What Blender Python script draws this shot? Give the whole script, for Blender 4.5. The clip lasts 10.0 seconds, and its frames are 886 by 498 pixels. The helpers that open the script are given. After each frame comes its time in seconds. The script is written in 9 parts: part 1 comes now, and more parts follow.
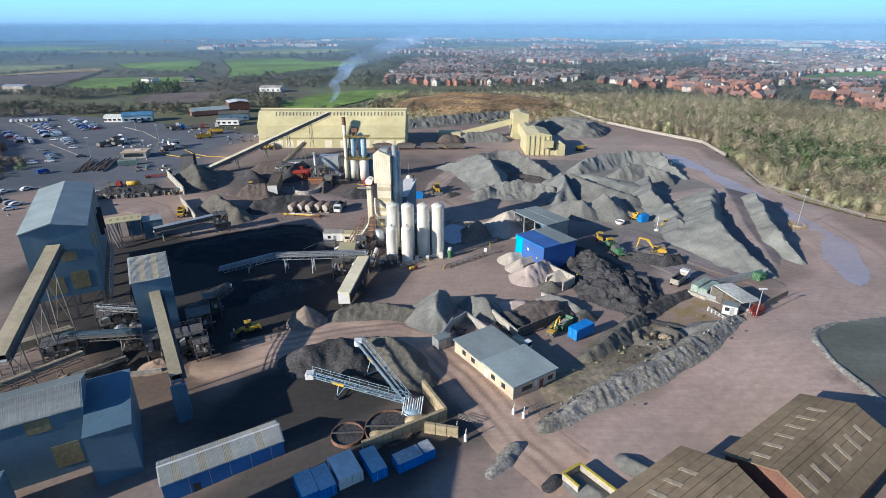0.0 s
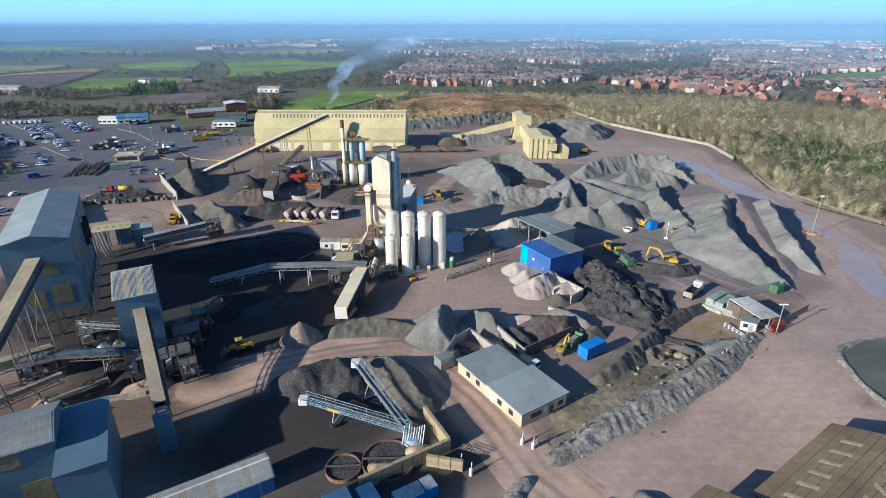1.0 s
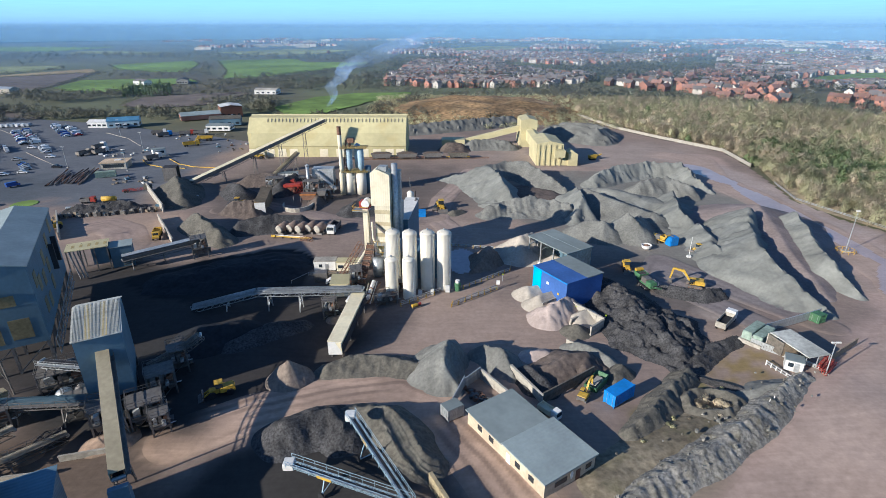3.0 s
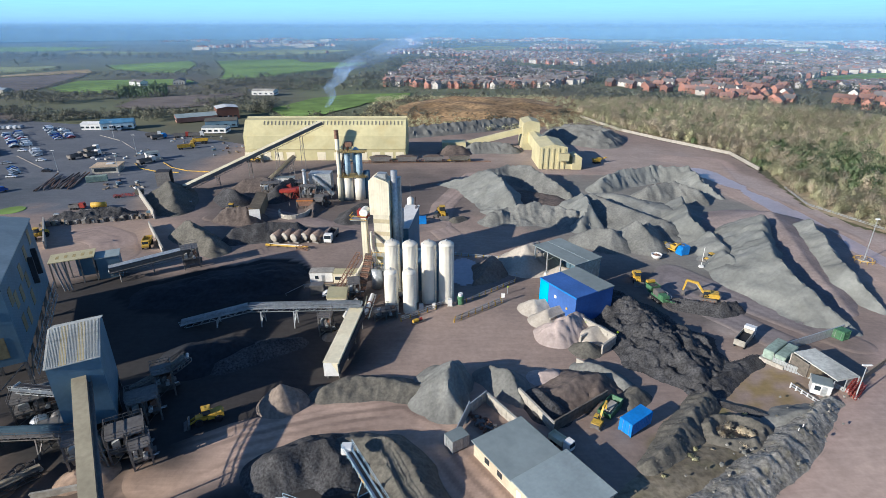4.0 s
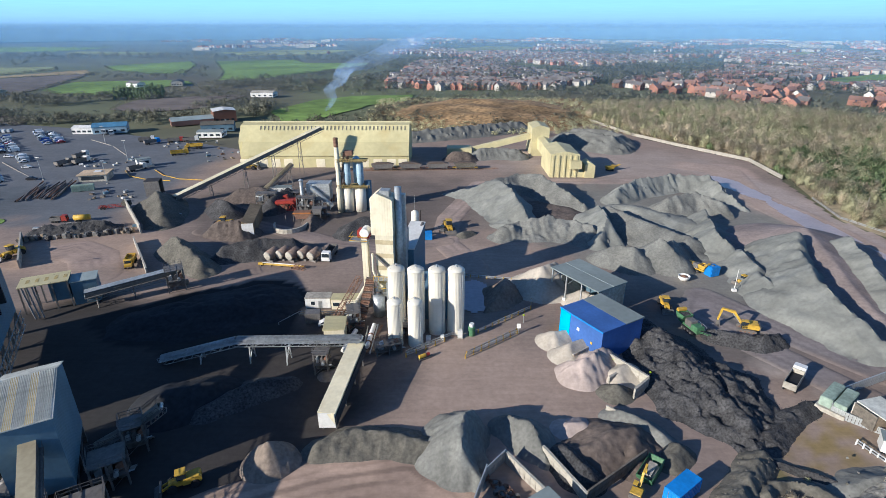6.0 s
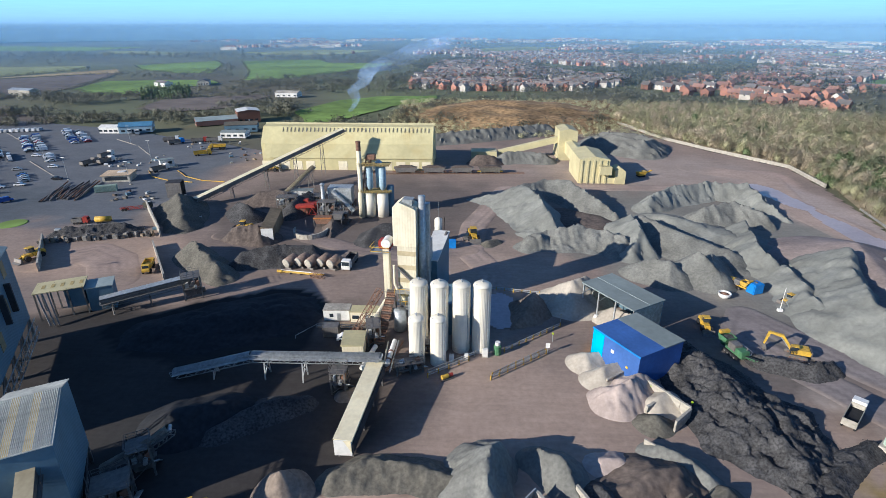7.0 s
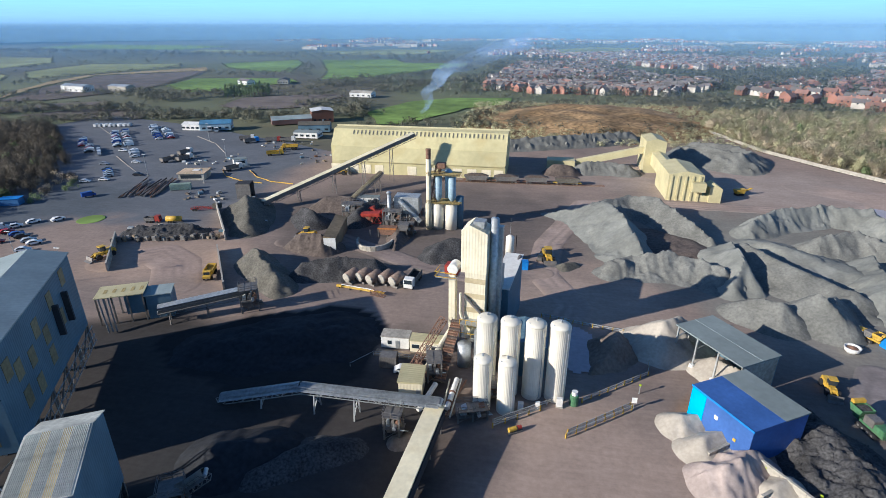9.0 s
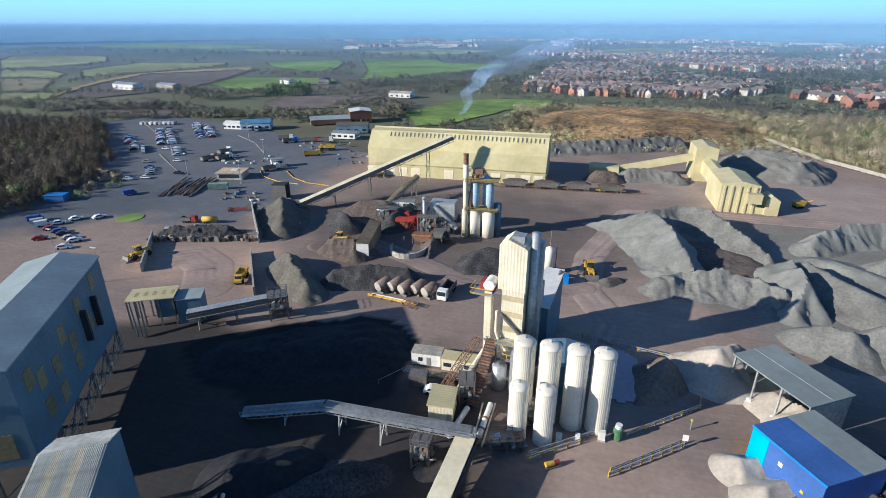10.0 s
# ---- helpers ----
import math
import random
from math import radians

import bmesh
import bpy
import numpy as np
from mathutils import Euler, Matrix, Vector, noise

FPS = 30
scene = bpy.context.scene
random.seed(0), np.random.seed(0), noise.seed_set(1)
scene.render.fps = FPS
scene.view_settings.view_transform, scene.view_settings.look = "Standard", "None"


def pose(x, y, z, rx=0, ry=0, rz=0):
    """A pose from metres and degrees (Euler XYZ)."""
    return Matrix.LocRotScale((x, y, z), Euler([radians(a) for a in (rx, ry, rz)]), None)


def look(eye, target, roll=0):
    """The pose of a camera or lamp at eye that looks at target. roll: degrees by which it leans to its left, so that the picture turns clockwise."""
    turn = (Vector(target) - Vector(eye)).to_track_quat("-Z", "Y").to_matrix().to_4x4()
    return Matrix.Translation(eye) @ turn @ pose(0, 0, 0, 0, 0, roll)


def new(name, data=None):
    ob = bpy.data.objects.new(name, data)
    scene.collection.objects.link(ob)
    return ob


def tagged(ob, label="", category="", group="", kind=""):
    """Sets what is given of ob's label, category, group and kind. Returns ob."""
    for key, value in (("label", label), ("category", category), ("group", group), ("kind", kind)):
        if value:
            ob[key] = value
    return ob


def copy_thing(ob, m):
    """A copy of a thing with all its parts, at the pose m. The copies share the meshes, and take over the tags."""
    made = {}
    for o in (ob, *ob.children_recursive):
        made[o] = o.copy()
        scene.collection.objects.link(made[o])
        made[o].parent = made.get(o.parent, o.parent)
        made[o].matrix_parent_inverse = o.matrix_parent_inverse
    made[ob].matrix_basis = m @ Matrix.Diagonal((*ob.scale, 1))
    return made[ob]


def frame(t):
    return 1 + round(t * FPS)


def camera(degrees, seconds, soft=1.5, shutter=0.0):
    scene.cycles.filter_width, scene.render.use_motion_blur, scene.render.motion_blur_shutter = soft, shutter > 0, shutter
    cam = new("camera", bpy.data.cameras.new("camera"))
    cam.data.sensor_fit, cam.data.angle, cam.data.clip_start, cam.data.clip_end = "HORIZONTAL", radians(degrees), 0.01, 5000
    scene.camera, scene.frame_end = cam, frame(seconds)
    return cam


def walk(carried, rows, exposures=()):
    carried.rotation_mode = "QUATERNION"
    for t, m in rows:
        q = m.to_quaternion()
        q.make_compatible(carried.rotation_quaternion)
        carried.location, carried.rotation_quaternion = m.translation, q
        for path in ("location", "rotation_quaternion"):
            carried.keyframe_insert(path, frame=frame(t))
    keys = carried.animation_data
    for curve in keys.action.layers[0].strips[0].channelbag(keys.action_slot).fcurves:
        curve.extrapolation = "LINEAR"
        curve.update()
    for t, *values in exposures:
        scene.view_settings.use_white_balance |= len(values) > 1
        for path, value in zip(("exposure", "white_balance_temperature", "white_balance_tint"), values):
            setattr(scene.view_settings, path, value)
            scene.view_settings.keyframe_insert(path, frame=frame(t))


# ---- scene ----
cam = camera(80.36, 10.0, soft=0.4)
# seconds, place of the eye in metres, turn to the left in degrees; the gimbal holds the pitch
PITCH = -23.15
ROWS = [
    (0.0, 0.00, 0.00, 63.00, -0.00),
    (0.5, -0.27, 3.45, 63.03, 0.00),
    (1.0, -0.54, 6.91, 63.06, -0.02),
    (1.5, -0.83, 10.39, 63.10, -0.02),
    (2.0, -1.13, 13.89, 63.13, -0.01),
    (2.5, -1.45, 17.39, 63.17, -0.01),
    (4.0, -2.51, 27.90, 63.27, -0.11),
    (4.5, -2.90, 31.39, 63.31, -0.31),
    (5.0, -3.32, 34.87, 63.35, -0.36),
    (5.5, -3.77, 38.34, 63.39, -0.37),
    (7.0, -5.31, 48.59, 63.51, 2.52),
    (7.5, -5.88, 51.94, 63.55, 4.02),
    (8.0, -6.50, 55.26, 63.60, 5.84),
    (8.5, -7.16, 58.54, 63.64, 8.05),
    (9.0, -7.86, 61.77, 63.68, 10.18),
    (9.5, -8.60, 64.96, 63.73, 12.17),
    (10.0, -9.39, 68.09, 63.78, 14.30),
]
walk(cam, [(t, pose(x, y, z, 90 + PITCH, 0, turn)) for t, x, y, z, turn in ROWS], [(0.0, 0.55, 5350, 9), (10.0, 0.55, 5350, 9)])

# ---- light ----
SUN_AZ, SUN_EL = 237.5, 20.0      # degrees clockwise from +y, and above the horizon
world = bpy.data.worlds.new("sky")
scene.world = world
world.use_nodes = True
wn = world.node_tree
sky = wn.nodes.new("ShaderNodeTexSky")
sky.sky_type, sky.sun_disc = "NISHITA", False
sky.sun_elevation, sky.sun_rotation = radians(SUN_EL), radians(SUN_AZ)
sky.altitude, sky.air_density, sky.dust_density, sky.ozone_density = 0, 1.0, 0.15, 4.0
wn.links.new(sky.outputs[0], wn.nodes["Background"].inputs[0])
wn.nodes["Background"].inputs[1].default_value = 0.076
sun = new("sun", bpy.data.lights.new("sun", "SUN"))
sun.data.energy, sun.data.angle, sun.data.color = 5.0, radians(0.53), (1.0, 0.83, 0.62)
sd = Vector((math.sin(radians(SUN_AZ)) * math.cos(radians(SUN_EL)), math.cos(radians(SUN_AZ)) * math.cos(radians(SUN_EL)), math.sin(radians(SUN_EL))))
sun.matrix_world = look(sd * 500, (0, 0, 0))
scene.view_settings.exposure = 0.0

# ---- small tools ----
def smooth(a, b, v):
    u = min(1.0, max(0.0, (v - a) / (b - a)))
    return u * u * (3 - 2 * u)


def G(x, y):
    """Height of the ground."""
    return 1.7 * smooth(115, 85, y) * smooth(-60, -5, x) + 2.0 * smooth(40, 75, x) * smooth(140, 108, y)


def nz(x, y, s, seed=0.0):
    return noise.noise(Vector((x * s + seed, y * s - seed, seed * 1.7)))


def node_mat(name):
    m = bpy.data.materials.new(name)
    m.use_nodes = True
    return m, m.node_tree, m.node_tree.nodes["Principled BSDF"]


def mat(name, col, rough=0.85, metal=0.0, var=0.22, scale=1.5, stain=0.18, bump=0.15, rib=0.0, ribaxis=0, dirt=None, rnd=0.08, spec=0.3):
    """A surface: grain and stains at two scales, optional ribs of sheet metal (period rib in metres)."""
    m, t, b = node_mat(name)
    n, l = t.nodes, t.links
    co = n.new("ShaderNodeTexCoord")
    g = n.new("ShaderNodeTexNoise"); g.inputs["Scale"].default_value = scale; g.inputs["Detail"].default_value = 6
    s = n.new("ShaderNodeTexNoise"); s.inputs["Scale"].default_value = scale * 0.11; s.inputs["Detail"].default_value = 4
    l.new(co.outputs["Object"], g.inputs["Vector"]); l.new(co.outputs["Object"], s.inputs["Vector"])
    r1 = n.new("ShaderNodeMapRange"); r1.inputs[1].default_value, r1.inputs[2].default_value = 0.3, 0.7
    r1.inputs[3].default_value, r1.inputs[4].default_value = 1 - var, 1 + var
    r2 = n.new("ShaderNodeMapRange"); r2.inputs[1].default_value, r2.inputs[2].default_value = 0.35, 0.65
    r2.inputs[3].default_value, r2.inputs[4].default_value = 1 - stain, 1 + stain * 0.6
    l.new(g.outputs[0], r1.inputs[0]); l.new(s.outputs[0], r2.inputs[0])
    mul = n.new("ShaderNodeMath"); mul.operation = "MULTIPLY"
    l.new(r1.outputs[0], mul.inputs[0]); l.new(r2.outputs[0], mul.inputs[1])
    oi = n.new("ShaderNodeObjectInfo")
    r3 = n.new("ShaderNodeMapRange"); r3.inputs[3].default_value, r3.inputs[4].default_value = 1 - rnd, 1 + rnd
    l.new(oi.outputs["Random"], r3.inputs[0])
    mul2 = n.new("ShaderNodeMath"); mul2.operation = "MULTIPLY"
    l.new(mul.outputs[0], mul2.inputs[0]); l.new(r3.outputs[0], mul2.inputs[1])
    vm = n.new("ShaderNodeVectorMath"); vm.operation = "SCALE"; vm.inputs[0].default_value = col
    l.new(mul2.outputs[0], vm.inputs["Scale"])
    out = vm.outputs[0]
    if dirt:
        d = n.new("ShaderNodeTexNoise"); d.inputs["Scale"].default_value = scale * 0.3; d.inputs["Detail"].default_value = 8
        l.new(co.outputs["Object"], d.inputs["Vector"])
        rr = n.new("ShaderNodeMapRange"); rr.inputs[1].default_value, rr.inputs[2].default_value = 0.5, 0.75
        rr.inputs[4].default_value = 0.42
        l.new(d.outputs[0], rr.inputs[0])
        mx = n.new("ShaderNodeMix"); mx.data_type = "RGBA"; mx.inputs[7].default_value = (*dirt, 1)
        l.new(rr.outputs[0], mx.inputs[0]); l.new(out, mx.inputs[6]); out = mx.outputs[2]
    l.new(out, b.inputs["Base Color"])
    b.inputs["Roughness"].default_value, b.inputs["Metallic"].default_value = rough, metal
    b.inputs["Specular IOR Level"].default_value = spec
    bp = n.new("ShaderNodeBump"); bp.inputs["Strength"].default_value = bump; bp.inputs["Distance"].default_value = 0.1
    h = g.outputs[0]
    if rib:
        w = n.new("ShaderNodeTexWave"); w.wave_type = "BANDS"; w.bands_direction = "XYZ"[ribaxis]
        w.inputs["Scale"].default_value = 0.314 / rib; l.new(co.outputs["Object"], w.inputs["Vector"])
        bp.inputs["Strength"].default_value = 0.6; bp.inputs["Distance"].default_value = 0.05
        h = w.outputs["Fac"]
    l.new(h, bp.inputs["Height"]); l.new(bp.outputs[0], b.inputs["Normal"])
    return m


def thing(name, label, category, x=0.0, y=0.0, z=None, rz=0.0, group="", kind=""):
    ob = new(name)
    ob.empty_display_size = 0.5
    ob.matrix_basis = pose(x, y, G(x, y) if z is None else z, 0, 0, rz)
    return tagged(ob, label, category, group, kind)


def part(name, bm, material, parent=None, label="", smoothed=False):
    """Links a bmesh as one mesh object under a thing or a part."""
    me = bpy.data.meshes.new(name)
    bm.normal_update()
    bm.to_mesh(me)
    bm.free()
    me.materials.append(material)
    if smoothed:
        me.shade_smooth()
    ob = new(name, me)
    ob.parent = parent
    return tagged(ob, label) if label else ob


def twin(ob, dx=0.0, dy=0.0, dz=0.0, rz=0.0, parent=None):
    """Another part on the same mesh."""
    o = new(ob.name.split(".")[0], ob.data)
    o.parent = parent or ob.parent
    o.matrix_basis = pose(dx, dy, dz, 0, 0, rz)
    return o


def box(x0, x1, y0, y1, z0, z1, bm=None, bevel=0.0):
    new_bm = bm is None
    bm = bm or bmesh.new()
    v = [bm.verts.new((x, y, z)) for z in (z0, z1) for y in (y0, y1) for x in (x0, x1)]
    for f in ((0, 2, 3, 1), (4, 5, 7, 6), (0, 1, 5, 4), (2, 6, 7, 3), (0, 4, 6, 2), (1, 3, 7, 5)):
        bm.faces.new([v[i] for i in f])
    if bevel and new_bm:
        bmesh.ops.bevel(bm, geom=bm.edges[:], offset=bevel, segments=2, affect="EDGES")
    return bm


def tube(p0, p1, r0, r1=None, n=12, bm=None, caps=True):
    """A round bar or drum from p0 to p1."""
    bm = bm or bmesh.new()
    r1 = r0 if r1 is None else r1
    a, b = Vector(p0), Vector(p1)
    q = (b - a).to_track_quat("Z", "Y")
    ring = [[bm.verts.new(c + q @ Vector((r * math.cos(k * 2 * math.pi / n), r * math.sin(k * 2 * math.pi / n), 0))) for k in range(n)] for c, r in ((a, r0), (b, r1))]
    for k in range(n):
        bm.faces.new((ring[0][k], ring[0][(k + 1) % n], ring[1][(k + 1) % n], ring[1][k]))
    if caps:
        bm.faces.new(ring[0][::-1]); bm.faces.new(ring[1])
    return bm


def lathe(profile, n=24, bm=None, at=(0, 0)):
    """A turned body from (radius, height) pairs."""
    bm = bm or bmesh.new()
    rows = [[bm.verts.new((at[0] + r * math.cos(k * 2 * math.pi / n), at[1] + r * math.sin(k * 2 * math.pi / n), z)) for k in range(n)] for r, z in profile]
    for a, b in zip(rows, rows[1:]):
        for k in range(n):
            bm.faces.new((a[k], a[(k + 1) % n], b[(k + 1) % n], b[k]))
    bm.faces.new(rows[0][::-1]); bm.faces.new(rows[-1])
    return bm


def beam(p0, p1, w=0.2, h=None, bm=None):
    """A square bar from p0 to p1."""
    bm = bm or bmesh.new()
    h = h or w
    a, b = Vector(p0), Vector(p1)
    d = (b - a).normalized()
    up = Vector((0, 0, 1)) if abs(d.z) < 0.95 else Vector((0, 1, 0))
    s = d.cross(up).normalized() * w / 2
    u = s.cross(d).normalized() * h / 2
    v = [bm.verts.new(p + i * s + j * u) for p in (a, b) for i, j in ((-1, -1), (1, -1), (1, 1), (-1, 1))]
    for f in ((0, 1, 2, 3), (7, 6, 5, 4), (0, 4, 5, 1), (1, 5, 6, 2), (2, 6, 7, 3), (3, 7, 4, 0)):
        bm.faces.new([v[i] for i in f])
    return bm


def prism(poly, axis, a, b, bm=None):
    """A flat outline drawn out from a to b along an axis (0 x, 1 y, 2 z)."""
    bm = bm or bmesh.new()
    def put(p, c):
        q = list(p)
        q.insert(axis, c)
        return bm.verts.new(q)
    lo, hi = [put(p, a) for p in poly], [put(p, b) for p in poly]
    k = len(poly)
    bm.faces.new(lo[::-1]); bm.faces.new(hi)
    for i in range(k):
        bm.faces.new((lo[i], lo[(i + 1) % k], hi[(i + 1) % k], hi[i]))
    bmesh.ops.recalc_face_normals(bm, faces=bm.faces[:])
    return bm


def gable(w, d, h, rise, over=0.3, thick=0.2):
    """Walls with gables, and a two-sided roof: ridge along y, footprint w by d from the origin."""
    walls = prism([(0, 0), (w, 0), (w, h), (w / 2, h + rise), (0, h)], 1, 0, d)
    k = rise / (w / 2)
    e = h - over * k
    roof = prism([(-over, e + 0.02), (w / 2, h + rise + 0.02), (w + over, e + 0.02), (w + over, e + thick), (w / 2, h + rise + thick), (-over, e + thick)], 1, -over, d + over)
    return walls, roof


def truss(p0, p1, w, h, n, bar=0.12):
    """An open lattice girder of square section from p0 to p1."""
    bm = bmesh.new()
    a, b = Vector(p0), Vector(p1)
    d = (b - a).normalized()
    s = d.cross(Vector((0, 0, 1))).normalized() * w / 2
    u = s.cross(d).normalized() * h
    at = lambda k, i, j: a + (b - a) * (k / n) + i * s + j * u
    for i in (-1, 1):
        for j in (0, 1):
            beam(at(0, i, j), at(n, i, j), bar, bm=bm)
        for k in range(n):
            beam(at(k, i, k % 2), at(k + 1, i, 1 - k % 2), bar * 0.7, bm=bm)
    for k in range(n + 1):
        for j in (0, 1):
            beam(at(k, -1, j), at(k, 1, j), bar * 0.7, bm=bm)
    return bm


# ---- materials ----
cream = mat("cream_cladding", (0.54, 0.485, 0.265), 0.6, var=0.06, scale=0.5, stain=0.14, dirt=(0.46, 0.34, 0.13))
cream_y = mat("cream_sheet", (0.54, 0.485, 0.28), 0.6, var=0.06, stain=0.12, rib=0.6, ribaxis=1)
pale = mat("off_white_cladding", (0.74, 0.675, 0.50), 0.6, var=0.05, stain=0.12, rib=0.6, ribaxis=0, dirt=(0.56, 0.46, 0.27))
white = mat("white_paint", (0.75, 0.74, 0.70), 0.5, var=0.08, stain=0.14, dirt=(0.45, 0.42, 0.36))
silo_mat = mat("silo_white", (0.76, 0.715, 0.60), 0.6, var=0.05, scale=0.8, stain=0.12, dirt=(0.62, 0.56, 0.45))
slate_clad = mat("slate_blue_cladding", (0.115, 0.19, 0.25), 0.6, var=0.07, stain=0.14, rib=0.6, ribaxis=1)
roof_grey = mat("grey_roof_sheet", (0.30, 0.35, 0.345), 0.6, var=0.06, rib=0.6, ribaxis=1, stain=0.15)
roof_flat = mat("flat_roof_felt", (0.215, 0.25, 0.245), 0.8, var=0.08, scale=0.8, stain=0.16)
roof_brown = mat("brown_roof_sheet", (0.235, 0.178, 0.108), 0.9, var=0.16, scale=0.9, stain=0.3, dirt=(0.17, 0.14, 0.095))
roof_stripe = mat("pale_corrugated_sheet", (0.52, 0.52, 0.46), 0.7, var=0.2, stain=0.3)
roof_rust = mat("yellowed_corrugated_sheet", (0.42, 0.33, 0.14), 0.75, var=0.3)
skylight = mat("grp_rooflight", (0.42, 0.355, 0.245), 0.85, var=0.25)
steel = mat("dusty_steel", (0.20, 0.19, 0.18), 0.6, 0.4, dirt=(0.26, 0.21, 0.16))
steel_blue = mat("pale_blue_steel", (0.34, 0.46, 0.54), 0.5, var=0.15)
galv = mat("galvanised_steel", (0.48, 0.50, 0.50), 0.45, 0.5)
rust = mat("rusty_steel", (0.205, 0.118, 0.08), 0.8, var=0.35)
belt = mat("belt_rubber", (0.04, 0.04, 0.045), 0.8)
blue = mat("blue_paint", (0.055, 0.125, 0.36), 0.55, var=0.10)
blue_sheet = mat("faded_blue_sheet", (0.06, 0.17, 0.38), 0.5, var=0.08)
ramp_dust = mat("mauve_stone_dust", (0.26, 0.215, 0.20), 0.95, scale=1.2, var=0.15, bump=0.5)
tan_soil = mat("tan_brown_soil", (0.215, 0.175, 0.14), 0.95, scale=1.4, var=0.25, bump=0.8)
office_wall = mat("tan_render", (0.56, 0.47, 0.34), 0.85, var=0.12, stain=0.2, dirt=(0.34, 0.27, 0.18))
drum_dust = mat("dusty_drum_steel", (0.235, 0.175, 0.14), 0.8, var=0.25, dirt=(0.13, 0.085, 0.065))
blue_plain = mat("blue_enamel", (0.03, 0.22, 0.62), 0.4, var=0.12)
cyan = mat("bright_blue_panel", (0.01, 0.38, 0.80), 0.4, var=0.06)
yellow = mat("yellow_machine_paint", (0.58, 0.37, 0.05), 0.5, var=0.2, dirt=(0.24, 0.19, 0.11))
green = mat("green_machine_paint", (0.07, 0.17, 0.085), 0.6, var=0.25, dirt=(0.16, 0.15, 0.11))
red = mat("red_machine_paint", (0.34, 0.05, 0.035), 0.5, var=0.2)
orange = mat("orange_paint", (0.42, 0.17, 0.05), 0.5, var=0.2)
black = mat("black_rubber", (0.025, 0.025, 0.027), 0.85)
glass = mat("dark_glazing", (0.03, 0.04, 0.05), 0.08, var=0.02, bump=0.0, spec=0.6)
concrete = mat("weathered_concrete", (0.42, 0.39, 0.33), 0.9, stain=0.3, dirt=(0.24, 0.22, 0.19))
brick_mat = mat("red_brick", (0.17, 0.09, 0.065), 0.9, scale=4)
wood_dark = mat("dark_timber", (0.13, 0.115, 0.095), 0.9, var=0.35)
wood = mat("weathered_timber", (0.30, 0.24, 0.17), 0.9, var=0.3)
grey_stone = mat("grey_crushed_stone", (0.182, 0.182, 0.165), 0.95, scale=1.6, var=0.2, stain=0.22, bump=0.7)
grey_fine = mat("grey_stone_dust", (0.212, 0.216, 0.196), 0.95, scale=1.1, var=0.12, stain=0.2, bump=0.5)
dark_stone = mat("dark_stone_rubble", (0.062, 0.061, 0.062), 0.95, scale=2.6, var=0.55, stain=0.3, bump=1.0)
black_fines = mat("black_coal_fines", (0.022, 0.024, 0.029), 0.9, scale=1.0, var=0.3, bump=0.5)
brown_soil = mat("brown_soil", (0.125, 0.10, 0.085), 0.95, scale=1.2, var=0.3, bump=0.7)
pink_sand = mat("pinkish_sand", (0.40, 0.33, 0.295), 0.95, scale=1.6, var=0.12, bump=0.3)
white_sand = mat("pale_limestone_sand", (0.44, 0.395, 0.33), 0.95, scale=1.6, var=0.12, bump=0.3)
olive_stone = mat("olive_grey_stone", (0.125, 0.117, 0.097), 0.95, scale=1.8, var=0.28, bump=0.7)
rough_bank = mat("weedy_rubble", (0.25, 0.238, 0.21), 0.95, scale=2.0, var=0.5, stain=0.35, bump=1.0, dirt=(0.19, 0.165, 0.085))
weedy_soil = mat("weedy_soil", (0.235, 0.20, 0.14), 0.95, scale=1.2, var=0.35, stain=0.35, bump=0.8, dirt=(0.15, 0.15, 0.07))
grass = mat("winter_grass", (0.19, 0.285, 0.065), 0.95, scale=0.08, var=0.25, stain=0.3)
pasture = mat("pasture", (0.29, 0.31, 0.135), 0.95, scale=0.05, var=0.2, stain=0.3)
plough = mat("ploughed_earth", (0.17, 0.14, 0.12), 0.95, scale=0.06, var=0.25, stain=0.2)
stubble = mat("stubble_field", (0.42, 0.32, 0.165), 0.95, scale=0.06, var=0.2)
litter = mat("leaf_litter", (0.36, 0.30, 0.20), 0.95, scale=0.4, var=0.3, stain=0.3)
stubble_dull = mat("dull_stubble", (0.23, 0.205, 0.12), 0.95, scale=0.05, var=0.2)
heath = mat("rough_brown_grass", (0.33, 0.215, 0.105), 0.95, scale=0.35, var=0.5, stain=0.45, bump=0.6, dirt=(0.15, 0.14, 0.08))
twig_brown = mat("bare_twigs", (0.60, 0.515, 0.37), 0.95, scale=0.16, var=0.18, rnd=0.15)
twig_olive = mat("olive_twigs", (0.54, 0.525, 0.32), 0.95, scale=0.16, var=0.18, rnd=0.15)
leaf_green = mat("evergreen_leaves", (0.24, 0.31, 0.15), 0.9, scale=0.16, var=0.22, rnd=0.2)
# darkened copy of the bare twigs: shade of the left wood in the colour
twig_shaded = mat("dark_bare_twigs", (0.145, 0.13, 0.105), 0.95, scale=0.16, var=0.22, rnd=0.2)
bark = mat("bark", (0.13, 0.11, 0.08), 0.95)
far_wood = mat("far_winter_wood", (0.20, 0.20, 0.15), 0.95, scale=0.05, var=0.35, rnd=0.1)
roof_tile = mat("red_roof_tiles", (0.25, 0.145, 0.115), 0.9, scale=0.05, var=0.45, rnd=0.35)
roof_slate = mat("grey_roof_tiles", (0.16, 0.145, 0.14), 0.9, scale=0.05, var=0.35, rnd=0.3)
house_wall = mat("house_brick", (0.33, 0.165, 0.12), 0.9, scale=0.05, var=0.45, rnd=0.4)
house_render = mat("house_render", (0.60, 0.56, 0.50), 0.9, scale=0.3, var=0.15, rnd=0.2)


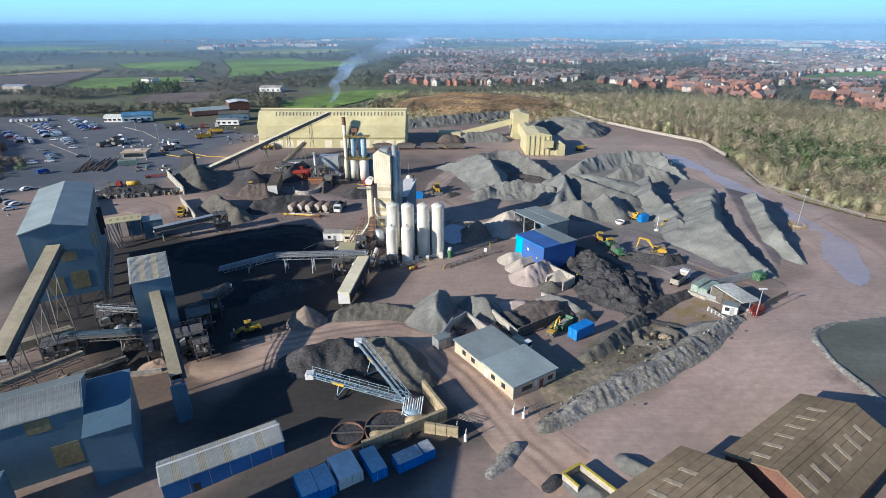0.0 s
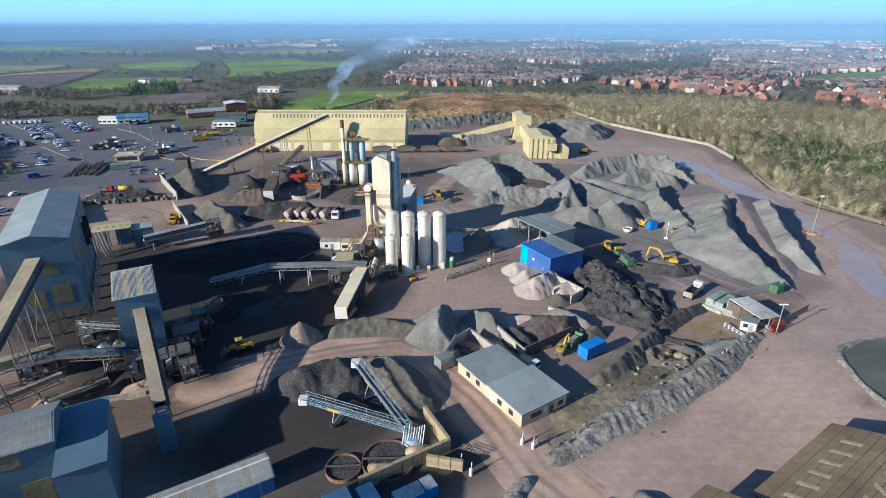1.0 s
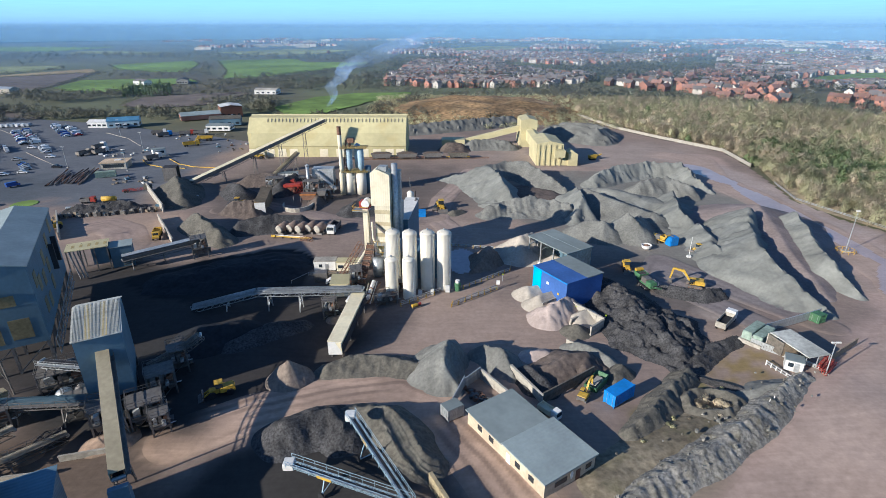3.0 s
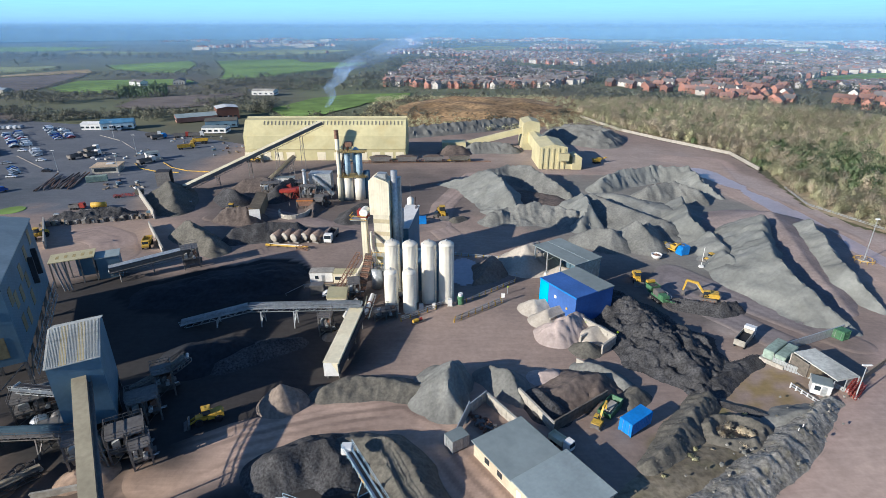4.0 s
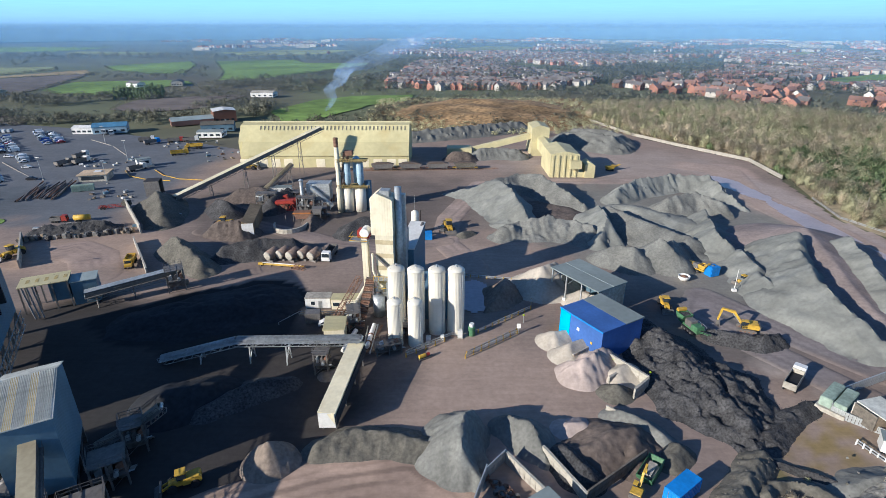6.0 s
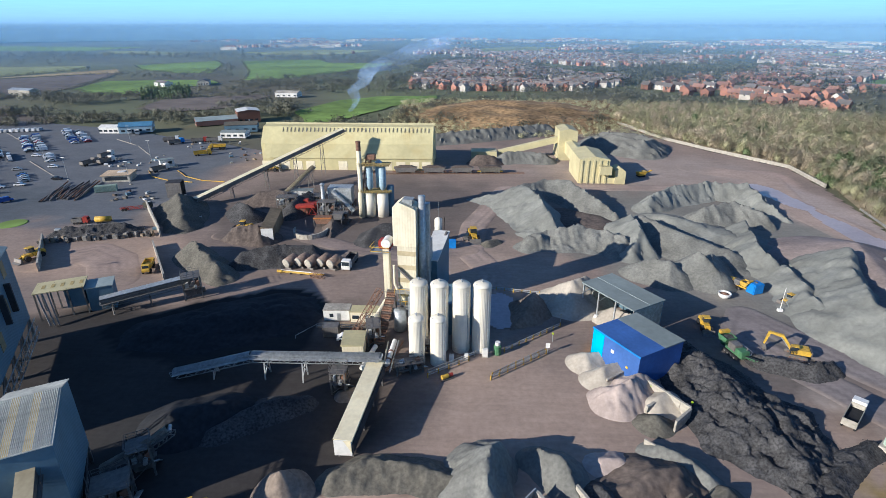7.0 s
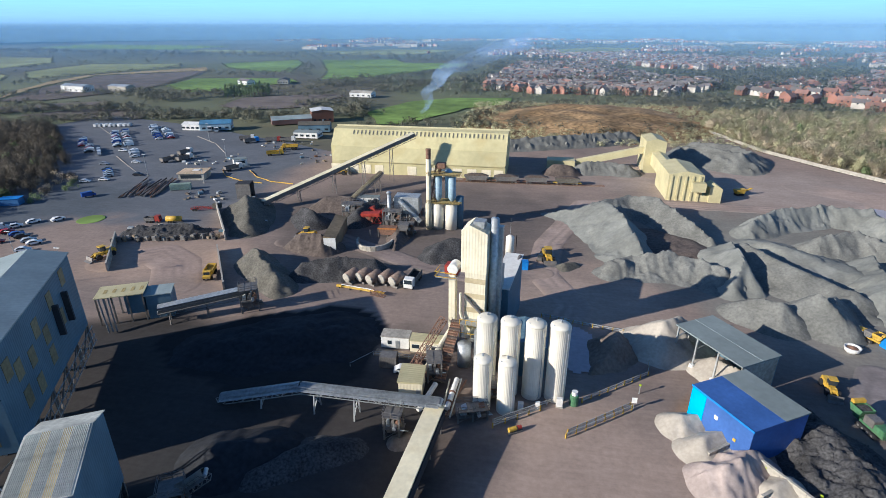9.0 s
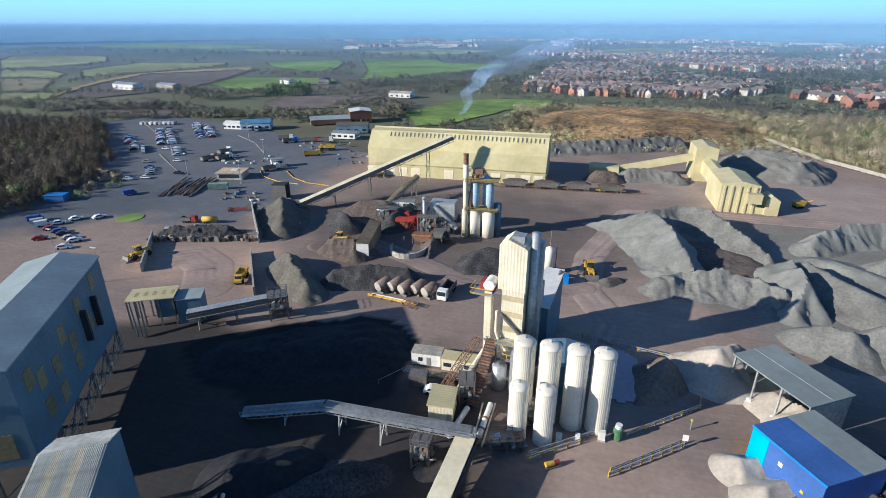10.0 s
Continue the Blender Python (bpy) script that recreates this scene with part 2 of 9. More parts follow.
def let_light_through(m, share):
    """Thin twigs and leaves pass part of the light on."""
    n, l = m.node_tree.nodes, m.node_tree.links
    b = n["Principled BSDF"]
    tr, mx = n.new("ShaderNodeBsdfTranslucent"), n.new("ShaderNodeMixShader")
    l.new(b.inputs["Base Color"].links[0].from_socket, tr.inputs[0])
    mx.inputs[0].default_value = share
    l.new(b.outputs[0], mx.inputs[1]); l.new(tr.outputs[0], mx.inputs[2])
    l.new(mx.outputs[0], n["Material Output"].inputs[0])


for m in (twig_brown, twig_olive, twig_shaded, leaf_green, far_wood):
    let_light_through(m, 0.2)

# ---- the ground ----
def soil_sheet(name, x0, x1, y0, y1, step, shade, label, category, lift=0.0, inside=None, relief=0.0):
    """A sheet of ground with soil colours given by shade(x, y)."""
    nx, ny = int((x1 - x0) / step) + 1, int((y1 - y0) / step) + 1
    keep, verts, cols, faces = {}, [], [], []
    for j in range(ny):
        for i in range(nx):
            x, y = x0 + i * step, y0 + j * step
            if inside and not inside(x, y):
                continue
            keep[i, j] = len(verts)
            verts.append((x, y, G(x, y) + (lift(x, y) if callable(lift) else lift) + (relief * (nz(x, y, 0.07) + 0.4 * nz(x, y, 0.19, 3.0)) if relief else 0)))
            cols.append((*shade(x, y), 1.0))
    for j in range(ny - 1):
        for i in range(nx - 1):
            q = [keep.get(k) for k in ((i, j), (i + 1, j), (i + 1, j + 1), (i, j + 1))]
            if None not in q:
                faces.append(q)
    me = bpy.data.meshes.new(name)
    me.from_pydata(verts, [], faces)
    a = me.color_attributes.new("soil", "FLOAT_COLOR", "POINT")
    a.data.foreach_set("color", np.array(cols, dtype=np.float32).ravel())
    me.shade_smooth()
    return tagged(new(name, me), label, category, kind="structure")


def soil_material(name, grain, bump):
    m, t, b = node_mat(name)
    n, l = t.nodes, t.links
    co, at = n.new("ShaderNodeTexCoord"), n.new("ShaderNodeVertexColor")
    at.layer_name = "soil"
    g = n.new("ShaderNodeTexNoise"); g.inputs["Scale"].default_value = grain; g.inputs["Detail"].default_value = 9; g.inputs["Roughness"].default_value = 0.65
    s = n.new("ShaderNodeTexNoise"); s.inputs["Scale"].default_value = grain * 0.06; s.inputs["Detail"].default_value = 5
    # faint wheel tracks: stretched noise bands bent by a slow noise
    wv = n.new("ShaderNodeTexNoise"); wv.inputs["Scale"].default_value = grain * 0.5; wv.inputs["Detail"].default_value = 3; wv.inputs["Distortion"].default_value = 1.5
    mp = n.new("ShaderNodeMapping"); mp.inputs["Rotation"].default_value = (0, 0, radians(35)); mp.inputs["Scale"].default_value = (0.16, 1.6, 1)
    l.new(co.outputs["Object"], mp.inputs["Vector"]); l.new(mp.outputs[0], wv.inputs["Vector"])
    for k in (g, s):
        l.new(co.outputs["Object"], k.inputs["Vector"])
    def rng(src, a, c, lo, hi):
        r = n.new("ShaderNodeMapRange"); r.inputs[1].default_value, r.inputs[2].default_value = a, c
        r.inputs[3].default_value, r.inputs[4].default_value = lo, hi
        l.new(src, r.inputs[0]); return r.outputs[0]
    def times(p, q):
        k = n.new("ShaderNodeMath"); k.operation = "MULTIPLY"; l.new(p, k.inputs[0]); l.new(q, k.inputs[1]); return k.outputs[0]
    md = n.new("ShaderNodeTexNoise"); md.inputs["Scale"].default_value = grain * 0.24; md.inputs["Detail"].default_value = 10; md.inputs["Roughness"].default_value = 0.72
    l.new(co.outputs["Object"], md.inputs["Vector"])
    f = times(times(times(rng(md.outputs[0], 0.35, 0.65, 0.95, 1.04), rng(g.outputs[0], 0.3, 0.7, 0.86, 1.12)), rng(s.outputs[0], 0.35, 0.65, 0.92, 1.07)), rng(wv.outputs[0], 0.38, 0.62, 0.95, 1.04))
    v = n.new("ShaderNodeVectorMath"); v.operation = "SCALE"
    l.new(at.outputs[0], v.inputs[0]); l.new(f, v.inputs["Scale"]); l.new(v.outputs[0], b.inputs["Base Color"])
    b.inputs["Roughness"].default_value = 0.93
    b.inputs["Specular IOR Level"].default_value = 0.2
    bp = n.new("ShaderNodeBump"); bp.inputs["Strength"].default_value = bump; bp.inputs["Distance"].default_value = 0.3
    l.new(g.outputs[0], bp.inputs["Height"]); l.new(bp.outputs[0], b.inputs["Normal"])
    return m


def near_line(x, y, line):
    """Distance from a point to a bent line."""
    best = 1e9
    for (ax, ay), (bx, by) in zip(line, line[1:]):
        dx, dy = bx - ax, by - ay
        u = min(1, max(0, ((x - ax) * dx + (y - ay) * dy) / (dx * dx + dy * dy)))
        best = min(best, math.hypot(x - ax - u * dx, y - ay - u * dy))
    return best


MAIN_ROAD = [(5, 30), (30, 58), (62, 83), (88, 102), (112, 124), (122, 145), (124, 175), (123, 215), (118, 250), (128, 285), (105, 300)]
TRACK = [(-45, 88.5), (-36, 94), (-22, 99), (-10, 101), (-3, 95), (6, 80), (13, 66), (22, 55)]
FENCE = [(92, 452), (100, 425), (113, 370), (128, 340), (150, 303), (147, 270), (141, 240), (136, 217), (140, 195), (150, 176), (175, 150), (220, 120)]
YARD_EDGE = [(-40, 0), (230, 0), (230, 118)] + FENCE[::-1] + [(60, 405), (10, 372), (-25, 352), (-115, 330), (-150, 350), (-250, 395), (-330, 420), (-345, 330), (-240, 190), (-190, 60)]


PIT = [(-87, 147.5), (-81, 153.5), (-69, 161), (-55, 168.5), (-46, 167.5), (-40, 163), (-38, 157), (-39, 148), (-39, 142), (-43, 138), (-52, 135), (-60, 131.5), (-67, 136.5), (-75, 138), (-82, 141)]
PAD = [(76, 70), (75, 83.5), (76.2, 90.8), (80.6, 96.3), (86.5, 99.3), (99.7, 102.5), (140, 113), (170, 100), (170, 60)]
RUTS = [(58, 88), (63, 84), (70, 81), (78, 77), (86, 72)]


def in_poly(x, y, poly):
    c = False
    for (ax, ay), (bx, by) in zip(poly, poly[1:] + poly[:1]):
        if (ay > y) != (by > y) and x < (bx - ax) * (y - ay) / (by - ay) + ax:
            c = not c
    return c


def mixc(a, b, f):
    return tuple(p + (q - p) * f for p, q in zip(a, b))


def zone(x, y, cx, cy, rx, ry, rz=0.0, soft=0.35):
    c, s = math.cos(radians(rz)), math.sin(radians(rz))
    dx, dy = x - cx, y - cy
    u, v = (dx * c + dy * s) / rx, (dy * c - dx * s) / ry
    return smooth(1 + soft, 1 - soft, math.hypot(u, v) + 0.25 * nz(x, y, 0.11, 5.0))


def yard_colour(x, y):
    w = 1.6 * nz(x, y, 0.09, 2.0) + 0.8 * nz(x, y, 0.35, 9.0)
    c = (0.287, 0.226, 0.201)
    c = mixc(c, (0.232, 0.189, 0.173), smooth(-0.2, 0.5, nz(x, y, 0.03, 7.0)))
    # car-park asphalt, bluish because the sky's sheen is put into its colour
    c = mixc(c, (0.138, 0.15, 0.178), smooth(-112, -128, x + 8 * nz(x, y, 0.05)) * smooth(205, 222, y + 0.25 * x + 40 + 6 * w))
    c = mixc(c, (0.10, 0.115, 0.14), zone(x, y, -212, 218, 50, 36, 20, 0.25))
    c = mixc(c, (0.409, 0.311, 0.278), smooth(15, 10, near_line(x, y, MAIN_ROAD) + w))
    c = mixc(c, (0.378, 0.317, 0.305), zone(x, y, 128, 235, 12, 60, 5))
    c = mixc(c, (0.354, 0.275, 0.238), zone(x, y, 3, 122, 22, 20))
    c = mixc(c, (0.366, 0.287, 0.250), zone(x, y, 2, 196, 22, 40))
    c = mixc(c, (0.354, 0.293, 0.268), zone(x, y, 75, 300, 55, 30))
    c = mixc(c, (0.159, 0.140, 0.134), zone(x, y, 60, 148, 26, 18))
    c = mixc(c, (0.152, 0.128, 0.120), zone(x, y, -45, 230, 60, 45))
    # brown soil, darkened to hold the shade strips from the plant
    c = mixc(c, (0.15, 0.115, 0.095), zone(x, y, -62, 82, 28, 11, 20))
    c = mixc(c, (0.47, 0.34, 0.26), smooth(6.8, 4.6, near_line(x, y, TRACK) + 0.5 * w))
    # brown ground round the pit, darkened: the shade over it is painted in
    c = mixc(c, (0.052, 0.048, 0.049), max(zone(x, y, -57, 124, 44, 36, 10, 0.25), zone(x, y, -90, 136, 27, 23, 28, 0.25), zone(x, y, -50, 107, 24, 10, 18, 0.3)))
    # near-black zones below the tower: shade of the steelwork put into the soil
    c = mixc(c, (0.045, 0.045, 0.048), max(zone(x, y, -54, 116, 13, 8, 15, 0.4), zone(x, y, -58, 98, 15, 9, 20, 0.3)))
    # pit floor near black: dark fines with the shade over them added
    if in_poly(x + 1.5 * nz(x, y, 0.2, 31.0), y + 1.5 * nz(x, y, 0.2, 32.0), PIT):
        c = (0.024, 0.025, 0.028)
    # soil round the stackers: dark fines, darkened further by painted shade
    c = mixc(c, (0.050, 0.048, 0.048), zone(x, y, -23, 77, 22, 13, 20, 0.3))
    # ground by the containers: the building shade is put into this colour
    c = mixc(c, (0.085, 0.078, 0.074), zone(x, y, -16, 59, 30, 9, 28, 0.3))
    c = mixc(c, (0.366, 0.275, 0.226), zone(x, y, -112, 187, 24, 14, 25))
    c = mixc(c, (0.25, 0.19, 0.095), zone(x, y, 57, 107, 8, 6, 38, 0.4) * smooth(-0.5, 0.3, nz(x, y, 0.35, 33.0)))
    c = mixc(c, (0.19, 0.165, 0.085), smooth(4.0, 2.0, near_line(x, y, [(45, 102), (39, 97), (33, 91)]) + 1.2 * nz(x, y, 0.3, 34.0)))
    c = mixc(c, (0.21, 0.185, 0.135), zone(x, y, 36, 84, 22, 7, 35, 0.4) * 0.8)
    c = mixc(c, (0.42, 0.36, 0.33), smooth(0.1, 0.45, nz(x * 0.9 + y * 0.5, y - 0.5 * x, 0.16, 35.0)) * zone(x, y, 56, 122, 12, 9, 30, 0.5) * 0.7)
    c = mixc(c, (0.36, 0.22, 0.12), zone(x, y, 23, 141, 3, 6, -20, 0.5) * 0.7)
    if in_poly(x, y, PAD):
        c = mixc((0.125, 0.14, 0.125), (0.17, 0.19, 0.18), smooth(-0.2, 0.4, nz(x * 0.5, y, 0.09, 12.0)))
    c = mixc(c, (0.15, 0.12, 0.115), 0.8 * smooth(3.2, 1.0, near_line(x, y, RUTS) + 1.5 * nz(x, y, 0.3, 14.0)) * smooth(-0.3, 0.2, nz(x, y, 0.2, 15.0)))
    c = mixc(c, (0.215, 0.215, 0.205), zone(x, y, 76, 205, 42, 58, 15, 0.25) * 0.9)
    c = mixc(c, (0.19, 0.185, 0.175), zone(x, y, 30, 225, 22, 30, 0, 0.25) * 0.8)
    return (c[0] * 1.02, c[1], c[2] * 0.93)


yard_soil = soil_material("yard_soil", 0.9, 0.12)
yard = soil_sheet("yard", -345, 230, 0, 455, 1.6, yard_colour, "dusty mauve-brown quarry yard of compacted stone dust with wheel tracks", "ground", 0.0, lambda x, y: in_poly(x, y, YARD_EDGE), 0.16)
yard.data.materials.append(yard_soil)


def lane_at(x, y, line):
    """Signed distance from a bent line (left is minus) and the way along it."""
    best, run = (1e9, 0.0, 0.0), 0.0
    for (ax, ay), (bx, by) in zip(line, line[1:]):
        dx, dy = bx - ax, by - ay
        L = math.hypot(dx, dy)
        u = min(1, max(0, ((x - ax) * dx + (y - ay) * dy) / (L * L)))
        ox, oy = x - ax - u * dx, y - ay - u * dy
        d = math.hypot(ox, oy)
        if d < best[0]:
            best = (d, math.copysign(d, ox * dy - oy * dx), run + u * L)
        run += L
    return best[1], best[2]


def wheel_lane(name, line, half, step, pale_c, rut_c, label, lift, fade_ends=True):
    """Driven surface with bent wheel ruts, thinning out at its edges."""
    way = sum(math.dist(a, b) for a, b in zip(line, line[1:]))
    def colour(x, y):
        if in_poly(x, y, PAD):
            return yard_colour(x, y)
        d, s = lane_at(x, y, line)
        q = d + 1.1 * nz(s, d * 0.2, 0.045, 21.0) + 0.35 * nz(x, y, 0.25, 22.0)
        r = 0.5 + 0.5 * math.sin(q * 2.6 + 1.5 * nz(s, 0, 0.02, 23.0))
        r = smooth(0.4, 0.85, r) * smooth(-0.35, 0.3, nz(s * 0.35, d, 0.22, 24.0))
        c = mixc(pale_c, rut_c, 0.6 * r)
        c = mixc(c, rut_c, 0.35 * smooth(0.0, 0.5, nz(x, y, 0.12, 25.0)))
        ends = smooth(0, 10, s) * smooth(0, 10, way - s) if fade_ends else 1.0
        return mixc(yard_colour(x, y), c, ends * smooth(half, half * 0.4, abs(d) + 1.2 * nz(x, y, 0.18, 26.0)))
    xs, ys = [p[0] for p in line], [p[1] for p in line]
    ob = soil_sheet(name, min(xs) - half, max(xs) + half, min(ys) - half, max(ys) + half, step, colour, label, "track", lambda x, y: (lift + 0.3) * smooth(half, half * 0.6, near_line(x, y, line)) - 0.3, lambda x, y: near_line(x, y, line) < half, 0.16)
    ob.data.materials.append(yard_soil)


wheel_lane("sandy_track", TRACK, 8.0, 0.4, (0.51, 0.37, 0.28), (0.19, 0.14, 0.11), "orange-tan sandy track with curved wheel ruts", 0.09)
wheel_lane("road", MAIN_ROAD, 12.0, 0.7, (0.415, 0.318, 0.262), (0.365, 0.28, 0.232), "wide dusty mauve haul road with faint wheel tracks", 0.10)
wheel_lane("haul_lane", [(-20, 150), (-2, 160), (4, 178), (-4, 196), (-2, 218), (12, 262), (40, 266), (78, 266), (112, 262)], 6.0, 0.6, (0.40, 0.31, 0.26), (0.25, 0.20, 0.175), "dusty lane with curved wheel tracks between stockpiles", 0.17)
wheel_lane("haul_lane", [(-84, 205), (-70, 212), (-40, 196), (-20, 190), (-4, 196)], 5.0, 0.6, (0.27, 0.215, 0.19), (0.16, 0.132, 0.12), "dark dusty lane before the drum plant", 0.24)
wheel_lane("haul_lane", [(-128, 182), (-118, 190), (-108, 184), (-100, 172)], 9.0, 0.6, (0.37, 0.28, 0.23), (0.25, 0.19, 0.165), "dusty bay floor with wheel tracks", 0.11)
wheel_lane("haul_lane", [(72, 118), (66, 132), (56, 150), (62, 160), (84, 122)], 6.0, 0.6, (0.27, 0.235, 0.225), (0.16, 0.14, 0.135), "dark stony lane with tyre marks by the heaps", 0.17)

wet_soil = soil_material("wet_dust", 0.9, 0.06)
wet_soil.node_tree.nodes["Principled BSDF"].inputs["Roughness"].default_value = 0.28
wet_soil.node_tree.nodes["Principled BSDF"].inputs["Specular IOR Level"].default_value = 0.8


def wet_patch(name, label, cx, cy, rx, ry, rz, colour, lift):
    """Damp or flooded ground with an uneven outline."""
    keep = lambda x, y: zone(x, y, cx, cy, rx, ry, rz, 0.2) > 0.35
    ob = soil_sheet(name, cx - 1.4 * max(rx, ry), cx + 1.4 * max(rx, ry), cy - 1.4 * max(rx, ry), cy + 1.4 * max(rx, ry), 0.8, lambda x, y: mixc(colour, yard_colour(x, y), 0.35), label, "puddle", lift, keep, 0.16)
    ob.data.materials.append(wet_soil)


# wet ground: the pale mauve of these colours is painted sky reflection
wet_patch("wet_road", "wet pale mauve stretch of haul road", 124, 200, 4.5, 46, 2, (0.42, 0.34, 0.33), 0.16)
wet_patch("wet_road", "wet pale mauve bend of haul road", 120, 256, 5.5, 20, 8, (0.42, 0.34, 0.33), 0.16)
wet_patch("wet_road", "damp pale mauve haul road by the heaps", 117, 140, 5, 20, -28, (0.42, 0.335, 0.315), 0.16)
wet_patch("puddle", "shallow puddle in shade behind the silos, sky sheen in its mauve-grey", 3.4, 160, 5.4, 8.2, 0, (0.46, 0.40, 0.46), 0.19)

land_soil = soil_material("land_soil", 0.02, 0.2)


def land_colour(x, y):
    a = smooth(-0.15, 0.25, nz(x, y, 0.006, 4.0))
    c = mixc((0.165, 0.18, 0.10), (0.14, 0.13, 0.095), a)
    # haze painted into the soil: blue-grey grows from 700 m outwards
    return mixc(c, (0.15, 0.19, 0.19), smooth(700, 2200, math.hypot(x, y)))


def land():
    """One sheet from below the yard out to the horizon."""
    rings = [0, 120, 200, 300, 420, 560, 720, 900, 1150, 1450, 1850, 2400, 3100, 4000, 4900]
    verts, faces, cols = [], [], []
    n = 96
    for r in rings:
        for k in range(n):
            a = k * 2 * math.pi / n
            x, y = r * math.cos(a), 180 + r * math.sin(a)
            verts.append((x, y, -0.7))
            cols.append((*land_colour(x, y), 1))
    for i in range(len(rings) - 1):
        for k in range(n):
            faces.append((i * n + k, i * n + (k + 1) % n, (i + 1) * n + (k + 1) % n, (i + 1) * n + k))
    me = bpy.data.meshes.new("ground")
    me.from_pydata(verts, [], faces)
    at = me.color_attributes.new("soil", "FLOAT_COLOR", "POINT")
    at.data.foreach_set("color", np.array(cols, dtype=np.float32).ravel())
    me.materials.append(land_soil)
    return tagged(new("ground", me), "rolling winter farmland and rough grass reaching to the horizon", "ground", kind="structure")


land()


def backdrop():
    """Far haze and the low sky that close the horizon."""
    m, t, b = node_mat("hazy_distance")
    n, l = t.nodes, t.links
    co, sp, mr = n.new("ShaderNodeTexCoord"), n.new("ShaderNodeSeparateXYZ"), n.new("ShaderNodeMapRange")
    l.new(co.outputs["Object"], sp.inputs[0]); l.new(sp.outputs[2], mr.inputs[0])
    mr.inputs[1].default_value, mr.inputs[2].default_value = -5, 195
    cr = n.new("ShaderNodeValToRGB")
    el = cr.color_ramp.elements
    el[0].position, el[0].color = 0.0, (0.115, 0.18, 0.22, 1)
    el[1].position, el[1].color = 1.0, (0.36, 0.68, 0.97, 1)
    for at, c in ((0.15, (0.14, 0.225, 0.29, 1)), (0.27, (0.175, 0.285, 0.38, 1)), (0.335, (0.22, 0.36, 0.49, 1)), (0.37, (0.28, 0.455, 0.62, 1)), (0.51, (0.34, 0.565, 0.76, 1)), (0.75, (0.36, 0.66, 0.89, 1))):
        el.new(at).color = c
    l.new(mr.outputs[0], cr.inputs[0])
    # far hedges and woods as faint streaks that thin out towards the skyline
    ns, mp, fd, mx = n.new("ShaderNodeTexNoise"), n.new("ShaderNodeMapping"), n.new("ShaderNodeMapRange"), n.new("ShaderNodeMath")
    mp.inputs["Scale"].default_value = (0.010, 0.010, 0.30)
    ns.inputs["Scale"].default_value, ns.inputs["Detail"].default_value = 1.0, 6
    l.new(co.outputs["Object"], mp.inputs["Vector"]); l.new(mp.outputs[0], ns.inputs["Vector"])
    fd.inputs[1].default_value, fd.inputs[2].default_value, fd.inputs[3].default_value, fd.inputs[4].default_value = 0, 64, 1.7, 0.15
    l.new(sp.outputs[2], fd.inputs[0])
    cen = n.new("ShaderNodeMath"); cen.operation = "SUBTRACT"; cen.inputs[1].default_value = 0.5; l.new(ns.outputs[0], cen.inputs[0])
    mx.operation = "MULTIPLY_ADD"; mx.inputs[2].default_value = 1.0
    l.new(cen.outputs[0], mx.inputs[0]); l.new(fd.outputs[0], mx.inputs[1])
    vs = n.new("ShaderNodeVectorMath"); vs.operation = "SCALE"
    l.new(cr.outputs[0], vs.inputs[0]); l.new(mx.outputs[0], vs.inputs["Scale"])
    # the painted haze and sky glow by themselves, whatever the sun does
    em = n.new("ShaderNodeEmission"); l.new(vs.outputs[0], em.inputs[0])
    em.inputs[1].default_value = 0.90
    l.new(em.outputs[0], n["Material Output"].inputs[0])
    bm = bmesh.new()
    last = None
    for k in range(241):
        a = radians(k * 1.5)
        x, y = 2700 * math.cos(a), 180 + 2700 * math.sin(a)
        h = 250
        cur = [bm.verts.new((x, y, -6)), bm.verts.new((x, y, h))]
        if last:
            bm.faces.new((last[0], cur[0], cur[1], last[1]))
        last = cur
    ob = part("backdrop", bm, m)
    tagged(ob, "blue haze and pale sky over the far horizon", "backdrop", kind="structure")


backdrop()


def haze():
    """Bluish haze that thickens with distance, imitated by added sloping see-through sheets."""
    for r, share in HAZE:
        m, t, b = node_mat("thin_haze")
        n, l = t.nodes, t.links
        co, sp = n.new("ShaderNodeTexCoord"), n.new("ShaderNodeSeparateXYZ")
        l.new(co.outputs["Object"], sp.inputs[0])
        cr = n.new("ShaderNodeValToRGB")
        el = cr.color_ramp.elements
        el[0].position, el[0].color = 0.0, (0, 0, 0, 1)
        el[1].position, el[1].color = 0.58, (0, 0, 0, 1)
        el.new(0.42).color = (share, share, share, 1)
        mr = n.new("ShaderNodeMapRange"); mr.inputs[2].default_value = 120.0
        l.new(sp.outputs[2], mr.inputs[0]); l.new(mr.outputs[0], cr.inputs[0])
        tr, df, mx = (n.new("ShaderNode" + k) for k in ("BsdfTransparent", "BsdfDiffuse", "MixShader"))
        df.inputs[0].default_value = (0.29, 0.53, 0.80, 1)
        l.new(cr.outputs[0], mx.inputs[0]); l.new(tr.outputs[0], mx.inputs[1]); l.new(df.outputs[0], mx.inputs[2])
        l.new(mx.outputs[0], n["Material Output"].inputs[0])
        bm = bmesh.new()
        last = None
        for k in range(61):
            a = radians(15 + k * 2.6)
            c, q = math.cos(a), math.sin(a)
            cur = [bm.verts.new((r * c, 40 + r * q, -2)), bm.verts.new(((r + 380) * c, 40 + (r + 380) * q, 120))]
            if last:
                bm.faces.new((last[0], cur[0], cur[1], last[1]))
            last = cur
        tagged(part("haze", bm, m), "see-through blue sheet standing in for haze over the far plain", "haze", kind="structure")


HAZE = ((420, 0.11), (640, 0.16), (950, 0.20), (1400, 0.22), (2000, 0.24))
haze()


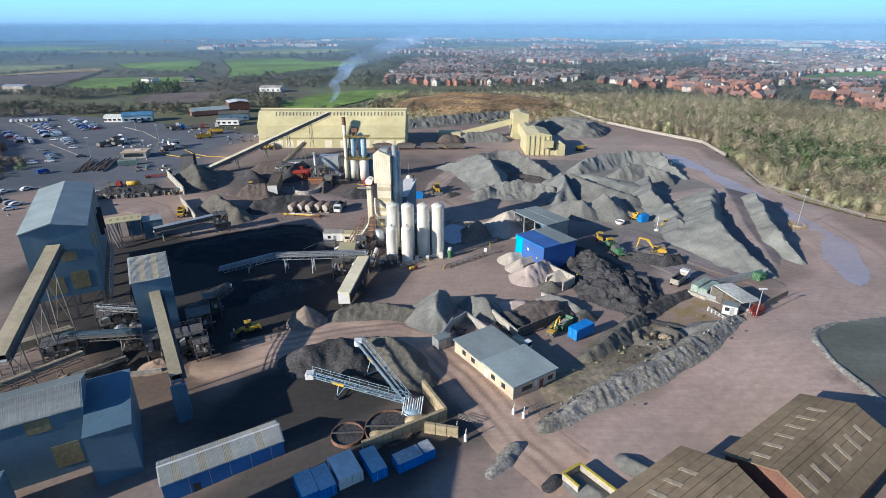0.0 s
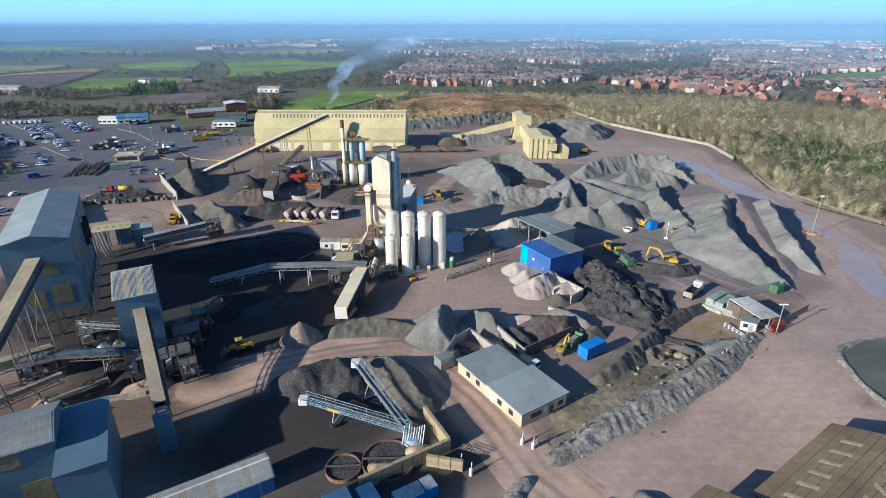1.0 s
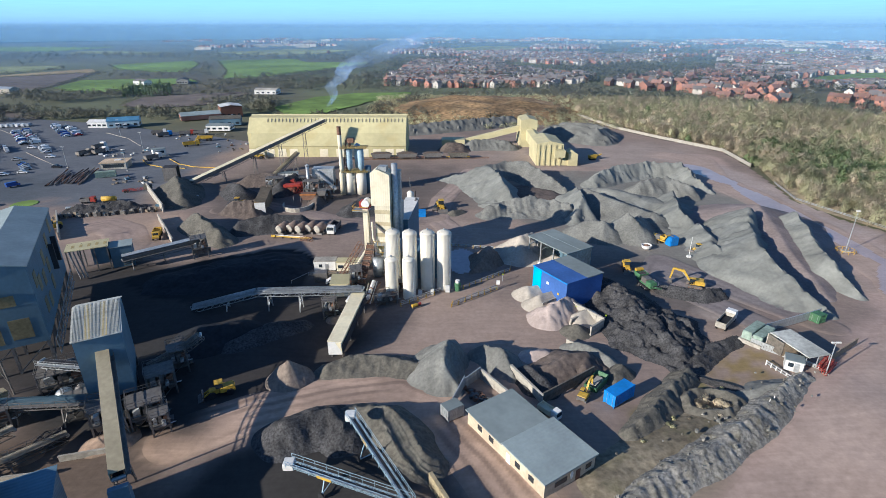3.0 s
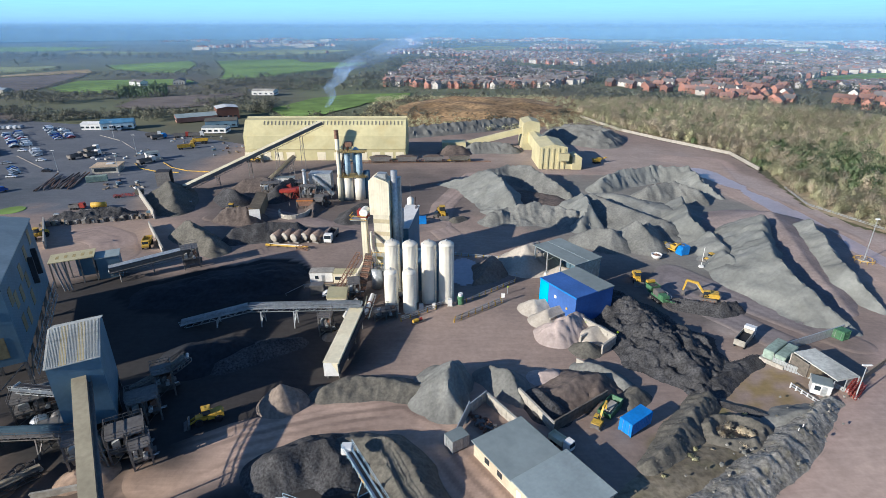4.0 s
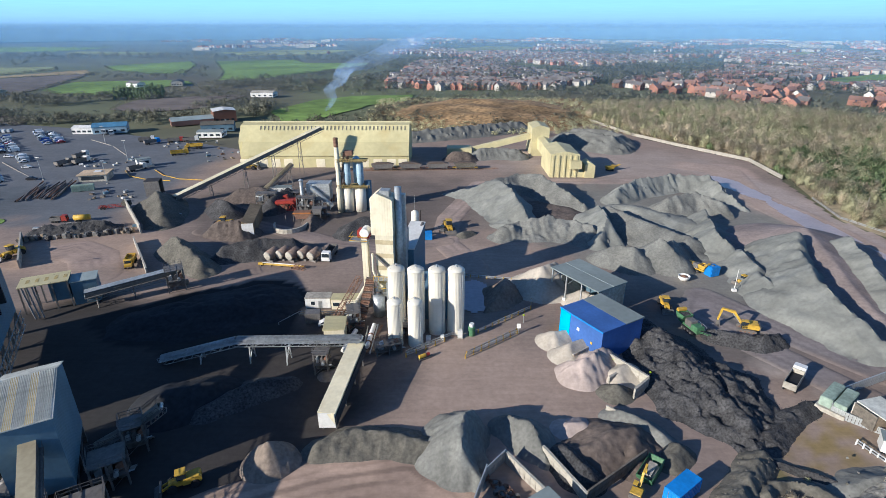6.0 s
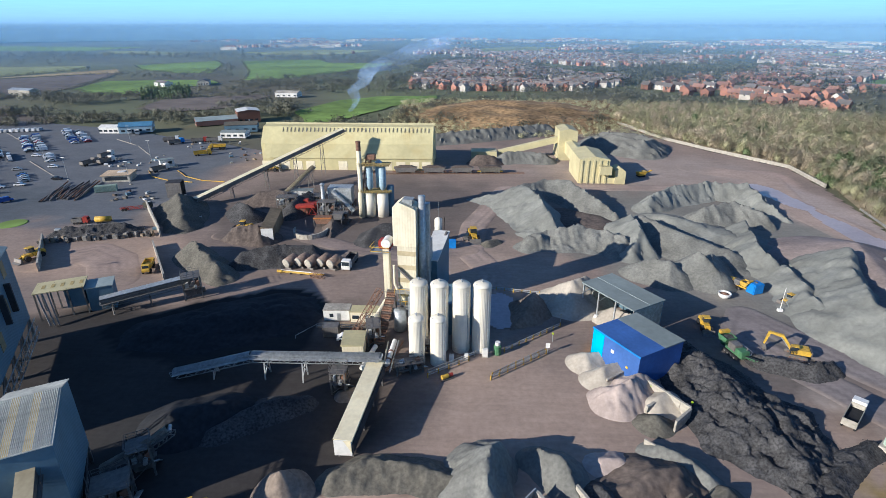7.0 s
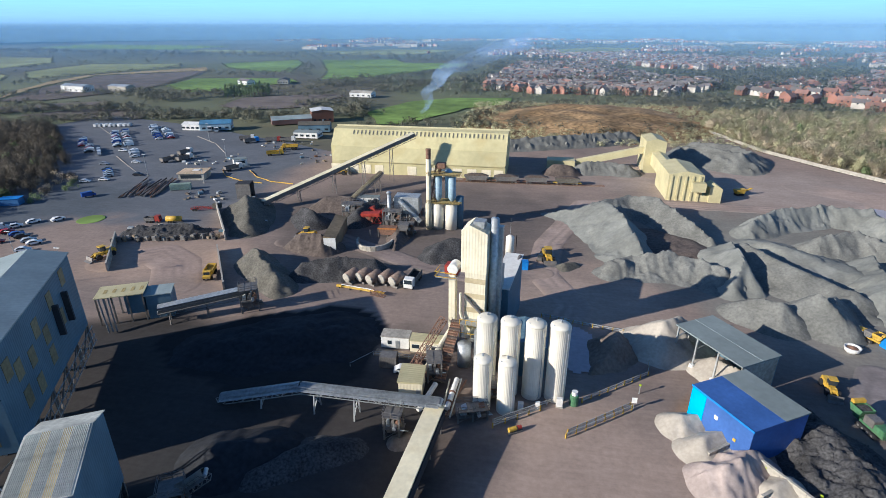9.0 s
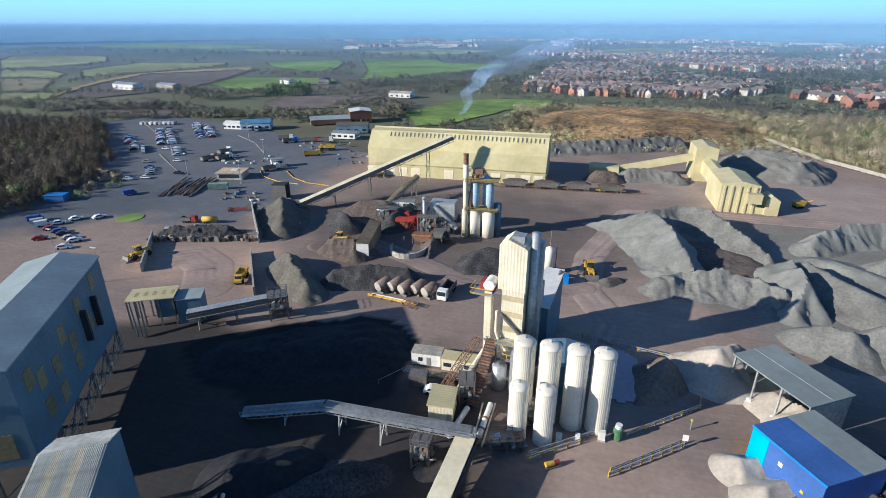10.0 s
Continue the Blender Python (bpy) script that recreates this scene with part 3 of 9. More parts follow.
def field(name, pts, material, label, lift, hump=0.0):
    """A field with a slightly uneven outline, lying on the land."""
    bm = bmesh.new()
    vs = []
    for (ax, ay), (bx, by) in zip(pts, pts[1:] + pts[:1]):
        k = max(2, int(math.hypot(bx - ax, by - ay) / 12))
        for i in range(k):
            u = i / k
            x, y = ax + (bx - ax) * u, ay + (by - ay) * u
            vs.append((x + 5 * nz(x, y, 0.03, 1.0), y + 5 * nz(x, y, 0.03, 6.0), lift))
    bm.faces.new([bm.verts.new(v) for v in vs])
    bmesh.ops.triangulate(bm, faces=bm.faces[:])
    return tagged(part(name, bm, material), label, "field", kind="structure")


# outlines of the fields on the plain, their crop, label and lift
FIELDS = (
    ([(-1106, 899), (-1218, 1011), (-1151, 1074), (-1015, 1062), (-877, 923), (-856, 809), (-908, 745)], pasture, "pale green pasture on the far slope", -0.10),
    ([(-885, 728), (-789, 730), (-716, 688), (-671, 638), (-762, 632)], pasture, "pale green pasture between hedges", -0.12),
    ([(-738, 613), (-657, 618), (-553, 514), (-591, 499)], stubble_dull, "dull olive-brown stubble field", -0.10),
    ([(-581, 491), (-524, 511), (-490, 465), (-533, 454)], pasture, "small pale green paddock", -0.12),
    ([(-753, 750), (-656, 659), (-634, 728), (-598, 888), (-642, 950), (-792, 912)], pasture, "pale green field behind a hedge", -0.14),
    ([(-550, 541), (-604, 647), (-623, 721), (-549, 887), (-506, 824), (-611, 724), (-567, 598), (-504, 483)], stubble, "pale stubble field strip", -0.08),
    ([(-488, 470), (-546, 578), (-598, 709), (-510, 815), (-504, 825), (-442, 644), (-431, 571), (-457, 486)], plough, "dark ploughed field", -0.06),
    ([(-463, 423), (-447, 452), (-396, 489), (-376, 474), (-422, 414)], plough, "brown ploughed strip beside a lane", -0.10),
    ([(-398, 408), (-388, 436), (-370, 454), (-320, 440), (-293, 406), (-326, 393)], plough, "brown ploughed field by the car park", -0.12),
    ([(-572, 968), (-485, 1094), (-433, 1004), (-371, 826), (-425, 823), (-503, 873)], grass, "bright green winter pasture with hedged edges", -0.10),
    ([(-428, 614), (-451, 703), (-332, 725), (-299, 688), (-356, 564)], grass, "green grazing field beside a farm", -0.12),
    ([(-434, 1088), (-299, 1142), (-258, 1048), (-140, 1048), (-129, 968), (-212, 816), (-244, 739), (-286, 728), (-318, 829)], grass, "broad green field beyond the farm", -0.10),
    ([(-289, 538), (-213, 580), (-197, 570), (-203, 490), (-246, 462), (-276, 478)], plough, "brown ploughed field", -0.10),
    ([(10, 1630), (144, 1858), (273, 1769), (172, 1436), (32, 1352)], pasture, "distant pale green pasture among houses", -0.08),
    ([(-570, 1416), (-436, 1588), (-240, 1566), (-286, 1345), (-431, 1282)], pasture, "distant pale pasture", -0.12),
    ([(712, 1290), (926, 1490), (959, 1427), (747, 1197)], pasture, "pale meadow between far houses", -0.10),
    ([(-1500, 1500), (-1600, 1800), (-1000, 1750), (-1000, 1450)], grass, "distant green field", -0.10),
    ([(-900, 1350), (-960, 1500), (-660, 1420), (-660, 1300)], pasture, "green pasture on the far plain", -0.14),
    ([(412, 678), (496, 748), (589, 803), (661, 824), (700, 760), (564, 690), (428, 631)], grass, "green playing field among the houses", -0.05),
)
for outline, crop, words, lift in FIELDS:
    field("field", outline, crop, words, lift)
field("sports_pitch", [(-142, 473), (-121, 539), (-90, 567), (-36, 577), (-36, 536), (-70, 501), (-87, 451), (-98, 426), (-120, 416)], grass, "bright green sports field beside the houses", -0.05)


def heath_hill():
    bm = bmesh.new()
    n = 40
    g = {}
    for j in range(n + 1):
        for i in range(n + 1):
            x, y = -60 + i * 4.6, 368 + j * 4.6
            r = math.hypot((x - 30) / 95, (y - 460) / 95)
            g[i, j] = bm.verts.new((x, y, -0.5 + 7 * smooth(1.0, 0.25, r) * (1 + 0.35 * nz(x, y, 0.05))))
    for j in range(n):
        for i in range(n):
            bm.faces.new((g[i, j], g[i + 1, j], g[i + 1, j + 1], g[i, j + 1]))
    tagged(part("heath", bm, heath, smoothed=True), "low hill of rough brown winter grass behind the yard", "heath", kind="structure")


heath_hill()


# ---- heaps of stone ----
def loose_stones(verts, n, material, seed):
    """Loose stones and clods lying on a heap, in one mesh."""
    rs = np.random.default_rng(int(seed * 10) + 3)
    v = np.array(verts)[rs.integers(0, len(verts), n)] + rs.uniform(-0.35, 0.35, (n, 3)) * np.array((1, 1, 0.15))
    d = np.array(((1, 0, 0), (-1, 0, 0), (0, 1, 0), (0, -1, 0), (0, 0, 1), (0, 0, -1)), float)
    s = rs.uniform(0.04, 0.14, (n, 1, 1)) * rs.uniform(0.6, 1.3, (n, 6, 1))
    p = (v[:, None, :] + d[None] * s * np.array((1.2, 1, 0.8)) + rs.uniform(-0.06, 0.06, (n, 6, 3))).reshape(-1, 3)
    f = np.array(((0, 2, 4), (2, 1, 4), (1, 3, 4), (3, 0, 4), (2, 0, 5), (1, 2, 5), (3, 1, 5), (0, 3, 5)))
    f = (f[None] + np.arange(n)[:, None, None] * 6).reshape(-1, 3)
    me = bpy.data.meshes.new("loose_stones")
    me.from_pydata(p.tolist(), [], f.tolist())
    me.materials.append(material)
    tagged(new("loose_stones", me), "loose stones and clods scattered over a heap", "stones", kind="stuff")


def heap(name, ridge, slope, material, label, seed=0.0, rough=0.35, cell=0.7, flat=None, lumps=0.0, base=None, ripple=0.0, category="stockpile", stones=0, lee=1.0, tips=0.0, gully=0.55, scarp=0.0):
    """A heap at its angle of rest: crest points (x, y, height) joined in a line, weathered by noise."""
    hm = max(h for _, _, h in ridge)
    reach = hm / slope + 3 * rough + 1.5
    x0, x1 = min(p[0] for p in ridge) - reach, max(p[0] for p in ridge) + reach
    y0, y1 = min(p[1] for p in ridge) - reach, max(p[1] for p in ridge) + reach
    nx, ny = int((x1 - x0) / cell) + 2, int((y1 - y0) / cell) + 2
    segs = list(zip(ridge, ridge[1:])) or [(ridge[0], ridge[0])]
    hz = np.zeros((ny, nx))
    for j in range(ny):
        for i in range(nx):
            x, y = x0 + i * cell, y0 + j * cell
            px, py = x + 1.6 * rough * nz(x, y, 0.22, seed), y + 1.6 * rough * nz(x, y, 0.22, seed + 11)
            z, run, way = -1e9, 0.0, (0.0, 0.0)
            for (ax, ay, ah), (bx, by, bh) in segs:
                dx, dy = bx - ax, by - ay
                u = min(1, max(0, ((px - ax) * dx + (py - ay) * dy) / (dx * dx + dy * dy + 1e-9)))
                ox, oy = px - ax - u * dx, py - ay - u * dy
                far_off = math.hypot(ox, oy)
                zz = ah + (bh - ah) * u - slope * far_off * (1 + (lee - 1) * smooth(0, 2, 0.85 * ox + 0.5 * oy))
                if zz > z:
                    L = math.hypot(dx, dy)
                    z, way = zz, (run + u * L + (3.0 * math.atan2(oy, ox) if u in (0, 1) else 0.0), far_off)
                run += math.hypot(dx, dy)
            if flat is not None and z > flat:
                z = flat + 0.15 * (z - flat)
            fade = smooth(-0.5, 1.5, z)
            z += fade * rough * (0.7 * nz(x, y, 0.3, seed + 2) + 0.45 * nz(x, y, 0.8, seed + 3) + 0.25 * (1 - 3 * abs(nz(x, y, 0.55, seed + 8))))
            if gully and slope > 0.4:
                z -= fade * gully * smooth(0.3, 3.0, way[1]) * (abs(nz(way[0] + 0.35 * nz(x, y, 0.3, seed), way[1] * 0.12, 0.5, seed + 9)) + 0.4 * abs(nz(way[0], way[1] * 0.15, 1.3, seed + 10)))
            if tips:
                z += fade * tips * (0.75 - 1.5 * min(0.85, noise.voronoi(Vector((x * 0.24, y * 0.24, seed)))[0][0]))
            if scarp:
                z -= fade * scarp * (smooth(-0.035, 0.035, nz(x + 0.4 * y, y, 0.075, seed + 12)) + 0.7 * smooth(-0.035, 0.035, nz(x, y + 0.5 * x, 0.12, seed + 14)))
            if ripple:
                z += fade * ripple * abs(nz(x * 0.6 + y * 0.2, y * 0.25, 0.9, seed + 6))
            if lumps:
                z += fade * lumps * (0.35 - 1.1 * abs(nz(x, y, 0.33, seed + 4)) + 0.5 * nz(x, y, 1.1, seed + 5) - 0.5 * abs(nz(x, y, 0.75, seed + 7)))
            hz[j, i] = z
    verts, faces, idx = [], [], {}
    for j in range(ny):
        for i in range(nx):
            if hz[max(0, j - 1):j + 2, max(0, i - 1):i + 2].max() > -0.25:
                x, y = x0 + i * cell, y0 + j * cell
                idx[i, j] = len(verts)
                verts.append((x, y, (G(x, y) if base is None else base) + max(-0.35, hz[j, i])))
    for j in range(ny - 1):
        for i in range(nx - 1):
            q = [idx.get(k) for k in ((i, j), (i + 1, j), (i + 1, j + 1), (i, j + 1))]
            if None not in q:
                faces.append(q)
    me = bpy.data.meshes.new(name)
    me.from_pydata(verts, [], faces)
    me.materials.append(material)
    me.shade_smooth()
    me.set_sharp_from_angle(angle=radians(44))
    ob = tagged(new(name, me), label, category)
    if stones:
        loose_stones(verts, stones, material, seed)
    return ob

def horseshoe_pile():
    heap("stone_stockpile", [(-3, 246, 1.2), (6, 244, 4), (16.4, 241.5, 8.4), (21.5, 226, 8.0), (22.5, 214, 6.8), (24, 204, 4.5)], 0.60, grey_fine, "pale grey crushed-stone stockpile with a steep shaded back", 1.0, 0.5, lee=1.6, cell=0.6, gully=0.2, scarp=0.55)
    heap("stone_stockpile", [(15, 246, 6), (26, 254, 6.5), (35.4, 251.3, 7), (42.4, 234, 5.5), (47.5, 226, 2.5)], 0.8, grey_stone, "grey stone stockpile ridge round a dug-out middle", 2.0, 0.5, ripple=0.8)
    heap("stone_stockpile", [(14.5, 199, 3.0), (21, 203, 5), (30, 204, 5.6), (38, 203, 5.2), (43, 197, 4.4)], 0.62, grey_stone, "lumpy tipped grey stone stockpile", 3.0, 0.5, lumps=0.25, cell=0.45, tips=1.5)
    heap("stone_stockpile", [(36, 222, 3.0), (30, 228, 2.5)], 0.25, brown_soil, "worn floor of dusty stone inside a stockpile", 4.0, 0.3, flat=1.2)


horseshoe_pile()
heap("stone_stockpile", [(49.3, 215, 7), (48.3, 199.3, 7), (44, 193, 4)], 0.8, grey_fine, "narrow grey stockpile with sharp crest", 5.0, 0.4, lee=1.8, gully=0.22, scarp=0.55)
heap("stone_stockpile", [(62, 237, 4.5), (73.5, 248.5, 6), (93, 256.6, 6), (104.7, 252.8, 6.2), (104, 237, 5), (108, 226, 1)], 0.8, grey_fine, "ring-shaped grey stone embankment with eroded inner face", 6.0, 0.4, ripple=1.2, gully=0.22, scarp=0.55)
heap("stone_stockpile", [(77.8, 226, 5), (90, 229.8, 6), (97, 222, 4)], 0.75, grey_stone, "grey stone heap inside the ring embankment", 7.0, 0.4, ripple=1.0, lee=1.5)
heap("stone_stockpile", [(85.5, 212.7, 5.5), (78, 190, 7), (80, 183.4, 5)], 0.75, grey_fine, "grey stockpile with dark shaded flank", 8.0, 0.4, lee=2.0, gully=0.22, scarp=0.55)
heap("stone_stockpile", [(52.9, 216, 5.5), (62.6, 198.3, 5), (70, 190, 4.5)], 0.5, grey_stone, "long low grey stockpile ridge", 9.0, 0.5)
heap("stone_stockpile", [(64, 225, 3), (80, 205, 4)], 0.3, grey_fine, "broad flattened grey stone platform", 9.5, 0.4, flat=3.0, gully=0.22, scarp=0.55)
heap("stone_stockpile", [(44, 182, 4.2), (50, 179, 5.5)], 0.7, grey_stone, "rounded grey stone cone", 10.0, 0.4, ripple=0.6)
heap("stone_stockpile", [(57.7, 181, 7), (60.5, 177, 5.5), (63.5, 185, 5)], 0.8, grey_stone, "steep grey stone heap", 11.0, 0.4, ripple=0.8)
heap("stone_stockpile", [(97, 182.2, 9), (91, 170, 8.6), (84.5, 154.7, 8.4), (84.5, 137, 5.5), (88, 128, 1.5)], 0.62, grey_fine, "large pale grey stockpile with long smooth slope", 12.0, 0.5, lee=2.0, ripple=0.4, gully=0.22, scarp=0.55)
heap("stone_stockpile", [(82, 182, 4.2), (78, 164, 4.6), (79, 149, 3.4), (82, 137, 1.8)], 0.6, grey_fine, "pale grey stockpile shoulder with a slumped edge", 13.0, 0.4, gully=0.22, scarp=0.55)
heap("stone_stockpile", [(112.3, 182.4, 8), (105.5, 162, 7), (102.5, 150, 5.5), (103, 137, 1.5)], 0.78, grey_fine, "long narrow grey stockpile beside the haul road", 14.0, 0.4, ripple=0.5, lee=1.7, gully=0.22, scarp=0.55)
heap("stone_ramp", [(106, 191, 6.6), (101.5, 174, 5.6), (97, 158, 4.0), (94.5, 138, 0.9)], 0.3, ramp_dust, "dusty mauve-brown ramp between two stockpiles", 15.0, 0.2)
heap("stone_stockpile", [(61, 338, 5), (66, 350, 5.5), (76, 340, 8), (88, 330, 7), (98, 342, 5.5), (96, 362, 4.5), (78, 372, 4)], 0.55, grey_stone, "broad grey stone stockpile with gullied face", 16.0, 0.6, ripple=1.3, cell=0.9)
heap("spoil_bank", [(-26, 352, 5), (0, 364, 6), (24, 376, 6), (46, 388, 5)], 0.7, grey_stone, "long gullied grey spoil bank", 17.0, 0.5, ripple=2.2, cell=1.0)
heap("spoil_mound", [(15, 312, 4.5), (24, 313, 4.5), (34, 311, 4)], 0.6, grey_stone, "low grey heap under the conveyor", 18.0, 0.4, ripple=1.0)
heap("spoil_mound", [(1, 306, 4.5), (8, 306, 4.0)], 0.7, brown_soil, "brown soil heap by the railway", 18.5, 0.4)
heap("rubble_mound", [(40, 144, 2.2), (42, 136, 3.4), (42.5, 128, 4.2), (44, 119, 4.0), (47, 110, 2.4), (48, 123, 3.4)], 0.42, dark_stone, "broad heap of dark lumpy planings", 19.0, 0.9, lumps=0.45, cell=0.3, stones=3000, ripple=1.3, gully=0.9)
heap("rubble_mound", [(55, 141, 2), (63, 137.5, 2.6), (68, 138.5, 2)], 0.7, dark_stone, "dark low windrow of crushed stone", 20.0, 0.6, lumps=0.8, cell=0.4, stones=500)
heap("rubble_mound", [(49, 108.5, 1.6), (54, 112.5, 1.4), (61, 116, 1.2)], 0.55, dark_stone, "dark low bank of rubble beside a fence", 20.5, 0.5, lumps=0.6, cell=0.4, stones=500)
# sand bays
heap("sand_stockpile", [(19.5, 138.6, 2.9), (22.5, 139.8, 2.5)], 0.72, white_sand, "pale limestone sand heap in a bay", 21.0, 0.35, cell=0.4)
heap("sand_stockpile", [(21.5, 133.2, 3.1), (25, 135.5, 3.0)], 0.75, white_sand, "pale limestone sand heap in a bay", 22.0, 0.2, cell=0.4)
heap("sand_stockpile", [(22.8, 126.8, 3.9), (26, 129, 4.0), (28.5, 131, 3.6)], 0.75, pink_sand, "large pinkish sand heap in a bay", 23.0, 0.45, cell=0.35, ripple=0.7)
heap("sand_stockpile", [(29.5, 125.8, 2.6), (32, 127, 2.8)], 0.7, white_sand, "small pale sand heap in a concrete bay", 24.0, 0.2, cell=0.4)
heap("sand_stockpile", [(28, 121.5, 2.2)], 0.6, olive_stone, "olive-grey gravel stockpile beside the bank", 24.5, 0.2, cell=0.4)
heap("sand_stockpile", [(16.6, 111.6, 1.5), (19.2, 111.8, 1.7)], 0.5, pink_sand, "low pinkish sand heap at the mouth of a bay", 25.0, 0.2, cell=0.4)
heap("gravel_stockpile", [(19.0, 105.0, 2.8), (23.5, 107.8, 3.6), (27.0, 108.6, 3.0), (25.0, 104.4, 2.4)], 0.5, brown_soil, "dull brown gravel heap filling a walled bay", 26.0, 0.4, cell=0.4)
heap("gravel_stockpile", [(14.6, 105.2, 2.4), (16.6, 101.0, 2.6)], 0.65, dark_stone, "dark grey stone heap in a walled bay", 27.0, 0.3, cell=0.4)
heap("gravel_stockpile", [(26.4, 114.2, 2.2), (29.6, 111.2, 2.4), (31.6, 108.2, 1.8)], 0.65, grey_stone, "grey gravel heap against a low wall", 28.0, 0.3, cell=0.4)
heap("gravel_stockpile", [(33, 106, 2.2), (31, 103.5, 1.6)], 0.7, olive_stone, "olive gravel heap beside a wall", 29.0, 0.3, cell=0.4)
# banks round the track and the office
heap("gravel_bank", [(-24, 107, 1.8), (-20, 108.3, 2.6), (-12, 108.3, 2.5), (-4, 105.2, 2.0), (0, 101.5, 1.7)], 0.6, olive_stone, "grey-green gravel bank beside the sandy track", 30.0, 0.5, cell=0.4, lumps=0.4)
heap("gravel_stockpile", [(0.6, 99.6, 1.6), (-1.6, 102.6, 4.0), (-2.0, 105.6, 5.6), (-0.8, 109.0, 6.2), (0.6, 111.6, 4.6)], 0.8, grey_stone, "grey gravel ridge with a steep shaded flank", 31.0, 0.35, cell=0.4, lee=1.9)
heap("gravel_stockpile", [(7.0, 112.2, 2.8), (9.4, 110.0, 3.6), (10.6, 107.4, 3.2), (11.8, 104.2, 1.4)], 0.8, grey_stone, "grey gravel spur facing a shaded hollow", 32.0, 0.35, cell=0.4, gully=0.25)

heap("soil_mound", [(-31.3, 104.3, 4.4)], 0.95, tan_soil, "conical tan-brown soil heap by the track", 33.0, 0.2, cell=0.35, ripple=0.5)
heap("earth_bank", [(16.5, 68.3, 1.0), (26, 74.6, 1.9), (38, 82, 2.2), (50, 90, 2.3), (58, 96.5, 1.9), (66, 102, 1.2)], 0.62, rough_bank, "long weedy rubble bank along the road", 34.0, 0.5, lumps=0.1, cell=0.3, ripple=0.3, gully=0.55, category="bank", stones=900)
heap("rough_ground", [(22, 78, 0.7), (34, 86, 0.7), (43, 91, 0.6)], 0.16, weedy_soil, "low weedy rough ground behind the bank", 34.5, 0.3, lumps=0.12, cell=0.5, flat=0.5, category="bank")
heap("earth_bank", [(29, 87.5, 1.6), (34, 92, 2.3), (40, 98.5, 2.5), (45, 104, 2.2)], 0.75, olive_stone, "grey-brown earth bank behind the office", 35.0, 0.5, lumps=0.2, cell=0.35, ripple=0.4, category="bank", stones=500)
heap("earth_bank", [(45.6 + 4.4 * math.cos(k * 0.7), 95.2 + 3.4 * math.sin(k * 0.7), 1.3 + 0.4 * math.sin(k * 2.1)) for k in range(10)], 0.6, olive_stone, "ring-shaped weedy mound round a brushy hollow", 36.0, 0.5, lumps=0.3, cell=0.35, ripple=0.5, category="bank")
heap("earth_bank", [(7, 58.4, 0.7), (9.5, 61, 1.1), (11.8, 63.6, 0.9)], 0.7, rough_bank, "small rubble island bank in the road", 37.0, 0.5, lumps=0.5, cell=0.4, category="bank")
# around the stackers
heap("gravel_stockpile", [(-27, 88, 3.4), (-21, 90.5, 3.4), (-18, 87, 2.6)], 0.6, dark_stone, "dark stone heap under a stacker", 38.0, 0.4, cell=0.4, ripple=0.6)
heap("gravel_stockpile", [(-17, 92, 2.8), (-11, 91, 3.2), (-7, 86, 3.2), (-4.5, 81, 2.6)], 0.7, olive_stone, "eroded grey-brown bank behind the stackers", 39.0, 0.5, cell=0.35, lumps=0.35, ripple=0.3, gully=0.15)
# black pit, its black part fines and part painted shade, and left yard
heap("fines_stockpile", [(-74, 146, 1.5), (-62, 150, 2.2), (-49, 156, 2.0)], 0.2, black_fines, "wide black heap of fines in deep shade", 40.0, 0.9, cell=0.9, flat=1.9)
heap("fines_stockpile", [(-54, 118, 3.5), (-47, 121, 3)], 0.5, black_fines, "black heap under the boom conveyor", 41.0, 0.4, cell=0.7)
heap("soil_mound", [(-47, 115.5, 1.4), (-40.2, 121.7, 2.2), (-34, 124, 1.4)], 0.5, dark_stone, "low dark brown heap in the shade", 42.0, 0.4, cell=0.6)
heap("gravel_stockpile", [(-112, 232, 6), (-106, 222, 5.4), (-101, 212, 4)], 0.62, olive_stone, "tall olive-grey stockpile in a walled bay", 43.0, 0.5, cell=0.8)
heap("gravel_stockpile", [(-86, 189, 4.6), (-79.6, 182, 4.8), (-71.5, 174, 3.8)], 0.8, olive_stone, "olive gravel heap with furrowed top", 44.0, 0.6, cell=0.7, ripple=1.0)
heap("soil_mound", [(-68, 184, 3.6), (-60, 187, 4.6), (-50, 188, 3.8)], 0.7, dark_stone, "dark brown heap behind the drums", 45.0, 0.6, cell=0.7, ripple=0.8)
heap("soil_mound", [(-78, 203, 4), (-70, 202, 4.5)], 0.7, brown_soil, "dark brown gullied soil heap", 46.0, 0.5, cell=0.7, ripple=1.4)
heap("soil_mound", [(-35.5, 201, 3.2), (-31.5, 205.5, 5.2), (-27, 206, 4.6)], 0.6, dark_stone, "brown soil heap beside the plant", 47.0, 0.4, cell=0.7)
heap("soil_mound", [(-84, 240, 4.5), (-75, 240, 5)], 0.6, brown_soil, "brown heap under the long conveyor", 48.0, 0.4, cell=0.8)
heap("soil_mound", [(-88, 228, 4), (-82, 222, 5)], 0.75, dark_stone, "dark pointed heap by a loader", 49.0, 0.4, cell=0.7)
heap("soil_mound", [(-64, 236, 6), (-68, 226, 5)], 0.8, dark_stone, "dark stone heap beside the screen", 49.5, 0.5, cell=0.7)
heap("scrap_mound", [(-138, 203, 2.2), (-128, 206, 2.4), (-118, 208, 3.0)], 0.6, dark_stone, "untidy dark heap of scrap and rubble", 50.0, 0.9, lumps=1.0, cell=0.5, stones=900)
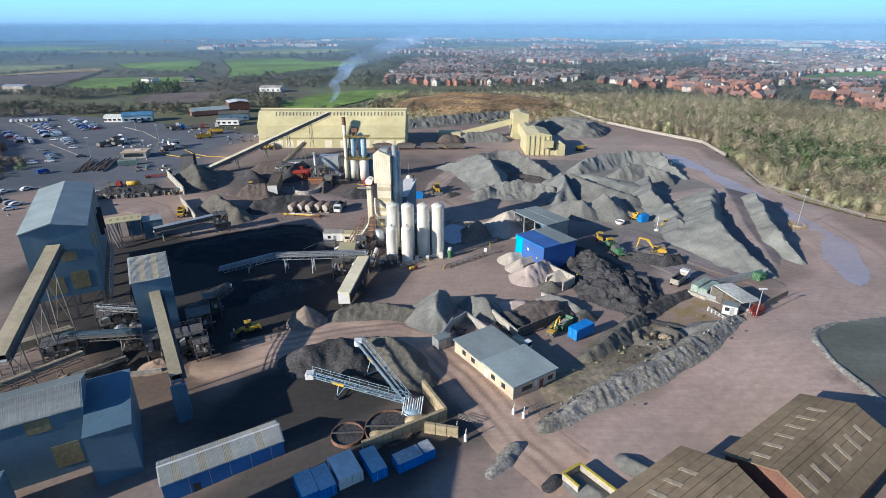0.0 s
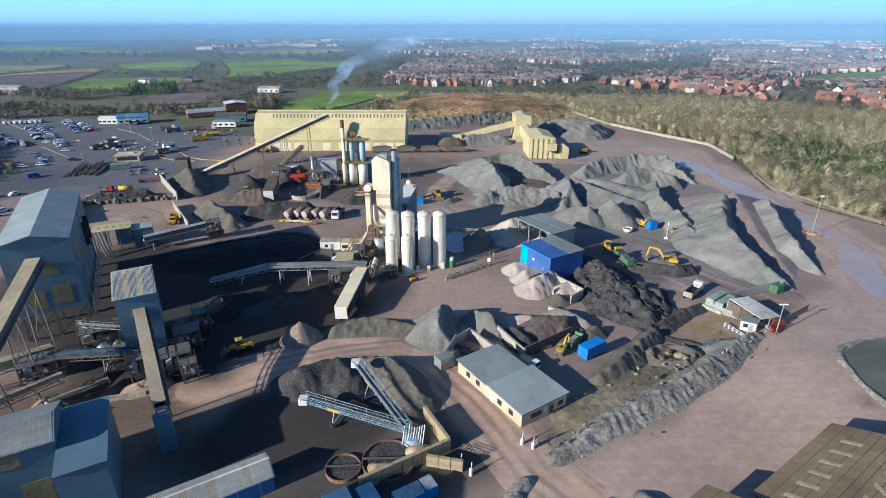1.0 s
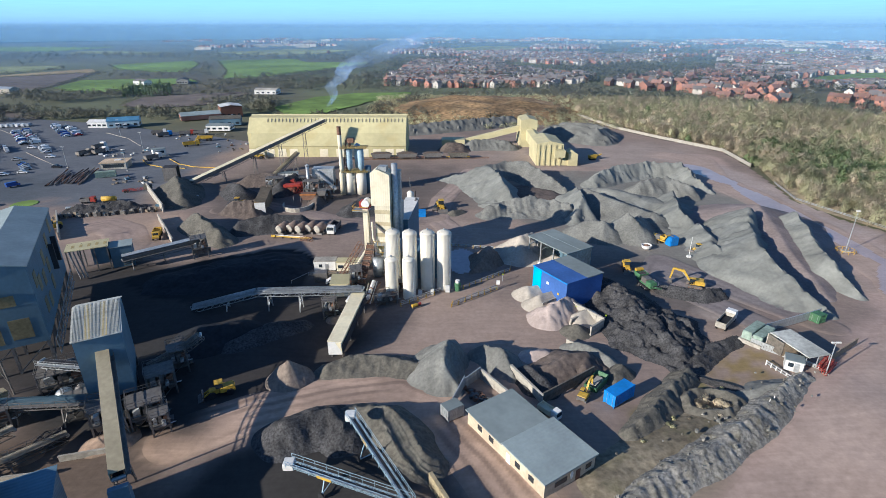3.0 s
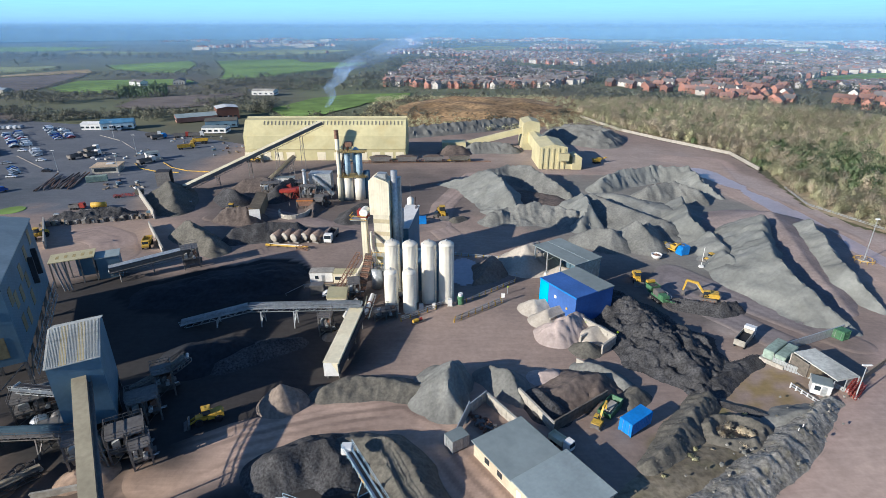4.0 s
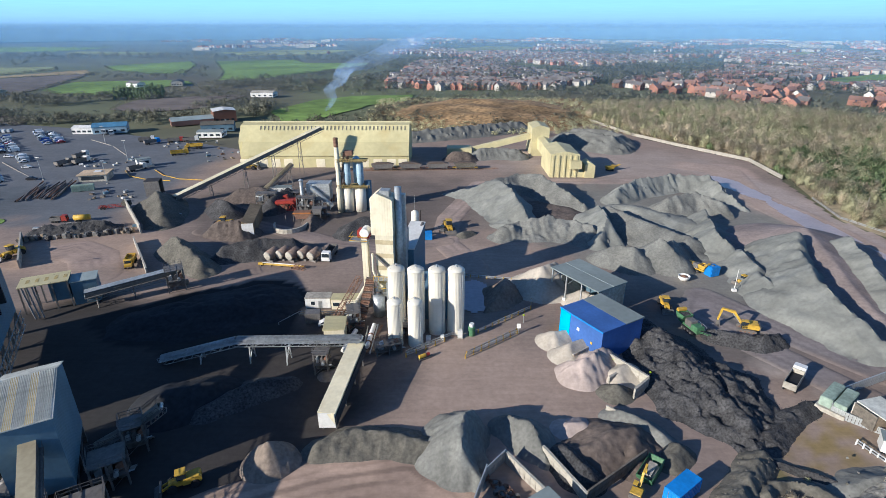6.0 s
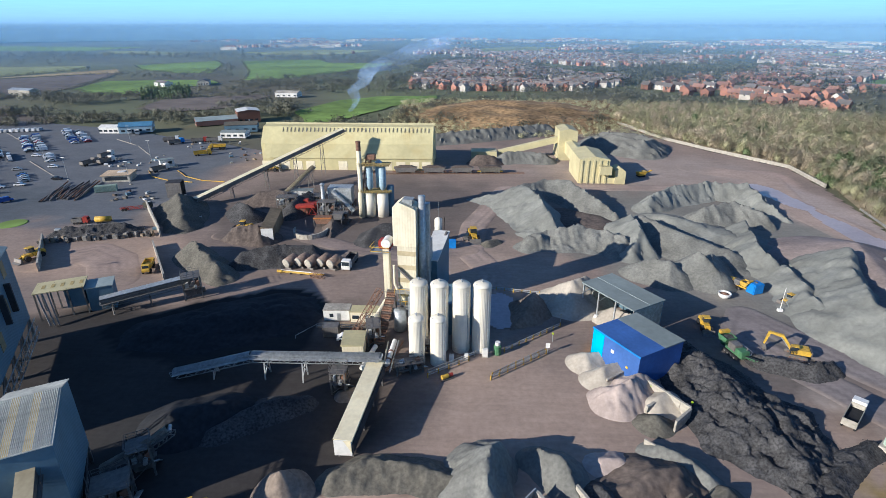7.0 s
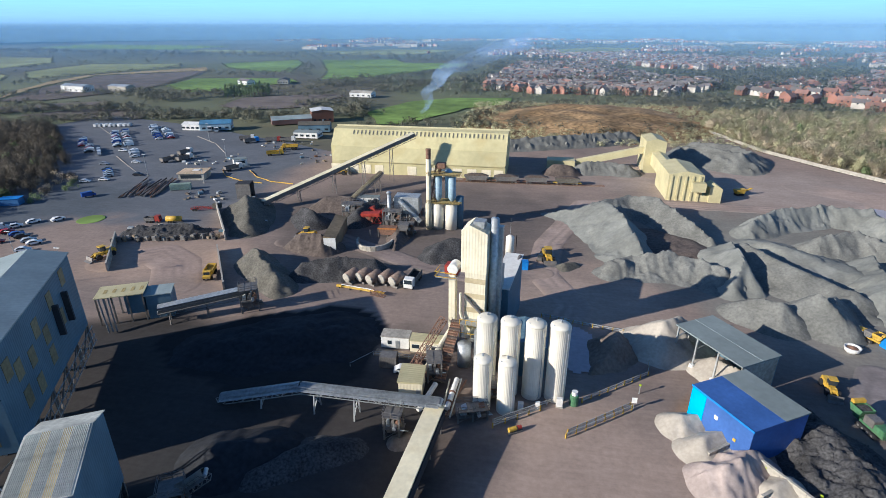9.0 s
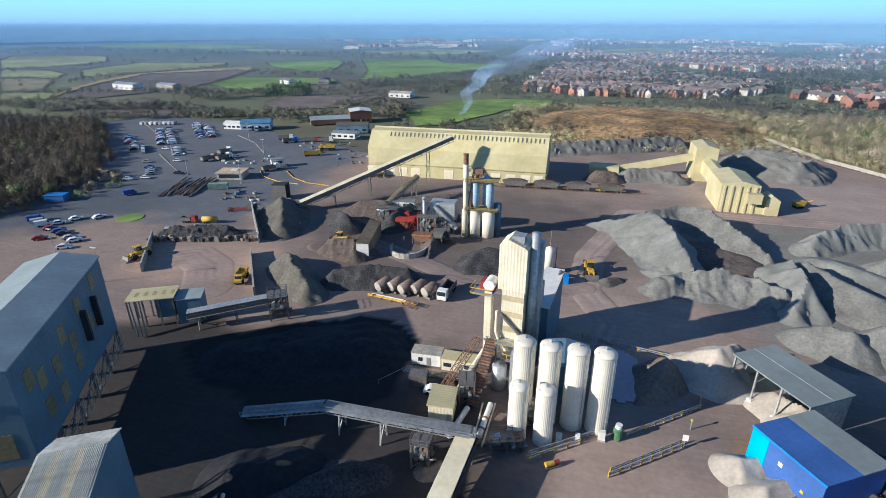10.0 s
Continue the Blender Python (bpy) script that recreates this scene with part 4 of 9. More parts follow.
heap("sand_stockpile", [(11.6, 163.5, 3.2), (10.9, 160.5, 4.6), (9.4, 156.0, 3.4), (7.6, 153.0, 1.6), (5.9, 151.0, 0.4)], 0.85, tan_soil, "narrow brown soil ridge behind the silos", 51.0, 0.5, cell=0.4, ripple=0.8)
heap("sand_stockpile", [(17.6, 166.0, 4.0), (21.5, 164.0, 6.4), (25, 167.0, 6.2), (20.5, 161.4, 3.4)], 0.75, white_sand, "pale limestone heap spilling from the open shed", 52.0, 0.4, cell=0.5, ripple=0.4)
heap("sand_stockpile", [(29.5, 156.5, 3.4), (33, 152.6, 3.6), (30, 151.5, 2.6)], 0.7, white_sand, "pale limestone heap under the shed roof", 53.0, 0.3, cell=0.5)
heap("gravel_stockpile", [(2, 201, 1.6), (5, 203, 1.2)], 0.6, olive_stone, "small gravel heap by a loader", 54.0, 0.3, cell=0.5)


# ---- buildings ----
def storage_hall():
    t = thing("storage_hall", "huge cream-yellow clad storage hall with low side roof and doors", "industrial hall", -103.4, 290.2, 0.0, 0.0)
    L = 82.5
    part("main_body", prism([(5, 0), (28, 0), (28, 12), (16, 19.0), (11, 18.4), (5, 11.5)], 0, 0, L), cream, t)
    part("side_roof", prism([(-0.4, 5.5), (5, 11.3), (5.4, 11.8), (-0.5, 5.9)], 0, 5.5, L), cream, t, "dusty yellow-stained side roof")
    part("side_wall", box(2, L, 0, 5, 0, 5.6), cream, t)
    part("side_hip", prism([(0, 5.5), (5, 5.5), (5, 11.3)], 0, 2, 5.5), cream, t)
    part("ridge_cap", prism([(15.2, 18.9), (16, 19.5), (16.8, 18.9)], 0, -0.2, L + 0.2), cream_y, t)
    slot = part("vent_slot", box(-0.17, 0.17, -0.09, 0.09, 0, 2.2), steel, t, "narrow dark vent slot")
    slot.matrix_basis = pose(10, 9.0, 16.3, -40)
    for k in range(1, 38):
        s = new("vent_slot", slot.data)
        s.parent, s.matrix_basis = t, pose(10 + k * 1.9, 9.0, 16.3, -40)
    door = part("roller_door", box(0, 4.2, -0.06, 0.0, 0.2, 4.2), pale, t, "off-white roller door")
    door.location = (38, -0.02, 0)
    for k in (0, 4, 9, 15, 21, 45, 51, 57.5, 64, 70.5, 76):
        if k != 38:
            twin(door, k + 1.5, -0.02)


storage_hall()


def crusher_house():
    t = thing("crusher_house", "cream-yellow clad crusher house with pillars and long gallery", "industrial building", 43.5, 272.5, 0.0, 0.0)
    part("lower_hall", prism([(0, 0), (13, 0), (13, 10.4), (6.5, 11.8), (0, 10.4)], 1, 0, 22), cream_y, t)
    p = part("pilaster", box(-0.35, 0.35, -0.4, 0, 0, 10), cream_y, t)
    p.location = (1.2, -0.02, 0)
    for k in range(1, 5):
        twin(p, 1.2 + k * 2.6, -0.02)
    part("porch", box(8.5, 13.4, -3, 0, 4.5, 8.0), cream_y, t)
    part("annexe", prism([(0, 0), (4.5, 0), (4.5, 5.6), (2, 7.2), (0, 6.0)], 1, 1, 9), cream_y, t).location = (15.5, -2, 0)
    part("link", box(13, 16, 0, 6, 0, 2.6), cream_y, t)
    part("upper_house", prism([(0, 0), (9, 0), (9, 14.6), (4.5, 15.8), (0, 14.6)], 1, 42, 58), cream_y, t).location = (-2.0, 0, 0)
    g = part("gallery", box(-34, 0.5, -1.4, 1.4, -1.5, 1.5), cream_y, t, "long enclosed conveyor gallery")
    g.matrix_basis = pose(1, 47, 10.5, 0, -14, 0)
    part("gallery_foot", box(-46, -33, 42, 50, 0, 4.0), cream_y, t)
    part("transfer_house", prism([(0, 4), (5.5, 4), (5.5, 9.6), (2.8, 10.4), (0, 9.6)], 1, 22, 42), cream_y, t).location = (1.0, 0, 0)


crusher_house()


def quarry_block(name, label, x, y, rz, w, d, z0, z1, ridge, clad, roof):
    """Clad block on legs: front along local x, depth along local y."""
    t = thing(name, label, "industrial building", x, y, 0.0, rz)
    part("cladding", prism([(0, z0), (w, z0), (w, z1), (w / 2, z1 + ridge), (0, z1)], 1, 0, d), clad, t)
    k = ridge / (w / 2)
    part("roof", prism([(-0.3, z1 - 0.3 * k + 0.02), (w / 2, z1 + ridge + 0.02), (w + 0.3, z1 - 0.3 * k + 0.02), (w + 0.3, z1 - 0.3 * k + 0.25), (w / 2, z1 + ridge + 0.27), (-0.3, z1 - 0.3 * k + 0.25)], 1, -0.3, d + 0.3), roof, t)
    return t


def legs(t, w, d, z0, nx, ny, col=steel):
    leg = part("leg", box(-0.25, 0.25, -0.25, 0.25, 0, z0), col, t)
    leg.location = (0.3, 0.3, 0)
    for j in range(ny):
        for i in range(nx):
            if i + j:
                twin(leg, 0.3 + i * (w - 0.6) / (nx - 1), 0.3 + j * (d - 0.6) / (ny - 1))
    for i in range(nx - 1):
        a0, a1 = 0.3 + i * (w - 0.6) / (nx - 1), 0.3 + (i + 1) * (w - 0.6) / (nx - 1)
        part("brace", beam((a0, 0.3, 0.3), (a1, 0.3, z0 - 0.2), 0.2), col, t)
    for j in range(ny - 1):
        a0, a1 = 0.3 + j * (d - 0.6) / (ny - 1), 0.3 + (j + 1) * (d - 0.6) / (ny - 1)
        part("brace", beam((w - 0.3, a0, 0.3), (w - 0.3, a1, z0 - 0.2), 0.2), col, t)


patch_mat = mat("faded_yellow_rooflight", (0.24, 0.205, 0.115), 0.6, var=0.25)
SITE = 29.5
# local x runs along the front, local y towards the back
big = quarry_block("screen_house", "tall slate-blue clad screening building on steel legs", -89.9, 103.1, SITE, 12.2, 38.0, 6.0, 22.0, 1.5, slate_clad, roof_grey)
legs(big, 12.2, 38, 6.0, 3, 6)
for k, (a, z, w, h) in enumerate([(2.2, 7.0, 3.2, 4.0), (6.8, 7.5, 3.4, 4.2), (6.2, 14.5, 2.8, 2.2)]):
    part("faded_panel", box(a, a + w, -0.06, 0.0, z, z + h), patch_mat, big, "faded yellow translucent wall panel")
for a, z in ((6, 9), (6, 14), (11, 8), (11, 13), (15, 16), (18, 9), (18, 13), (23, 17), (26, 12), (31, 18), (3, 16)):
    part("faded_panel", box(12.2, 12.27, a, a + 2.4, z, z + 3.2), patch_mat, big)
for a in (24, 29.5):
    part("open_louvre", box(12.2, 13.2, a, a + 0.6, 11.5, 17.5), belt, big)
b = bmesh.new()
for k in range(19):
    beam((13.2, k * 2, 2.5), (13.2, k * 2, 6.0), 0.1, bm=b)
for z in (2.5, 4, 6.0):
    beam((13.2, 0, z), (13.2, 37, z), 0.12, bm=b)
part("side_walkway", b, galv, big)

tw = thing("transfer_tower", "slate-blue clad transfer tower with striped sheet roof", "industrial building", -62.2, 93.3, 0.0, SITE)
part("cladding", prism([(0, 3.5), (14.6, 3.5), (14.6, 15.4), (10.2, 17.0), (0, 15.6)], 0, 0, 7.0), slate_clad, tw)
part("roof", prism([(-0.3, 15.6), (10.2, 17.05), (14.9, 15.35), (14.9, 15.5), (10.2, 17.2), (-0.3, 15.75)], 0, -0.2, 7.2), roof_stripe, tw)
r = part("roof_rib", beam((0, -0.2, 15.78), (0, 10.2, 17.23), 0.09), roof_stripe, tw)
r.location = (0.1, 0, 0)
for k in range(1, 35):
    twin(r, 0.1 + k * 0.2)
for a in (1.7, 4.1):
    part("stained_sheet", prism([(-0.25, 15.79), (10.15, 17.23), (10.15, 17.25), (-0.25, 15.81)], 0, a, a + 1.0), roof_rust, tw, "rust-yellowed roof sheet")
legs(tw, 7.0, 14.6, 3.5, 2, 3)
part("inner_plant", box(1.5, 5.5, 1, 13, 0, 3.5), belt, tw)

bl = thing("processing_shed", "slate-blue clad processing shed with pale corrugated roof", "industrial building", -53.6, 62.2, 0.0, SITE)
part("cladding", prism([(0, 0), (9, 0), (9, 11.2), (4.0, 13.0), (0, 11.2)], 0, -30, 0), slate_clad, bl)
part("front_roof", prism([(-0.3, 11.1), (4.0, 13.05), (4.0, 13.2), (-0.3, 11.25)], 0, -30, 0.3), roof_stripe, bl)
part("back_roof", prism([(4.0, 13.05), (9.3, 11.1), (9.3, 11.25), (4.0, 13.2)], 0, -30, 0.3), roof_flat, bl)
r = part("roof_rib", beam((0, -0.3, 11.28), (0, 4.0, 13.23), 0.09), roof_stripe, bl)
r.location = (0, 0, 0)
for k in range(1, 130):
    twin(r, -k * 0.2)
part("faded_panel", box(-7, -4, -0.08, 0, 8.6, 10.8), patch_mat, bl)
part("faded_panel", box(-5, -1.6, -0.08, 0, 1.5, 5.5), patch_mat, bl)
part("side_block", box(0.02, 6.0, -5.5, 9.5, 0, 9.4), slate_clad, bl, "windowless slate-blue side block")
part("side_roof", box(-0.0, 6.2, -5.7, 9.7, 9.4, 9.55), slate_clad, bl)
part("lean_to", prism([(0, 0), (6.5, 0), (6.5, 6.0), (0, 7.5)], 0, -22, -10), slate_clad, bl).location = (0, -9, 0)


def store_shed():
    t = thing("store_shed", "long low shed with blue walls and pale corrugated roof", "shed", -39.3, 54.2, 0.0, 30.9)
    L, W = 17.0, 4.8
    part("cladding", prism([(0, 0), (W, 0), (W, 3.9), (W / 2, 5.0), (0, 3.9)], 0, 0, L), blue_sheet, t)
    part("roof", prism([(-0.25, 3.85), (W / 2, 5.05), (W + 0.25, 3.85), (W + 0.25, 4.0), (W / 2, 5.2), (-0.25, 4.0)], 0, -0.2, L + 0.2), roof_stripe, t)
    part("ridge_cap", beam((-0.2, W / 2, 5.25), (L + 0.2, W / 2, 5.25), 0.3, 0.08), white, t)
    r = part("roof_rib", beam((0, -0.25, 4.03), (0, W / 2, 5.22), 0.1), roof_stripe, t)
    q = part("roof_rib", beam((0, W / 2, 5.22), (0, W + 0.25, 4.03), 0.1), roof_stripe, t)
    for k in range(1, 84):
        twin(r, k * 0.204); twin(q, k * 0.204)
    for a in (1.6, 5.0, 8.6, 13.2):
        part("stained_sheet", prism([(-0.22, 4.05), (W / 2, 5.22), (W + 0.22, 4.05), (W + 0.22, 4.07), (W / 2, 5.24), (-0.22, 4.07)], 0, a, a + 1.1), roof_rust, t, "yellowed roof sheet")
    for a in (3.4, 6.2, 9.0, 12, 15):
        part("wall_joint", box(a, a + 0.08, -0.05, 0, 0, 3.8), galv, t)
    part("door", box(3.8, 4.8, -0.07, 0, 0, 2.1), glass, t)


store_shed()


def office():
    t = thing("site_office", "single-storey cream office with two flat grey roofs", "building", 12.4, 75.0, 1.5, 33)
    part("wall", box(0, 10.2, 0, 9.2, 0, 3.0), office_wall, t)
    part("wall", box(0, 9.4, 9.2, 18.4, 0, 2.8), office_wall, t)
    part("roof", box(-0.3, 10.5, -0.3, 9.3, 3.0, 3.25), roof_grey, t)
    part("roof", box(-0.3, 9.7, 9.3, 18.7, 2.8, 3.0), roof_flat, t)
    w = part("window", box(-0.05, 0.0, 0, 1.1, 1.1, 2.1), glass, t)
    w.location = (0, 2.2, 0)
    for y in (5.2, 11.5, 14.5):
        twin(w, 0, y)
    part("door", box(-0.06, 0, 7.4, 8.3, 0.1, 2.1), white, t)
    part("door", box(6.2, 7.1, -0.06, 0, 0.1, 2.1), brick_mat, t)
    part("window", box(2.0, 4.4, -0.05, 0, 1.2, 2.1), glass, t)
    part("window", box(8.2, 9.4, -0.05, 0, 1.2, 2.1), glass, t)
    d = part("dish", lathe([(0.05, 0), (0.35, 0.08), (0.55, 0.2)], 16), white, t, "white satellite dish")
    d.matrix_basis = pose(4.9, -0.15, 2.2, 80, 0, 20)


office()


def blue_store():
    t = thing("blue_store", "blue clad store with half-pale pitched roof", "industrial building", 27.5, 131.1, 0.0, 31)
    part("wall", box(0, 11.8, 0, 12.0, 0, 7.0), blue, t)
    part("front_roof", box(-0.15, 6.4, -0.15, 12.1, 7.0, 7.25), blue, t)
    part("roof_edge", box(-0.2, -0.16, -0.2, 12.15, 6.9, 7.3), blue_plain, t)
    part("back_roof", box(6.4, 11.95, -0.15, 12.1, 7.02, 7.27), roof_flat, t, "pale grey roof half")
    part("bright_panel", box(-0.08, 0, 9.0, 12.0, 0.2, 7.0), cyan, t, "bright blue wall panel")
    part("wall_sign", box(-0.1, 0, 6.2, 6.9, 4.2, 4.9), white, t)
    part("wall_sign", box(-0.1, 0, 2.4, 2.9, 3.0, 3.5), yellow, t)


blue_store()


def open_shed():
    t = thing("open_shed", "open-sided storage shed with grey sheet roof on posts", "shed", 23.0, 161.0, 0.0, -58)
    part("roof", box(-0.2, 15.6, -0.3, 9.6, 7.3, 7.55), roof_flat, t)
    part("roof_seam", box(-0.2, 15.6, 4.7, 4.85, 7.55, 7.6), roof_grey, t)
    part("side_wall", box(0, 15.4, 9.2, 9.4, 0, 7.3), slate_clad, t)
    part("end_wall", box(15.2, 15.4, 0, 9.2, 0, 7.3), concrete, t)
    part("push_wall", box(0.2, 0.6, 3.0, 9.2, 0, 4.6), concrete, t, "pale concrete push wall")
    for a in (0.1, 5.0, 10.0):
        p = part("post", box(a, a + 0.3, 0.0, 0.3, 0, 7.3), galv, t)
        part("post_base", box(a - 0.3, a + 0.6, -0.3, 0.6, 0, 1.2), white, p)
    for a in (0.3, 5.2):
        part("brace", beam((a, 0.2, 7.2), (a + 0.1, 9.0, 4.6), 0.2), galv, t)
        part("brace", beam((a, 9.0, 7.2), (a + 0.1, 0.4, 5.0), 0.2), galv, t)


open_shed()


def warehouse(x, y, rz, w, d, label):
    t = thing("warehouse", label, "warehouse", x, y, 1.5, rz)
    walls, roof = gable(w, d, 5.6, 2.6, 0.5, 0.2)
    part("wall", walls, brick_mat, t)
    part("roof", roof, roof_brown, t)
    k = 2.6 / (w / 2)
    s = part("rooflight", box(0, 2.6, 0, 0.75, 0, 0.05), skylight, t, "pale translucent rooflight")
    n = int(d / 3.3)
    first = True
    for side in (0, 1):
        for j in range(n):
            for row in (0.35,):
                xx = w / 2 * row if side == 0 else w - w / 2 * row - 2.6
                zz = 5.6 + 0.22 + k * (w / 2 * row if side == 0 else w / 2 * row + 2.6)
                o = s if first else new("rooflight", s.data)
                first = False
                o.parent = t
                o.matrix_basis = pose(xx, 1.5 + j * 3.3, zz, 0, -math.degrees(math.atan(k)) if side == 0 else math.degrees(math.atan(k)), 0)
    joint = mat("dark_sheet_joint", (0.13, 0.10, 0.065), 0.9) if "dark_sheet_joint" not in bpy.data.materials else bpy.data.materials["dark_sheet_joint"]
    for f in (0.2, 0.42, 0.64, 0.84):
        for side in (-1, 1):
            xx = w / 2 + side * (w / 2) * (1 - f)
            part("sheet_joint", beam((xx, -0.45, 5.6 + 0.2 + 2.6 * f), (xx, d + 0.45, 5.6 + 0.2 + 2.6 * f), 0.09, 0.05), joint, t)
    part("ridge_cap", beam((w / 2, -0.5, 8.45), (w / 2, d + 0.5, 8.45), 0.4, 0.1), roof_brown, t)


warehouse(40.1, 56.9, -56, 13.2, 22.5, "brown sheet-roofed warehouse with pale rooflights")
warehouse(15.2, 45.0, -56, 14.0, 23.0, "brown sheet-roofed warehouse with faded rooflights")


def back_block():
    """Unseen tall clad block, added and sized so that its shade falls over the containers."""
    t = thing("screening_block", "tall slate-blue block out of view, added to shade the containers", "industrial building", -57.0, 36.3, 0.0, -8)
    part("cladding", prism([(0, 0), (14, 0), (14, 21.2), (7, 22.2), (0, 21.2)], 1, -16, 0), slate_clad, t)
    part("roof", prism([(-0.3, 21.2), (7, 22.25), (14.3, 21.2), (14.3, 21.35), (7, 22.4), (-0.3, 21.35)], 1, -16.3, 0.3), roof_grey, t)


back_block()


def gravel_bay():
    t = thing("gravel_bay", "small gravel bay with yellow-capped low walls", "bay", 20.4, 59.2, None, 0)
    y_cap = mat("yellow_cap_paint", (0.52, 0.42, 0.06), 0.6, var=0.2)
    for p, q in (((0, 0), (-2.9, -1.9)), ((-2.9, -1.9), (-1.2, -4.3)), ((0, 0), (4.0, -5.2))):
        w = part("wall", beam((*p, 0.65), (*q, 0.65), 0.3, 1.3), concrete, t)
        part("cap", beam((*p, 1.36), (*q, 1.36), 0.42, 0.12), y_cap, w, "yellow painted cap")


gravel_bay()
heap("gravel_stockpile", [(19.6, 56.6, 0.9), (22.0, 54.2, 0.8)], 0.35, grey_stone, "grey gravel filling a low bay", 70.0, 0.2, cell=0.35)
heap("gravel_stockpile", [(28.0, 60.0, 1.4), (31.0, 58.0, 1.3)], 0.6, grey_stone, "small grey gravel heap beside the bay", 71.0, 0.3, cell=0.35)
heap("rubble_mound", [(15.4, 56.0, 0.7), (16.9, 57.3, 0.8)], 0.6, dark_stone, "dark rubble bank beside a gravel bay", 72.0, 0.4, cell=0.35, lumps=0.5)
heap("kerb_bank", [(75.4, 72, 0.5), (74.8, 83.5, 0.6), (76.0, 90.8, 0.7), (80.4, 96.5, 0.6), (86.5, 99.6, 0.3)], 0.6, rough_bank, "low earth kerb bank round a grey hardstanding", 73.0, 0.3, cell=0.4, lumps=0.3, category="bank")
heap("earth_bank", [(54, 97, 1.4), (57.5, 98, 2.0), (61.5, 99, 1.5)], 0.5, grey_stone, "grey-green rounded earth mound beside the road", 74.0, 0.3, cell=0.4, category="bank")
heap("earth_bank", [(45.2, 105.3, 0.6), (49.6, 101.6, 0.8), (54.2, 98.0, 0.6)], 0.7, dark_stone, "narrow dark hedge bank beside a grass plot", 75.0, 0.3, cell=0.35, lumps=0.4, category="bank")


# ---- the white mixing plant ----
def plant_tower():
    t = thing("mixing_tower", "tall off-white clad asphalt mixing tower with side duct", "plant tower", -21.0, 155.0, 0.0, -8)
    part("upper_house", prism([(0, 18.5), (5.2, 18.5), (5.2, 27.0), (4.6, 27.4), (1.6, 28.6), (0, 27.4)], 1, 0, 5.0), pale, t)
    part("lower_house", box(0.8, 5.0, 0.25, 4.8, 5.0, 18.5), pale, t)
    for z in (6.0, 9.6, 12.8, 16.2):
        part("stained_band", box(0.76, 5.04, 0.19, 0.25, z, z + 1.1), roof_rust if z < 7 else tan_band, t, "yellow-stained cladding band")
    part("roof_box", box(2.0, 4.2, 1.2, 3.4, 27.6, 29.0), galv, t)
    part("duct", tube((6.0, 2.6, 2), (6.0, 2.6, 29.6), 0.8, n=20), galv, t, "grey vertical duct", True)
    part("duct_casing", box(5.2, 7.4, 3.3, 4.8, 4, 27.6), galv, t)
    # slate blue here is the shaded face of the side house, put into its colour
    part("side_house", prism([(6.5, 0), (22.5, 0), (22.5, 13.8), (6.5, 12.6)], 0, 4.8, 8.6), slate_clad, t, "deep side house, bluish shade put into its cladding colour")
    part("side_roof", prism([(6.3, 12.62), (22.7, 13.85), (22.7, 14.05), (6.3, 12.85)], 0, 4.6, 8.8), white, t, "white sloping roof of the side house")
    part("back_duct", tube((8.2, 21.5, 14.0), (6.4, 5.0, 8.0), 0.45, n=10), steel, t, "dark slanting duct")
    part("upper_link", box(5.2, 7.2, 4.8, 8.0, 10, 18), galv, t)
    part("slant_pipe", tube((0.9, -0.3, 13.4), (4.8, -0.3, 9.6), 0.3, n=10), steel, t)
    leg = part("leg", box(-0.25, 0.25, -0.25, 0.25, 0, 5), steel, t)
    leg.location = (1.2, 0.6, 0)
    for x, y in ((4.6, 0.6), (1.2, 4.4), (4.6, 4.4)):
        twin(leg, x, y)
    part("elevator", box(-2.6, -1.2, 0.2, 1.7, 1, 17.6), pale, t, "slim bucket-elevator casing")
    part("elevator_head", box(-3.4, -0.6, -0.2, 2.0, 17.6, 19.6, bevel=0.15), red, t, "red elevator head")
    part("elevator_drum", tube((-1.6, -0.5, 19.0), (-1.6, 2.2, 19.0), 1.1, n=18), white, t)
    for z in (17.2, 18.2):
        part("platform_rail", beam((-5.2, -0.8, z), (-0.8, -0.8, z), 0.12), yellow, t)
        part("platform_rail", beam((-5.2, -0.8, z), (-5.2, 2.4, z), 0.12), yellow, t)
    part("platform_deck", box(-5.2, -0.8, -0.8, 2.4, 16.9, 17.05), galv, t)
    part("pipe", tube((0.1, -0.4, 14.0), (0.1, -0.4, 9.5), 0.28, n=10, bm=tube((0.1, -0.4, 9.5), (2.0, -1.2, 5.0), 0.28, n=10)), pale, t)

    for k in range(22):
        part("stair_tread", box(-1.4, 0.7, -12.6 + k * 0.52, -12.05 + k * 0.52, 0.9 + k * 0.33, 1.2 + k * 0.33), rust if k % 3 else brown_soil, t)
    for z in (5.0, 8.0):
        part("platform_deck", box(0.6, 5.4, -2.4, 0.2, z, z + 0.12), galv, t)
        part("platform_rail", beam((0.6, -2.4, z + 1.1), (5.4, -2.4, z + 1.1), 0.1), yellow, t)
        for k in range(5):
            part("rail_post", beam((0.6 + 1.2 * k, -2.4, z), (0.6 + 1.2 * k, -2.4, z + 1.1), 0.08), yellow, t)
    for x in (0.8, 5.2):
        part("column", beam((x, -2.3, 0), (x, -2.3, 8), 0.22), steel, t)
    part("tank", tube((2.4, -5.0, 0.4), (2.4, -5.0, 5.4), 1.4, n=20), galv, t, "", True)
    # hidden bin, added to shade the lit gap between tower and silos
    part("filler_bin", prism([(4.9, 1.2), (8.3, 1.2), (8.3, 10.0), (6.6, 10.5), (4.9, 10.0)], 1, -7.2, -1.2), galv, t, "grey clad bin hidden behind the silos, added to cast shade")
